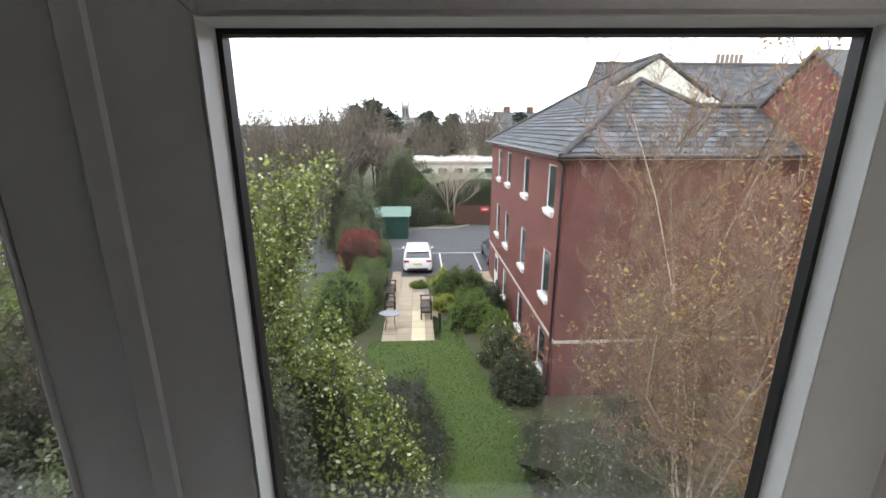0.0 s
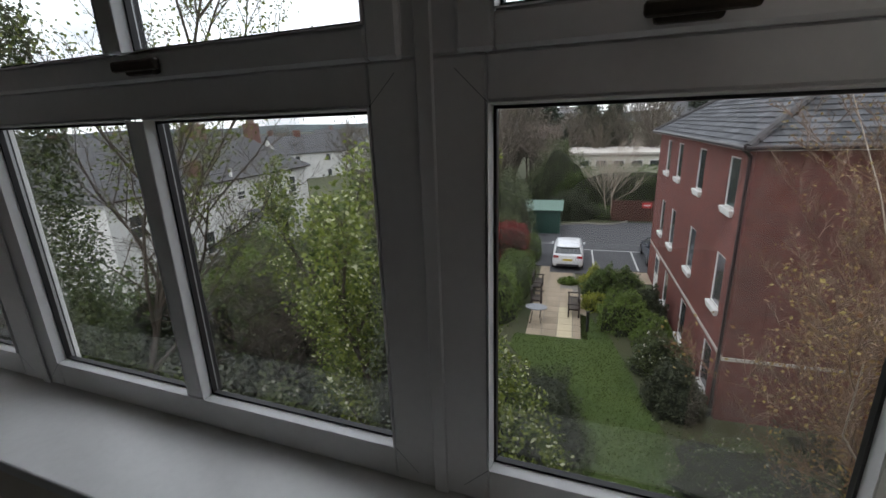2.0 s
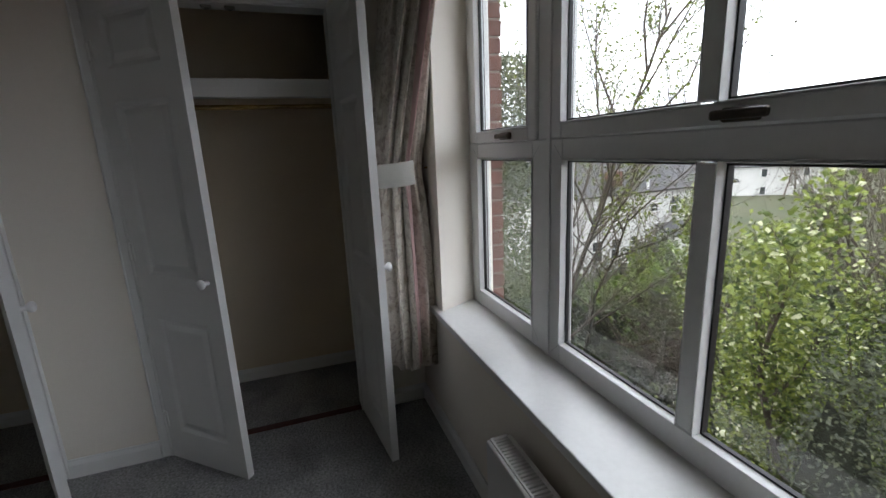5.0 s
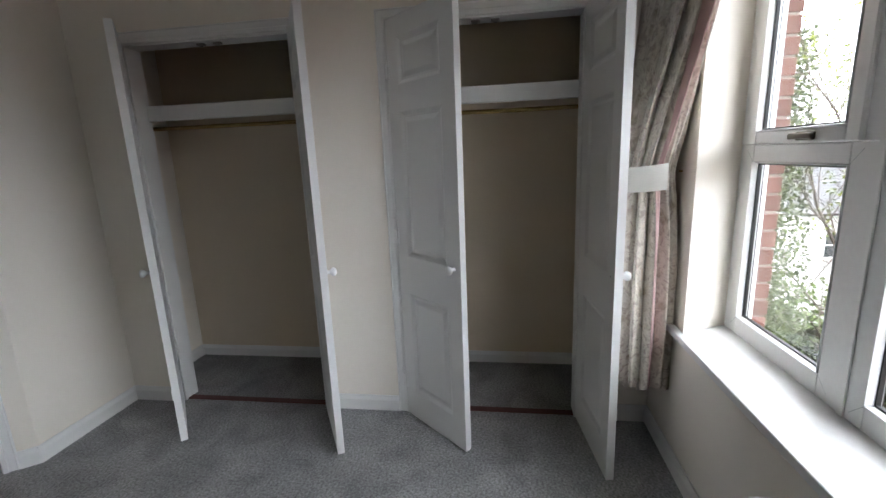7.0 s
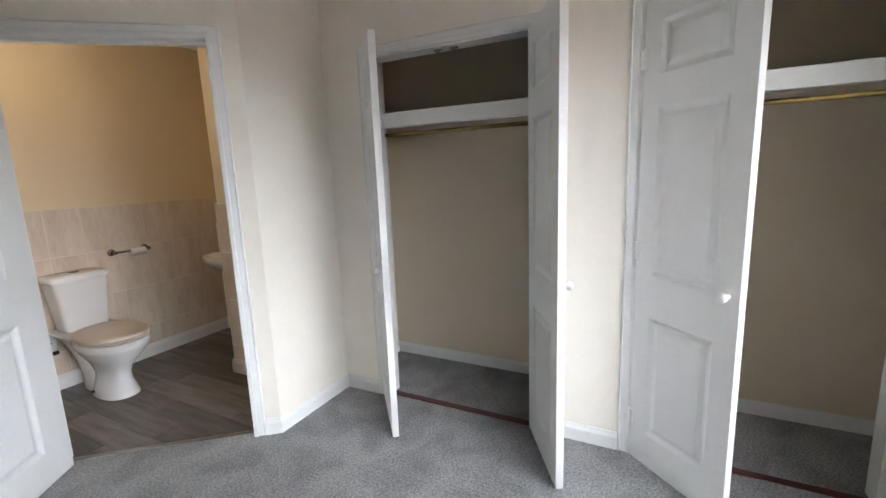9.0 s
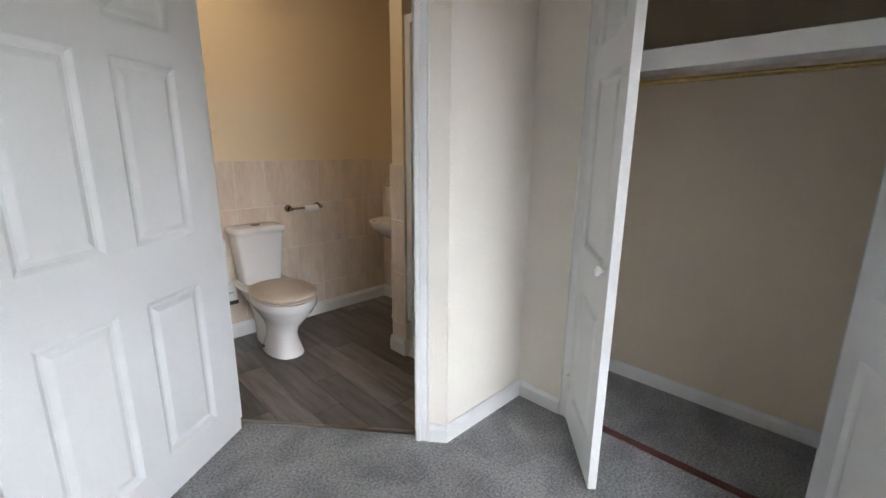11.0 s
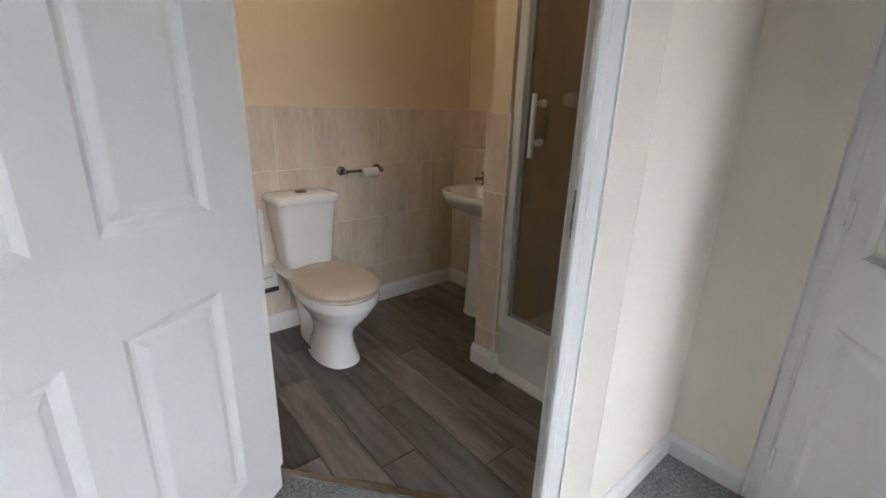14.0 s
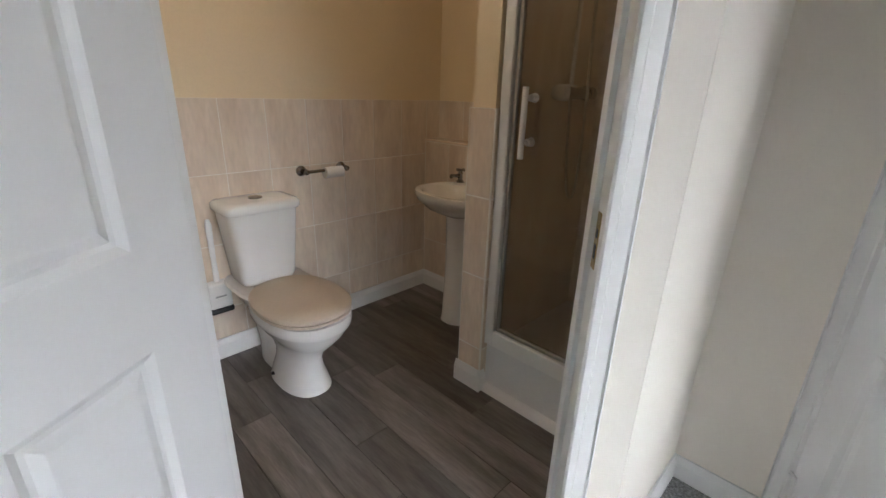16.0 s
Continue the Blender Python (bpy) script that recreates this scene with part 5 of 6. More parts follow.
def shrub(name, label, centre, radii, leaf, leaves, leaf_size, category="shrub", at=None, power=2.0, lump=0.25, group=""):
    """A bush: a lumpy dark core hidden under thousands of single leaves."""
    global rng
    rng = np.random.default_rng(int(abs(centre[0]) * 1000 + abs(centre[1]) * 77))
    m = (at or Matrix()) @ pose(*centre)
    t = thing(name, label, category, m, group)
    d = rng.normal(size=(leaves, 3))
    d /= np.linalg.norm(d, axis=1, keepdims=True)
    d[:, 2] = np.where(d[:, 2] < -0.2, -d[:, 2], d[:, 2])
    sd = rng.uniform(0, 50)

    def bulge(v):
        p = Vector(v) * 2.1 + Vector((sd, sd, 0))
        q = Vector(v) * 5.3 + Vector((sd, 0, sd))
        return 1 + lump * noise.noise(p) + lump * 0.5 * noise.noise(q)

    def shape(v):
        k = (abs(v[0]) ** power + abs(v[1]) ** power + abs(v[2]) ** power) ** (-1 / power)
        return k

    rad = np.array([bulge(v) * shape(v) for v in d])
    depth = 1 - 0.22 * rng.random(leaves) ** 2
    pts = d * (rad * depth)[:, None] * np.array(radii)
    # solid lump in near-black: the shade between the leaves is its colour
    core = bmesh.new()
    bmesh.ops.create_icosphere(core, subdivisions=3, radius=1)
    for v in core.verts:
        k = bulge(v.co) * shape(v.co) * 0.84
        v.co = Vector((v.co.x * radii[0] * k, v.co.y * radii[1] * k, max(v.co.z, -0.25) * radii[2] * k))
    part("core", core, INNER, t, "dark core painted with the bush's inner shade", smooth=70)
    mesh_part("foliage", blades(pts, leaf_size), leaf, t)
    return t


# the blossoming tree close to the window
tree("whitebeam_tree", "bushy young tree with bright green leaves and white buds", (-3.5, 7.2, G), 8.0, 0.08, 4, (12, 9, 6), 0.36, BARK, TWIG, LEAF_BRIGHT, 42000, 0.080, 0.16, stems=5, up=0.30, start=0.10, shrink=0.35)
# shrubs below it
shrub("shrub", "tall yellow-green shrub with white flower heads", (-2.2, 8.0, G), (1.9, 1.7, 4.3), LEAF_BRIGHT, 14000, 0.10, lump=0.4)
shrub("shrub", "grey-green shrub beside the lawn", (-1.9, 5.6, G), (2.0, 1.7, 2.4), LEAF_WHITEBUSH, 12000, 0.07, lump=0.4)
shrub("shrub", "dark low shrub at the lawn's edge", (-1.4, 8.2, G), (1.6, 1.8, 1.2), LEAF_WHITEBUSH, 11000, 0.065, lump=0.5)
shrub("shrub", "low dark spreading shrub along the lawn", (-1.1, 10.3, G), (1.35, 2.5, 1.15), LEAF_DARK, 14000, 0.065, lump=0.5)
shrub("shrub", "dark conifer-like shrub in front of the bright tree", (-2.35, 5.6, G), (0.85, 0.85, 6.2), LEAF_DARK, 16000, 0.06, lump=0.35)
shrub("shrub", "white-flowering low shrub under the window", (-5.2, 5.0, G), (2.3, 1.7, 3.9), LEAF_WHITEBUSH, 24000, 0.085, lump=0.6)
shrub("shrub", "dark bramble thicket under the window", (-8.5, 6.5, G), (3.2, 2.8, 3.1), LEAF_DARK, 22000, 0.13, lump=0.7)
shrub("shrub", "green thicket in the neglected garden", (-8.0, 12.0, G), (3.0, 3.2, 3.6), LEAF_WHITEBUSH, 22000, 0.14, lump=0.8)
shrub("shrub", "green thicket by the white house", (-13.0, 13.5, G), (3.4, 3.0, 3.0), LEAF_GREEN, 20000, 0.15, lump=0.8)
shrub("shrub", "overgrown shrub in the neglected garden", (-12.5, 8.0, G), (3.6, 3.0, 3.7), LEAF_HEDGE, 20000, 0.14, lump=0.8)
shrub("shrub", "tangled low undergrowth below the birch", (4.4, 9.3, G), (2.6, 2.2, 0.9), LEAF_WHITEBUSH, 9000, 0.06, lump=0.5)
shrub("shrub", "tangled undergrowth against the brick gable", (6.8, 10.6, G), (2.2, 1.6, 1.3), LEAF_DARK, 7000, 0.06, lump=0.5)
shrub("shrub", "dark thicket before the white house", (-17.0, 17.5, G), (3.0, 2.4, 2.7), LEAF_DARK, 18000, 0.14, lump=0.8)
shrub("shrub", "grey-green thicket before the white house", (-11.0, 18.0, G), (3.4, 2.6, 4.2), LEAF_WHITEBUSH, 20000, 0.13, lump=0.8)
# ivy-clad tree and bare trees to the side
tree("ivy_tree", "tall tree with an ivy-covered trunk and young leaves", (-9.0, 4.9, G), 13.0, 0.09, 4, (18, 9, 7), 0.40, BARK, TWIG, LEAF_MAPLE, 7000, 0.075, 0.12, up=0.15, start=0.30, shrink=0.40)
iv = []
for k in range(22000):
    zz = rng.uniform(0, 10.5)
    rr = (1.05 - 0.062 * zz) * (0.35 + 0.8 * rng.random())
    aa = rng.uniform(0, 2 * math.pi)
    iv.append((-9.0 + rr * math.cos(aa), 4.9 + rr * math.sin(aa), G + zz))
ivy = thing("ivy", "dark glossy ivy climbing a tree trunk", "ivy")
mesh_part("foliage", blades(np.array(iv), 0.075), LEAF_IVY, ivy)
shrub("holly", "tall dark evergreen holly beside the ivy-clad tree", (-11.2, 4.3, G), (1.9, 1.7, 8.2), LEAF_IVY, 26000, 0.10, lump=0.45)
tree("maple_tree", "maple with large fresh leaves on spreading twigs", (-9.9, 3.3, G), 11.0, 0.06, 4, (12, 8, 5), 0.42, BARK, TWIG, LEAF_MAPLE, 2600, 0.12, 0.10, up=0.12, start=0.4, shrink=0.42, lean=(0.02, 0.0))
tree("bare_tree", "slender bare tree with a tangle of thin twigs", (-10.6, 7.9, G), 9.0, 0.07, 4, (12, 9, 7), 0.55, BARK, TWIG, LEAF_WOOD, 500, 0.06, up=0.1, start=0.25)
tree("bare_shrub", "leafless twiggy shrub in the neglected garden", (-8.4, 9.4, G), 5.2, 0.05, 4, (12, 9, 7), 0.6, BARK, TWIG, LEAF_WOOD, 1500, 0.07, stems=4, up=0.15, start=0.15, category="shrub")
tree("bare_tree", "tall bare tree just coming into bud", (-4.6, 14.5, G), 7.7, 0.10, 4, (12, 10, 8), 0.42, BARK, TWIG, LEAF_WOOD, 2500, 0.07, up=0.3, start=0.25)
tree("bare_tree", "tall bare tree just coming into bud", (-6.8, 17.0, G), 7.4, 0.10, 4, (12, 10, 8), 0.42, BARK, TWIG, LEAF_WOOD, 2500, 0.07, up=0.3, start=0.25)
# birch before the brick gable
tree("birch_tree", "multi-stemmed birch with pale trunks and russet drooping twigs", (5.5, 7.7, G), 10.4, 0.028, 4, (22, 13, 10), 0.50, BIRCH_BARK, BIRCH_TWIG, LEAF_BIRCH, 17000, 0.050, 0.12, stems=8, up=0.16, start=0.16, shrink=0.36, twig_min=0.0052, wob=0.17, pale=1)

# bushes along the brick wall and the lawn, in the garden's frame
for x, y, rx, ry, h, leaf, n, ls, lab in (
    (-1.0, 0.2, 0.85, 0.85, 1.55, LEAF_DARK, 7000, 0.080, "dark rounded evergreen bush by the brick wall"),
    (-1.1, 2.2, 0.85, 0.8, 1.35, LEAF_WHITEBUSH, 7000, 0.080, "grey-green rounded bush by the brick wall"),
    (-1.0, 3.9, 0.7, 0.7, 1.2, LEAF_GREEN, 5000, 0.080, "leafy bush by the brick wall"),
    (-1.9, 5.5, 1.05, 1.0, 1.45, LEAF_GREEN, 8000, 0.080, "clipped bright green dome of box"),
    (-0.9, 6.6, 0.8, 0.9, 1.3, LEAF_DARK, 5000, 0.088, "dark evergreen bush by the brick wall"),
    (-2.6, 8.4, 0.9, 0.8, 1.5, LEAF_HEDGE, 6000, 0.088, "loose shrub beside the paved path"),
    (-3.0, 7.2, 0.55, 0.5, 0.75, LEAF_LIME, 3500, 0.072, "small golden-green shrub by the paving"),
    (-2.9, 9.7, 0.7, 0.6, 1.1, LEAF_LIME, 3500, 0.080, "yellow-green shrub at the path's end"),
    (-1.5, 9.3, 0.9, 0.8, 1.2, LEAF_HEDGE, 5000, 0.088, "shrub before the car park"),
    (-4.2, 10.2, 0.5, 0.3, 0.35, LEAF_GREEN, 1800, 0.080, "low plant between the slabs"),
):
    shrub("bush", lab, (x, y, G), (rx, ry, h), leaf, n, ls, category="bush", at=LOC, group="bushes along the brick wall", lump=0.4)
for x, y, rx, ry, h, leaf, n, ls, lab in (
    (-6.9, 9.5, 1.0, 2.6, 1.5, LEAF_HEDGE, 9000, 0.07, "clipped hedge beside the path"),
    (-6.6, 14.6, 0.7, 1.5, 1.3, LEAF_HEDGE, 5000, 0.07, "square clipped hedge by the car park"),
    (-7.6, 6.0, 1.4, 2.2, 2.3, LEAF_GREEN, 10000, 0.08, "leafy shrub beside the garden seats"),
    (-7.7, 13.0, 1.2, 1.3, 2.5, LEAF_RED, 6000, 0.08, "red-leaved shrub beside the clipped hedge"),
    (-8.4, 16.0, 1.3, 1.2, 2.6, LEAF_WHITEBUSH, 6000, 0.09, "pale-leaved shrub by the bin store"),
    (-8.9, 19.0, 2.2, 2.4, 5.0, LEAF_WHITEBUSH, 12000, 0.11, "large pale-leaved shrub behind the bin store"),
    (-4.3, 26.6, 2.4, 1.6, 2.4, LEAF_DARK, 10000, 0.10, "dark evergreen bed behind the kerb"),
    (-1.2, 27.0, 2.0, 1.2, 1.1, LEAF_HEDGE, 6000, 0.09, "low planting round the silver tree"),
    (-5.6, 30.0, 3.2, 2.0, 6.2, LEAF_WHITEBUSH, 14000, 0.12, "tall flowering shrub behind the hedge"),
    (1.0, 28.6, 6.6, 1.0, 4.3, LEAF_HEDGE, 16000, 0.11, "tall clipped hedge along the boundary"),
):
    shrub("hedge", lab, (x, y, G), (rx, ry, h), leaf, n, ls, category="hedge", at=LOC, power=4.0 if "clipped" in lab else 2.0, lump=0.1 if "clipped" in lab else 0.35)
tb = LOC @ Vector((-1.25, 26.2, G))
tree("silver_birch", "small bare silver birch with pale branches", tuple(tb), 5.6, 0.06, 4, (12, 10, 7), 0.45, BIRCH_BARK, BIRCH_BARK, None, 0, stems=2, up=0.25, start=0.3, twig_min=0.005)
tb = LOC @ Vector((-5.5, 31.0, G))
tree("magnolia_tree", "magnolia in pale pink blossom", tuple(tb), 7.4, 0.12, 4, (10, 8, 5), 0.5, BARK, TWIG, LEAF_MAGNOLIA, 1500, 0.11, 0.2, up=0.2, start=0.3)

# ---- patio ----
patio = solid("patio", prism([(-5.75, 4.02), (-3.62, 4.02), (-3.62, 8.6), (-3.9, 12.88), (-5.75, 12.88)], G - 0.10, G - 0.012), MORTAR, "buff paved garden path with one pale strip", "paving", at=LOC, kind="structure")
slab_me = finish("slab", boxed(-0.296, -0.296, -0.04, 0.296, 0.296, 0.0, bevel=0.006), SLAB)
slab_me2 = finish("slab", boxed(-0.296, -0.296, -0.04, 0.296, 0.296, 0.0, bevel=0.006), SLAB_PALE)
for j in range(15):
    for i in range(4):
        x, y = -5.41 + 0.612 * i - 0.06, 4.33 + 0.603 * j
        if i == 3 and j > 7 or (i == 2 and j == 9):
            continue
        pale = i == 2 and j < 5 and x > -4.9
        piece("slab", slab_me2 if pale else slab_me, patio, pose(x, y, G + 0.004 * ((i * 7 + j * 3) % 3) / 3, 0, 0, 0))
strip = solid("paved_strip", prism([(-3.0, 10.9), (0.0, 10.9), (0.0, 12.72), (-2.8, 12.72)], G - 0.1, G - 0.012), MORTAR, "buff paving before the parking bays", "paving", at=LOC, kind="structure")
for i in range(5):
    for j in range(3):
        piece("slab", slab_me, strip, pose(-2.5 + 0.605 * i, 11.2 + 0.605 * j, G))


# ---- garden furniture ----
def bench(x, y, turn, length, label):
    """Slatted bench: local x along it, local y to its front."""
    t = thing("garden_bench", label, "bench", LOC @ pose(x, y, G, 0, 0, turn), "garden benches")
    h = length / 2
    for sx in (-h + 0.04, h - 0.04):
        for y0, z1 in ((0.02, 0.88), (0.46, 0.62)):
            part("leg", boxed(sx - 0.03, y0, 0, sx + 0.03, y0 + 0.06, z1, bevel=0.006), BENCHWOOD, t)
        part("armrest", boxed(sx - 0.04, 0.05, 0.60, sx + 0.04, 0.56, 0.64, bevel=0.008), BENCHWOOD, t)
        part("side_rail", boxed(sx - 0.02, 0.05, 0.34, sx + 0.02, 0.48, 0.40), BENCHWOOD, t)
    for k in range(5):
        part("seat_slat", boxed(-h + 0.02, 0.09 + 0.085 * k, 0.40, h - 0.02, 0.16 + 0.085 * k, 0.425, bevel=0.004), BENCHWOOD, t)
    part("top_rail", boxed(-h + 0.02, 0.02, 0.82, h - 0.02, 0.065, 0.90, bevel=0.006), BENCHWOOD, t)
    part("low_rail", boxed(-h + 0.02, 0.02, 0.50, h - 0.02, 0.065, 0.55, bevel=0.004), BENCHWOOD, t)
    for k in range(int(length / 0.11)):
        xx = -h + 0.10 + 0.11 * k
        part("back_slat", boxed(xx, 0.03, 0.55, xx + 0.05, 0.05, 0.82), BENCHWOOD, t)


bench(-3.62, 6.7, 90, 1.5, "dark slatted wooden garden bench on the paving")
bench(-5.95, 9.0, -90, 1.3, "dark slatted wooden garden bench before the hedge")
bench(-5.85, 7.0, -90, 0.7, "dark slatted wooden garden chair by the table")
gt = thing("garden_table", "small mosaic-topped garden table on iron legs", "table", LOC @ pose(-5.45, 5.2, G))
part("tabletop", lathe([(0.36, 0.70), (0.37, 0.71), (0.37, 0.73), (0.36, 0.735)], 40, (1.25, 0.9)), TABLETOP, gt, "pale mosaic tabletop")
for a in (45, 135, 225, 315):
    lg = bmesh.new()
    c, s = math.cos(radians(a)), math.sin(radians(a))
    rod(lg, (c * 0.34, s * 0.28, 0), (c * 0.22, s * 0.2, 0.35), 0.012)
    rod(lg, (c * 0.22, s * 0.2, 0.35), (c * 0.33, s * 0.26, 0.70), 0.012)
    part("leg", lg, IRON, gt, "curved black iron leg")
bo = thing("bollard_light", "black bollard light at the lawn's edge", "bollard", LOC @ pose(-3.35, 4.75, G))
part("post", rod(bmesh.new(), (0, 0, 0), (0, 0, 0.82), 0.06, sides=20), IRON, bo, smooth=40)
part("cap", rod(bmesh.new(), (0, 0, 0.83), (0, 0, 0.90), 0.075, 0.06, sides=20), IRON, bo, smooth=40)


# ---- cars ----
def car(name, label, m, paint):
    """A hatchback: local y forward, the rear bumper at y = 0."""
    t = thing(name, label, "car", m)
    L, W = 4.1, 0.86

    def section(y, w, z0, z1, zm, top):
        return [Vector((-w * 0.92, y, z0)), Vector((-w, y, z0 + 0.12)), Vector((-w, y, zm)), Vector((-w * 0.94, y, z1)), Vector((-top, y, z1 + 0.01)), Vector((top, y, z1 + 0.01)), Vector((w * 0.94, y, z1)), Vector((w, y, zm)), Vector((w, y, z0 + 0.12)), Vector((w * 0.92, y, z0))]

    body = loft([section(0.0, 0.74, 0.30, 0.62, 0.5, 0.6), section(0.06, 0.82, 0.24, 0.92, 0.6, 0.7), section(0.30, W, 0.20, 1.00, 0.7, 0.74), section(1.0, W + 0.02, 0.20, 0.99, 0.7, 0.75), section(2.7, W + 0.01, 0.20, 0.95, 0.68, 0.74), section(3.6, W - 0.02, 0.20, 0.82, 0.62, 0.68), section(4.0, 0.76, 0.24, 0.66, 0.5, 0.6), section(4.1, 0.66, 0.30, 0.55, 0.45, 0.5)])
    bmesh.ops.bevel(body, geom=list(body.edges), offset=0.03, segments=2, affect="EDGES")
    part("body", body, paint, t, smooth=50)
    cab = loft([[Vector((-x, y, z)) for x, y, z in ((0.78, 0.14, 0.94), (0.78, 3.0, 0.92), (-0.78, 3.0, 0.92), (-0.78, 0.14, 0.94))], [Vector((-x, y, z)) for x, y, z in ((0.66, 0.42, 1.36), (0.64, 2.2, 1.38), (-0.64, 2.2, 1.38), (-0.66, 0.42, 1.36))]])
    bmesh.ops.bevel(cab, geom=list(cab.edges), offset=0.05, segments=2, affect="EDGES")
    part("cabin_glass", cab, FARGLASS, t, "dark car windows", smooth=50)
    roof = loft([oval(0, 1.25, 0.70, 1.02, 1.34, 32, 5), oval(0, 1.25, 0.67, 0.98, 1.40, 32, 5), oval(0, 1.25, 0.55, 0.85, 1.44, 32, 4)])
    part("roof", roof, paint, t, "car roof", smooth=50)
    for s in (-1, 1):
        pl = bmesh.new()
        rod(pl, (s * 0.79, 0.16, 0.93), (s * 0.67, 0.44, 1.36), 0.05)
        rod(pl, (s * 0.80, 1.3, 0.95), (s * 0.68, 1.3, 1.37), 0.035)
        rod(pl, (s * 0.78, 2.95, 0.93), (s * 0.65, 2.15, 1.37), 0.035)
        part("pillar", pl, paint, t, smooth=50)
        part("tail_light", boxed(s * 0.50 if s > 0 else -0.80, 0.02, 0.74, 0.80 if s > 0 else -0.50, 0.16, 0.88, bevel=0.02), LAMPRED, t, "red tail light")
        part("door_mirror", boxed(s * 0.86 if s > 0 else -1.0, 2.35, 0.95, 1.0 if s > 0 else -0.86, 2.45, 1.08, bevel=0.03), paint, t)
        for y in (0.75, 3.3):
            wb = bmesh.new()
            rod(wb, (s * 0.66, y, 0.31), (s * 0.875, y, 0.31), 0.31, sides=28)
            wh = part("wheel", wb, TYRE, t, "black tyre", smooth=40)
            part("rim", rod(bmesh.new(), (s * 0.874, y, 0.31), (s * 0.882, y, 0.31), 0.2, 0.17, sides=20), STEEL, wh, "silver wheel rim")
    part("number_plate", boxed(-0.26, -0.012, 0.60, 0.26, 0.012, 0.71), PLATE, t, "yellow rear number plate")
    part("bumper", boxed(-0.62, -0.02, 0.26, 0.62, 0.05, 0.40, bevel=0.02), BLACK, t, "dark lower bumper")
    return t


car("hatchback_car", "white hatchback parked at the path's end", LOC @ pose(-4.27, 12.25, G), CARPAINT)
car("parked_car", "dark grey hatchback parked beside the brick block", LOC @ pose(1.0, 13.2, G), CARDARK)

# ---- brick block ----
H0 = 0.36
LEN, DEEP = 12.6, 9.6
blk = thing("apartment_block", "three-storey red brick apartment block with slate hipped roofs", "building", LOC)
WIN_V = (1.35, 4.6, 7.9, 10.2)
WIN_Z = ((-1.30, 0.10), (-4.22, -2.66), (-6.98, -5.50))
b = bmesh.new()
cuts = sorted([(v - 0.42, v + 0.42) for v in WIN_V])
prev = 0.0
for v0, v1 in cuts:
    box(b, 0, prev, G - 0.1, 0.3, v0, H0)
    zs = [G - 0.1] + [z for pair in sorted(WIN_Z) for z in pair] + [H0]
    for k in range(0, len(zs), 2):
        box(b, 0, v0, zs[k], 0.3, v1, zs[k + 1])
    prev = v1
box(b, 0, prev, G - 0.1, 0.3, LEN, H0)
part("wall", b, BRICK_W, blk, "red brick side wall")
b = boxed(0.3, 0, G - 0.1, DEEP + 4, 0.3, H0)
box(b, 0.0, -0.002, G - 0.1, 0.3, 0.0, H0)
box(b, 0.3, LEN - 0.3, G - 0.1, DEEP, LEN, H0)
part("wall", b, BRICK_S_SHADE, blk, "red brick end wall")
part("floor_slab", boxed(0.3, 0.3, -2.0, DEEP, LEN - 0.3, -1.9), INNER, blk, "dark inside of the block")
part("stone_band", boxed(-0.025, 0.0, -5.32, 0.0, LEN, -5.22), STONE, blk, "pale stone band")
part("stone_band", boxed(-0.025, -0.03, -5.32, DEEP + 4, -0.003, -5.22), STONE, blk, "pale stone band")
part("soffit", boxed(-0.30, -0.30, H0, DEEP + 4, LEN + 0.3, H0 + 0.05), WHITE_OUT, blk, "white eaves board")
g1 = rod(bmesh.new(), (-0.34, -0.34, H0 + 0.08), (-0.34, LEN + 0.3, H0 + 0.08), 0.06, sides=10)
rod(g1, (-0.34, -0.34, H0 + 0.08), (DEEP + 4, -0.34, H0 + 0.08), 0.06, sides=10)
part("gutter", g1, PIPE, blk, "dark gutter")
dp = rod(bmesh.new(), (-0.07, 0.12, G), (-0.07, 0.12, H0 - 0.15), 0.045, sides=10)
rod(dp, (-0.07, 0.12, H0 - 0.15), (-0.30, 0.05, H0 + 0.05), 0.045, sides=10)
part("downpipe", dp, PIPE, blk, "dark downpipe")
for zi, (z0, z1) in enumerate(WIN_Z):
    for vi, v in enumerate(WIN_V):
        if zi == 2 and vi == 3:
            continue
        f = part("window", ring_frame(-0.42, 0.42, z0, z1, -0.365, 0.365, z0 + 0.045, z1 - 0.045, -0.03, 0.03), WHITE_OUT, blk, "white-framed upright window", at=pose(0.045, v, 0, 0, 0, 90))
        part("pane", boxed(0.040, v - 0.36, z0 + 0.05, 0.055, v + 0.36, z1 - 0.05), FARGLASS, f, "dark reflecting glass").matrix_parent_inverse = f.matrix_basis.inverted()
        s = boxed(-0.12, v - 0.47, z0 - 0.10, 0.12, v + 0.47, z0, bevel=0.01)
        box(s, -0.10, v - 0.44, z0 - 0.20, 0.0, v + 0.44, z0 - 0.10, bevel=0.02)
        part("sill", s, WHITE_OUT, f, "white window sill").matrix_parent_inverse = f.matrix_basis.inverted()
fd = part("door", boxed(-0.02, 9.7, G, 0.06, 10.6, -5.4), WHITE_OUT, blk, "white glazed entrance door")
part("door_pane", boxed(-0.03, 9.82, G + 0.9, -0.021, 10.48, -5.55), FARGLASS, fd, "dark door glass")

# roofs: planes as corner lists, covered with slates
K = 0.62
ZR = H0 + 0.06


def up(u, v):
    return Vector((u, v, ZR + K * (u + 0.3)))


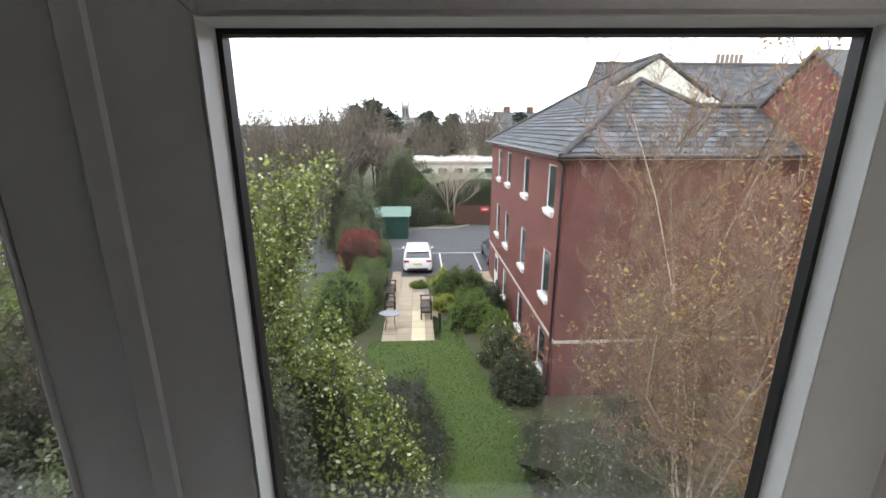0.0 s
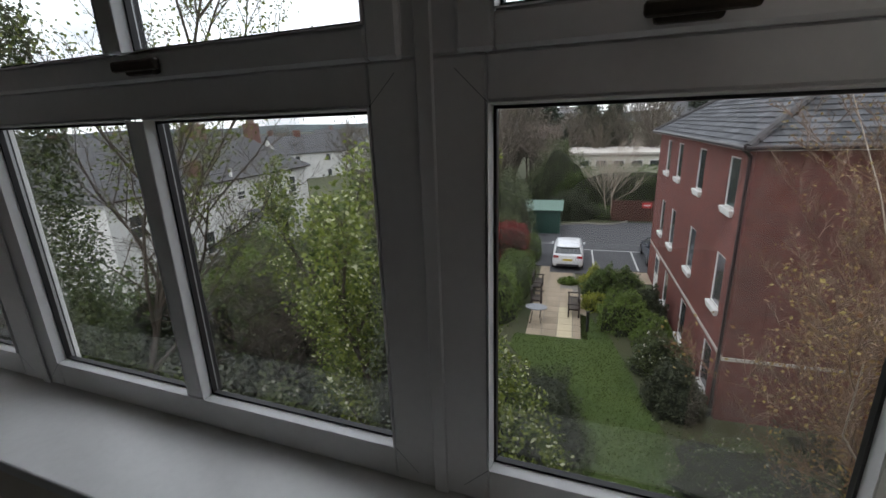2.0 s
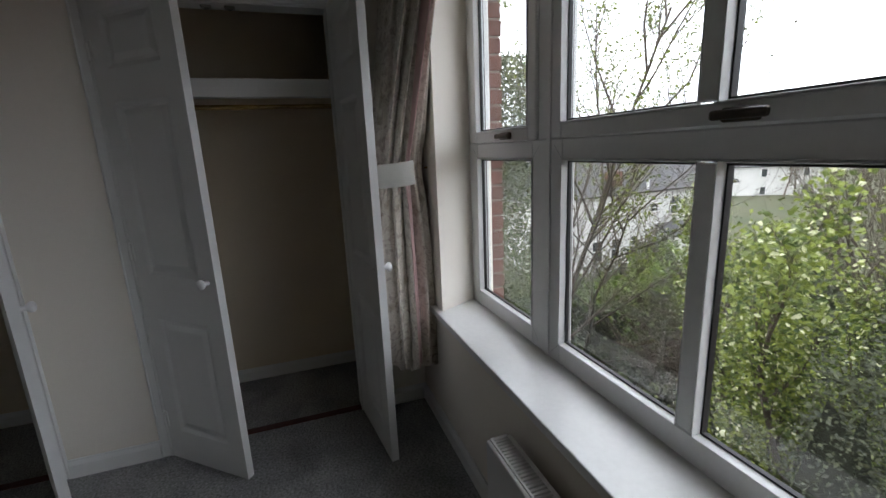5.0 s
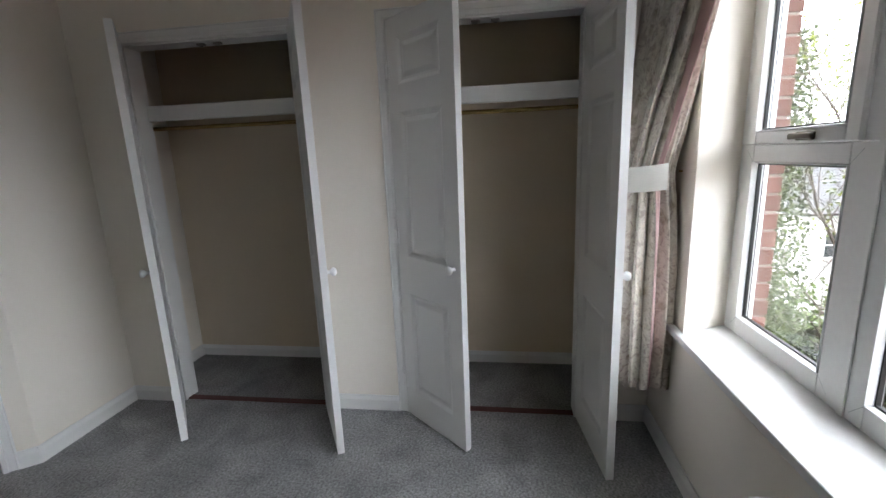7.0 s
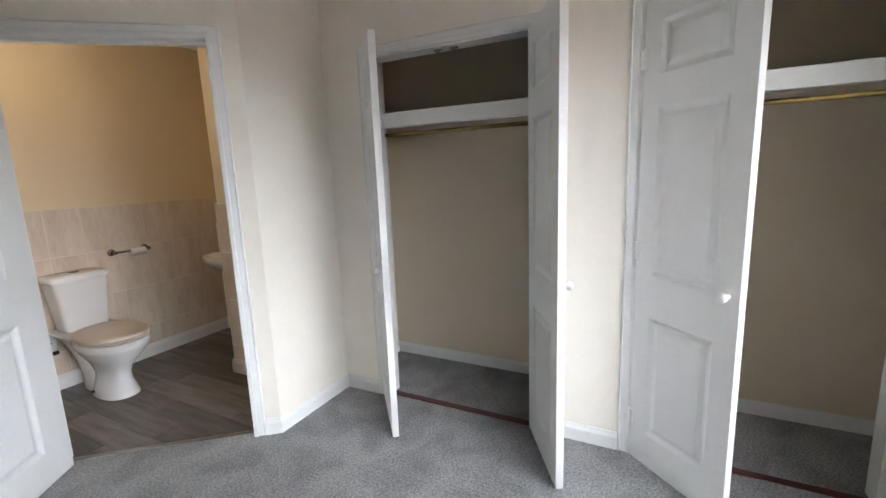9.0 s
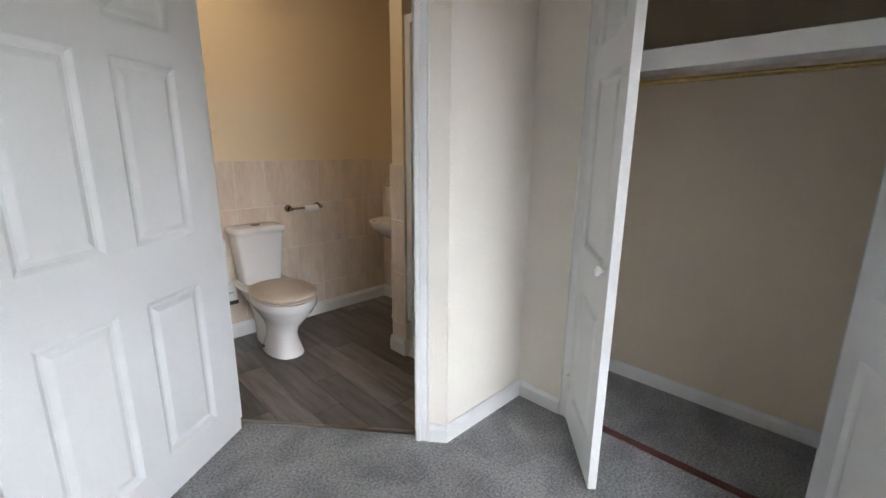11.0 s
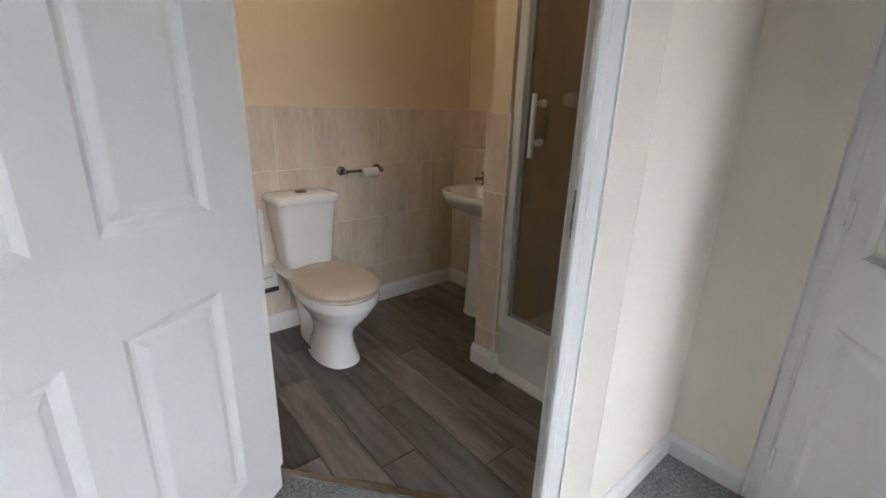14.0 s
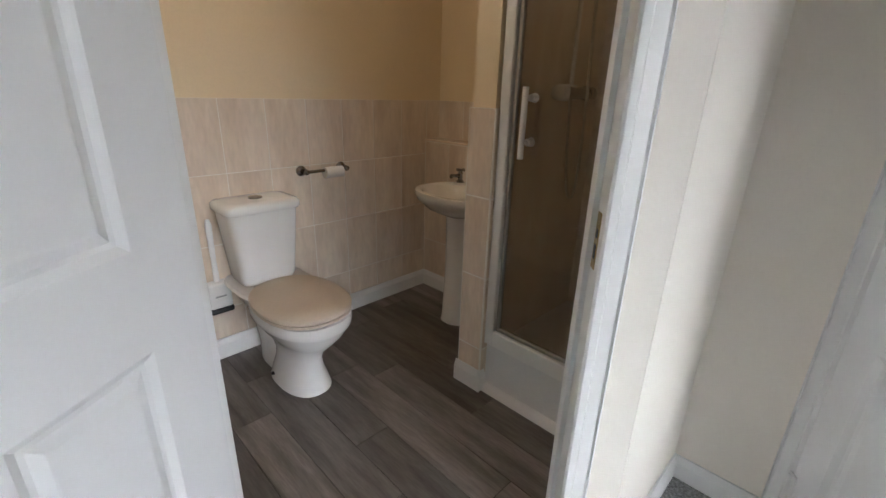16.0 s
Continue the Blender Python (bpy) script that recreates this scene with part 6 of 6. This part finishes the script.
PEAK = Vector((3.5, 3.5, ZR + K * 3.8))
RIDGE_U, RIDGE_Z, GV = 5.30, ZR + K * 5.60, 5.75
EZ = ZR + K * 2.3
roofs = [
    [up(-0.3, -0.3), PEAK, up(PEAK.x, GV), up(-0.3, GV)],
    [up(-0.3, GV), Vector((RIDGE_U, GV, RIDGE_Z)), Vector((RIDGE_U, LEN - 4.9, RIDGE_Z)), up(-0.3, LEN + 0.3)],
    [Vector((DEEP + 4, -0.3, ZR)), Vector((DEEP + 4, 2.0, EZ)), Vector((4.8, 2.0, EZ)), PEAK, up(-0.3, -0.3)],
]
slate_deck = bmesh.new()
for r in roofs:
    slate_deck.faces.new([slate_deck.verts.new(p + Vector((0, 0, -0.02))) for p in r])
slate_deck.faces.new([slate_deck.verts.new(p) for p in (Vector((RIDGE_U, GV, RIDGE_Z)), Vector((DEEP + 1.6, GV, ZR)), Vector((DEEP + 1.6, LEN, ZR)), Vector((RIDGE_U, LEN - 4.9, RIDGE_Z)))])
slate_deck.faces.new([slate_deck.verts.new(p) for p in (PEAK, Vector((4.8, 2.0, EZ)), Vector((DEEP + 4, 2.0, EZ)), Vector((DEEP + 4, 6, ZR)), Vector((6, 6, ZR)))])
roof = part("roof", slate_deck, SLATE_FAR, blk, "grey slate roof with dark ridge tiles")


def slates(poly, course, width, rows_keep):
    """Rectangles of slate laid in courses on a roof plane; yields matrices."""
    n = (poly[1] - poly[0]).cross(poly[-1] - poly[0]).normalized()
    if n.z < 0:
        n = -n
    along = Vector((-n.y, n.x, 0)).normalized()
    upv = n.cross(along).normalized()
    if upv.z < 0:
        upv = -upv
    o = poly[0]
    flatp = [((p - o).dot(along), (p - o).dot(upv)) for p in poly]

    def inside(x, y):
        hit = False
        for (x0, y0), (x1, y1) in zip(flatp, flatp[1:] + flatp[:1]):
            if (y0 > y) != (y1 > y) and x < (x1 - x0) * (y - y0) / (y1 - y0) + x0:
                hit = not hit
        return hit

    xs, ys = [p[0] for p in flatp], [p[1] for p in flatp]
    rot = Matrix((along, upv, n)).transposed().to_4x4()
    out = []
    j = 0
    y = min(ys) + course * 0.5
    while y < max(ys):
        x = min(xs) + (0.5 if j % 2 else 0) * width
        while x < max(xs):
            if inside(x, y):
                c = o + along * x + upv * y + n * 0.012
                out.append(Matrix.Translation(c) @ rot @ pose(0, 0, 0, random.uniform(-7.5, -4.5), random.uniform(-0.6, 0.6), random.uniform(-0.8, 0.8)))
            x += width
        y += course
        j += 1
    return out


def lay(mats, size, parent, material, keep, label):
    """The first slates as pieces of their own, the rest joined."""
    me = finish("slate", boxed(-size[0] / 2, -size[1] / 2, -0.004, size[0] / 2, size[1] / 2, 0.004), material)
    for m in mats[:keep]:
        piece("slate", me, parent, m)
    vs, fs = [], []
    base = [Vector((x * size[0] / 2, y * size[1] / 2, z * 0.004)) for z in (-1, 1) for x, y in ((-1, -1), (1, -1), (1, 1), (-1, 1))]
    quads = ((4, 5, 6, 7), (0, 1, 5, 4), (1, 2, 6, 5), (2, 3, 7, 6), (3, 0, 4, 7))
    for m in mats[keep:]:
        k = len(vs)
        vs += [tuple(m @ p) for p in base]
        fs += [tuple(k + i for i in q) for q in quads]
    if vs:
        ob = new("slates", raw("slates", vs, fs, material))
        ob.parent = parent
        tagged(ob, label, kind="stuff")


near = []
for r in roofs:
    near += slates(r, 0.26, 0.34, 0)
near.sort(key=lambda m: (m.translation - Vector((2.5, 0.0, 1.0))).length)
lay(near, (0.332, 0.36), roof, SLATE, 300, "overlapping grey slates in courses")
rt = bmesh.new()
for a, c in ((up(-0.3, -0.3), PEAK), (PEAK, Vector((4.8, 2.0, EZ))), (Vector((4.8, 2.0, EZ)), Vector((DEEP + 4, 2.0, EZ))), (Vector((RIDGE_U, GV, RIDGE_Z)), Vector((RIDGE_U, LEN - 4.9, RIDGE_Z))), (Vector((RIDGE_U, LEN - 4.9, RIDGE_Z)), up(-0.3, LEN + 0.3)), (Vector((RIDGE_U, GV, RIDGE_Z)), Vector((7.6, GV, RIDGE_Z - 1.5))), (Vector((RIDGE_U, GV, RIDGE_Z)), up(PEAK.x, GV))):
    n = max(2, int((c - a).length / 0.33))
    for k in range(n):
        p, q = a.lerp(c, k / n), a.lerp(c, (k + 0.97) / n)
        rod(rt, p + Vector((0, 0, 0.02)), q + Vector((0, 0, 0.03)), 0.11, 0.10, sides=8)
part("ridge_tiles", rt, RIDGE, roof, "dark ridge and hip tiles")
gb = bmesh.new()
gb.faces.new([gb.verts.new(p) for p in (up(PEAK.x - 1.2, GV - 0.02), Vector((RIDGE_U, GV - 0.02, RIDGE_Z - 0.03)), Vector((DEEP + 0.5, GV - 0.02, ZR + 0.5)), Vector((3, GV - 0.02, ZR + 0.5)))])
gbx = bmesh.ops.extrude_face_region(gb, geom=list(gb.faces))
bmesh.ops.translate(gb, vec=(0, 0.2, 0), verts=[e for e in gbx["geom"] if isinstance(e, bmesh.types.BMVert)])
part("gable", gb, CREAMRENDER, blk, "pale rendered gable above the lower roof")

# the wing behind, with its long ridge, chimney pots and the red gable
wing = thing("rear_wing", "rear brick wing with a long slate ridge and chimney pots", "building", LOC)
part("wall", boxed(6.5, 10.0, G, 24, 18.0, 1.0), BRICK_S_SHADE, wing)
wr = bmesh.new()
a0, a1, c0, c1 = Vector((6.0, 9.7, 1.0)), Vector((24, 9.7, 1.0)), Vector((6.0, 14, 4.7)), Vector((24, 14, 4.7))
d0, d1 = Vector((6.0, 18.3, 1.0)), Vector((24, 18.3, 1.0))
for q in ((a0, a1, c1, c0), (c0, c1, d1, d0), (a0, c0, d0), (a1, d1, c1)):
    wr.faces.new([wr.verts.new(p) for p in q])
wroof = part("roof", wr, SLATE_FAR, wing, "long grey slate roof")
lay(slates([a0, a1, c1, c0], 0.24, 0.32, 0), (0.31, 0.33), wroof, SLATE, 0, "grey slates in courses")
part("rooflight", boxed(11.0, 10.9, 1.98, 12.2, 11.5, 2.25), WHITE_OUT, wroof, "white roof light")
part("ridge_tiles", rod(bmesh.new(), c0, c1, 0.11, sides=8), RIDGE, wroof, "dark ridge tiles")
ch = part("chimney", boxed(13.4, 14.4, 3.2, 15.2, 15.0, 4.85), CHIMNEY, wing, "brick chimney stack")
for k in range(6):
    part("chimney_pot", lathe([(0.12, 0), (0.10, 0.05), (0.09, 0.45), (0.11, 0.5)], 12), POT, ch, "clay chimney pot", at=pose(13.6 + 0.28 * k, 14.7, 4.85))
ae = rod(bmesh.new(), (15.5, 14, 4.6), (15.5, 14, 6.2), 0.02, sides=6)
rod(ae, (15.3, 14, 6.1), (15.8, 14, 6.1), 0.012, sides=6)
part("aerial", ae, IRON, wing, "thin roof aerial")
gw = thing("gabled_wing", "red brick gabled wing beside the birch", "building", LOC)
pts = [(-3.4, G), (2.7, G), (2.7, 1.1), (0.17, 3.14), (-3.4, 0.25)]
part("wall", loft([[Vector((u, v, z)) for v, z in pts] for u in (6.78, 14.0)]), BRICK_W, gw, "red brick gable wall")
b = bmesh.new()
for v0, z0, v1, z1 in ((-3.7, 0.04, 0.17, 3.17), (0.17, 3.17, 2.7, 1.12)):
    join(b, loft([[Vector((u, v0, z0)), Vector((u, v1, z1)), Vector((u, v1, z1 + 0.11)), Vector((u, v0, z0 + 0.11))] for u in (6.66, 14.0)]))
part("roof", b, SLATE_FAR, gw, "slate roof with a plain verge")

# ---- bin store, fence, sign ----
bs = thing("bin_store", "green sheet-metal bin store with a pale sloping roof", "shed", LOC @ pose(-7.9, 20.8, G))
part("body", prism([(0, 0), (2.9, 0), (2.9, 2.3), (0, 2.3)], 0, 1.75), GREENSHED, bs)
part("roof", loft([[Vector((x, -0.2, 1.76)), Vector((x, 2.5, 2.05)), Vector((x, 2.5, 2.12)), Vector((x, -0.2, 1.83))] for x in (-0.2, 3.1)]), SHEDROOF, bs, "pale green roof sheet")
for k in range(9):
    part("rib", boxed(0.15 + 0.32 * k, -0.02, 0.05, 0.20 + 0.32 * k, 0.0, 1.72), GREENSHED, bs)
fn = thing("fence", "red-brown close-boarded fence at the car park", "fence", LOC @ pose(-1.0, 25.75, G))
board = finish("board", boxed(0, 0, 0.05, 0.14, 0.025, 1.75, bevel=0.004), FENCE)
for k in range(54):
    piece("board", board, fn, pose(0.148 * k, 0.012 * (k % 2), 0))
for k in range(5):
    part("post", boxed(1.9 * k, 0.03, 0, 1.9 * k + 0.1, 0.13, 1.85), FENCE, fn)
part("rail", boxed(0, 0.035, 0.4, 8, 0.075, 0.5), FENCE, fn)
sg = thing("parking_sign", "small red and white sign on the fence", "sign", LOC @ pose(1.3, 25.70, G + 1.15))
part("board", boxed(0, 0, 0, 0.75, 0.02, 0.45, bevel=0.01), SIGNRED, sg)
part("print", boxed(0.12, -0.004, 0.17, 0.63, 0.001, 0.28), WHITE_OUT, sg, "pale unreadable print")

# ---- the white flat-roofed building and the far houses ----
wh = thing("flat_roofed_building", "long low white flat-roofed building behind the hedge", "building", LOC @ pose(-4.5, 33.0, G))
part("wall", boxed(0, 0, 0, 14, 8, 4.9), CREAMRENDER, wh)
part("roof", boxed(-0.3, -0.3, 4.9, 14.3, 8.3, 5.1), STONE, wh, "white roof edge")
for k in range(8):
    f = part("window", ring_frame(0, 1.1, 3.7, 4.4, 0.08, 1.02, 3.78, 4.32, -0.05, 0.05), WHITE_OUT, wh, "low strip window", at=pose(0.7 + 1.6 * k, 0, 0))
    part("pane", boxed(0.07, -0.01, 3.77, 1.03, 0.02, 4.33), FARGLASS, f, "dark glass")


def house(name, label, m, length, depth, eave, ridge, wallmat, floors, cols, stacks=(0.25, 0.75), roofmat=SLATE_FAR, hip=0.0, cover=False, lift=0.0):
    """A plain house: local x along its front, local y to the rear, front at y = 0."""
    t = thing(name, label, "house", m)
    part("wall", boxed(0, 0, 0, length, depth, eave), wallmat, t)
    if not hip:
        part("gable", loft([[Vector((x, 0, eave)), Vector((x, depth, eave)), Vector((x, depth / 2, ridge))] for x in (0.0, length)]), wallmat, t)
    o = 0.3
    rz = eave - o * (ridge - eave) / (depth / 2)
    A, B = Vector((-o, -o, rz)), Vector((length + o, -o, rz))
    C, D = Vector((length + o - hip, depth / 2, ridge)), Vector((-o + hip, depth / 2, ridge))
    E, F = Vector((length + o, depth + o, rz)), Vector((-o, depth + o, rz))
    rb = bmesh.new()
    for q in ((A, B, C, D), (D, C, E, F)) + (((A, D, F), (B, E, C)) if hip else ()):
        lo = [rb.verts.new(p) for p in q]
        hi = [rb.verts.new(p + Vector((0, 0, 0.12))) for p in q]
        rb.faces.new(hi)
        rb.faces.new(lo[::-1])
        for i in range(len(q)):
            rb.faces.new((lo[i], lo[(i + 1) % len(q)], hi[(i + 1) % len(q)], hi[i]))
    rf = part("roof", rb, roofmat, t, "weathered slate roof")
    if cover:
        up12 = Vector((0, 0, 0.12))
        lay(slates([A + up12, B + up12, C + up12, D + up12], 0.26, 0.34, 0), (0.33, 0.35), rf, SLATE_FAR, 0, "weathered slates in courses")
    for s in stacks:
        c = part("chimney", boxed(length * s - 0.5, depth / 2 - 0.4, ridge - 0.8, length * s + 0.5, depth / 2 + 0.4, ridge + 1.0), CHIMNEY, rf, "brick chimney stack with pots")
    for fl in range(floors):
        for k in range(cols):
            x = length * (k + 0.5) / cols
            z = 0.9 + 2.6 * fl + lift
            f = part("window", ring_frame(-0.45, 0.45, z, z + 1.25, -0.38, 0.38, z + 0.07, z + 1.18, -0.05, 0.06), WHITE_OUT, t, "white sash window", at=pose(x, 0, 0))
            part("pane", boxed(-0.39, -0.012, z + 0.06, 0.39, 0.03, z + 1.19), FARGLASS, f, "dark window glass")
            part("sill", boxed(-0.5, -0.12, z - 0.08, 0.5, 0.0, z), STONE, f, "stone sill")
    return t


# the white house in the next garden
wht = house("white_house", "white rendered house with a weathered slate roof and brick chimneys", pose(-21.35, 13.3, G, 0, 0, 95.5), 17.0, 8.0, 5.5, 7.85, RENDERED, 0, 0, (0.61, 0.95), hip=2.6, cover=True)
for x, z, w, h in ((11.0, 3.62, 0.85, 1.3), (9.05, 3.95, 0.85, 0.62), (1.4, 3.3, 0.9, 1.25), (4.3, 1.2, 0.95, 1.4), (5.8, 1.2, 0.8, 1.4), (14.9, 3.5, 0.85, 1.3), (7.4, 1.9, 0.7, 0.7), (14.2, 1.1, 0.8, 1.3)):
    f = part("window", ring_frame(-w / 2, w / 2, z, z + h, -w / 2 + 0.07, w / 2 - 0.07, z + 0.07, z + h - 0.07, -0.05, 0.06), WHITE_OUT, wht, "white sash window", at=pose(x, 0, 0))
    part("pane", boxed(-w / 2 + 0.06, -0.012, z + 0.06, w / 2 - 0.06, 0.03, z + h - 0.06), FARGLASS, f, "dark window glass")
    part("meeting_rail", boxed(-w / 2 + 0.06, -0.045, z + h * 0.5 - 0.025, w / 2 - 0.06, -0.013, z + h * 0.5 + 0.025), WHITE_OUT, f)
    part("sill", boxed(-w / 2 - 0.06, -0.14, z - 0.09, w / 2 + 0.06, -0.051, z), STONE, f, "stone sill")
part("downpipe", rod(bmesh.new(), (8.3, -0.10, 1.6), (8.3, -0.10, 6.1), 0.085, sides=10), WHITE_OUT, wht, "white soil pipe")
part("downpipe", rod(bmesh.new(), (7.7, -0.08, 0.0), (7.7, -0.08, 5.4), 0.05, sides=10), STONE, wht, "slim rainwater pipe")
wg = rod(bmesh.new(), (0, -0.34, 5.40), (17.0, -0.34, 5.40), 0.06, sides=8)
part("gutter", wg, PIPE, wht, "dark gutter along the eaves")
part("roof_stack", boxed(5.6, 0.3, 5.5, 6.5, 0.9, 6.75), CHIMNEY, wht, "low brick chimney at the eaves")
part("lean_to", loft([[Vector((x, -0.06, 3.15)), Vector((x, -1.5, 2.55)), Vector((x, -1.5, 2.45)), Vector((x, -0.06, 3.05))] for x in (9.2, 12.4)]), SLATE_FAR, wht, "small lean-to roof")
part("lean_to_wall", boxed(9.3, -1.4, 0.0, 12.3, -0.06, 2.5), RENDERED, wht, "white lean-to wall")
for k, fr in enumerate((0.61, 0.95)):
    for q in (-0.3, 0.0, 0.3):
        part("chimney_pot", lathe([(0.12, 0), (0.10, 0.05), (0.09, 0.38), (0.11, 0.42)], 12), POT, wht, "clay chimney pot", at=pose(17.0 * fr + q, 4.0, 8.85))

# rows of houses further off
for k in range(16):
    yaw = radians(8 + 4.6 * k + rng.uniform(-1, 1))
    dist = rng.uniform(75, 160)
    x, y = -dist * math.sin(yaw), dist * math.cos(yaw)
    house("distant_house", "distant pale house with a grey roof among trees", pose(x, y, G + rng.uniform(-1.0, 1.0), 0, 0, math.degrees(yaw) + rng.uniform(-25, 25)), rng.uniform(9, 18), 8, 5.2, 7.8, RENDERED if k % 3 else CHIMNEY, 2, 3, (0.3,))
hs = house("far_villa", "tall white villa with grey chimneys behind the block", pose(9.5, 75, G, 0, 0, 10), 12, 10, 8.2, 10.8, RENDERED, 3, 4, (0.15, 0.5, 0.85))

# church tower on the skyline
cht = thing("church_tower", "grey stone church tower on the skyline", "church", pose(-28.6, 300, G - 2))
part("tower", boxed(-2.3, -2.3, 0, 2.3, 2.3, 24), TOWERSTONE, cht)
for x in (-2.0, 2.0):
    for y in (-2.0, 2.0):
        part("pinnacle", rod(bmesh.new(), (x, y, 24), (x, y, 27.6), 0.5, 0.12, sides=6), TOWERSTONE, cht)
for x in (-1.0, 1.0):
    part("belfry_opening", boxed(x - 0.45, -2.38, 17, x + 0.45, -2.28, 22), INNER, cht, "dark belfry opening")
part("nave", loft([[Vector((x, -4, 0)), Vector((x, 4, 0)), Vector((x, 4, 13)), Vector((x, 0, 16.5)), Vector((x, -4, 13))] for x in (-5.5, 9.0)]), TOWERSTONE, cht, "long church roof")

# ---- woods ----
def wood(name, label, area, count, height, leaf, leaf_n, leaf_size):
    """A belt of bare and budding trees that nobody could count."""
    fine, pts = [], []
    for k in range(count):
        x, y = area(k)
        h = height * rng.uniform(0.75, 1.2)
        bars, tips = grow((x, y, G - 0.3), h, 0.16, 3, (11, 8), 0.42, up=0.25, start=0.3)
        for lv in bars:
            fine += [(a, c, max(r0, 0.025), max(r1, 0.018)) for a, c, r0, r1 in lv]
        pts.append(tips[rng.integers(0, len(tips), leaf_n)] + rng.normal(size=(leaf_n, 3)) * 0.45)
    ob = new(name, raw(name, *tubes(pack(fine), 3), TWIG))
    tagged(ob, label, "trees", kind="stuff")
    mesh_part("buds", blades(np.vstack(pts), leaf_size), leaf, ob, "haze of buds and young leaves")


wood("bare_wood", "belt of bare and budding trees beyond the car park", lambda k: (rng.uniform(-24, 12), rng.uniform(50, 85)), 70, 8.2, LEAF_WOOD, 260, 0.22)
wood("garden_wood", "bare trees round the neighbouring gardens", lambda k: (-rng.uniform(7, 15), rng.uniform(27, 50)), 22, 7.6, LEAF_WOOD, 300, 0.15)
wood("side_wood", "bare trees behind the white house", lambda k: (-rng.uniform(36, 75), rng.uniform(30, 90)), 26, 6.6, LEAF_WOOD, 260, 0.22)
def pine(x, y, h):
    t = thing("pine_tree", "dark evergreen pine on the skyline", "tree", pose(x, y, G), "skyline pines")
    part("trunk", rod(bmesh.new(), (0, 0, 0), (0, 0, h * 0.92), 0.35, 0.08, sides=8), BARK, t)
    pts = []
    for k in range(26):
        zz = h * (0.35 + 0.65 * k / 26)
        rr = h * 0.30 * (1 - 0.72 * k / 26) * rng.uniform(0.6, 1.15)
        aa = rng.uniform(0, 2 * math.pi)
        c = np.array([rr * 0.6 * math.cos(aa), rr * 0.6 * math.sin(aa), zz])
        pts.append(c + rng.normal(size=(260, 3)) * np.array([rr * 0.42, rr * 0.42, h * 0.022]))
    mesh_part("crown", blades(np.vstack(pts), 0.5), LEAF_PINE, t, "layered dark needles")


for x, y, h in ((-9.6, 62, 11.6), (-7.4, 60, 10.0), (-12.5, 64, 11.0), (-3.2, 75, 10.6), (0.6, 80, 10.3), (12.5, 78, 10.5)):
    pine(x, y, h)
far = bmesh.new()
for k in range(60):
    a0, a1 = radians(-80 + 190 * k / 60), radians(-80 + 190 * (k + 1) / 60)
    h0, h1 = (10 + 9 * noise.noise(Vector((j * 0.23, 0, 3))) for j in (k, k + 1))
    r = 700
    q = [(-r * math.sin(a0), r * math.cos(a0), G - 5), (-r * math.sin(a1), r * math.cos(a1), G - 5), (-r * math.sin(a1), r * math.cos(a1), G + h1), (-r * math.sin(a0), r * math.cos(a0), G + h0)]
    far.faces.new([far.verts.new(p) for p in q])
solid("backdrop", far, DISTANT, "hills on the horizon with haze painted in as blue-grey", "hills", kind="structure")

# grass blades on the lawn
gp = []
while len(gp) < 16000:
    x, y = rng.uniform(-6.3, -0.6), rng.uniform(-9, 6.4)
    hit = False
    for (x0, y0), (x1, y1) in zip(LAWN_PTS, LAWN_PTS[1:] + LAWN_PTS[:1]):
        if (y0 > y) != (y1 > y) and x < (x1 - x0) * (y - y0) / (y1 - y0) + x0:
            hit = not hit
    if hit:
        gp.append((x, y, G))
LEAF_GRASS = leafy("grass_blades", (0.10, 0.14, 0.022), (0.06, 0.09, 0.016), 0.35)
gr = new("grass", raw("grass", *blades(np.array(gp), 0.045, droop=-1.2), LEAF_GRASS))
gr.matrix_basis = LOC
tagged(gr, "short mown grass on the lawn", "grass", kind="stuff")
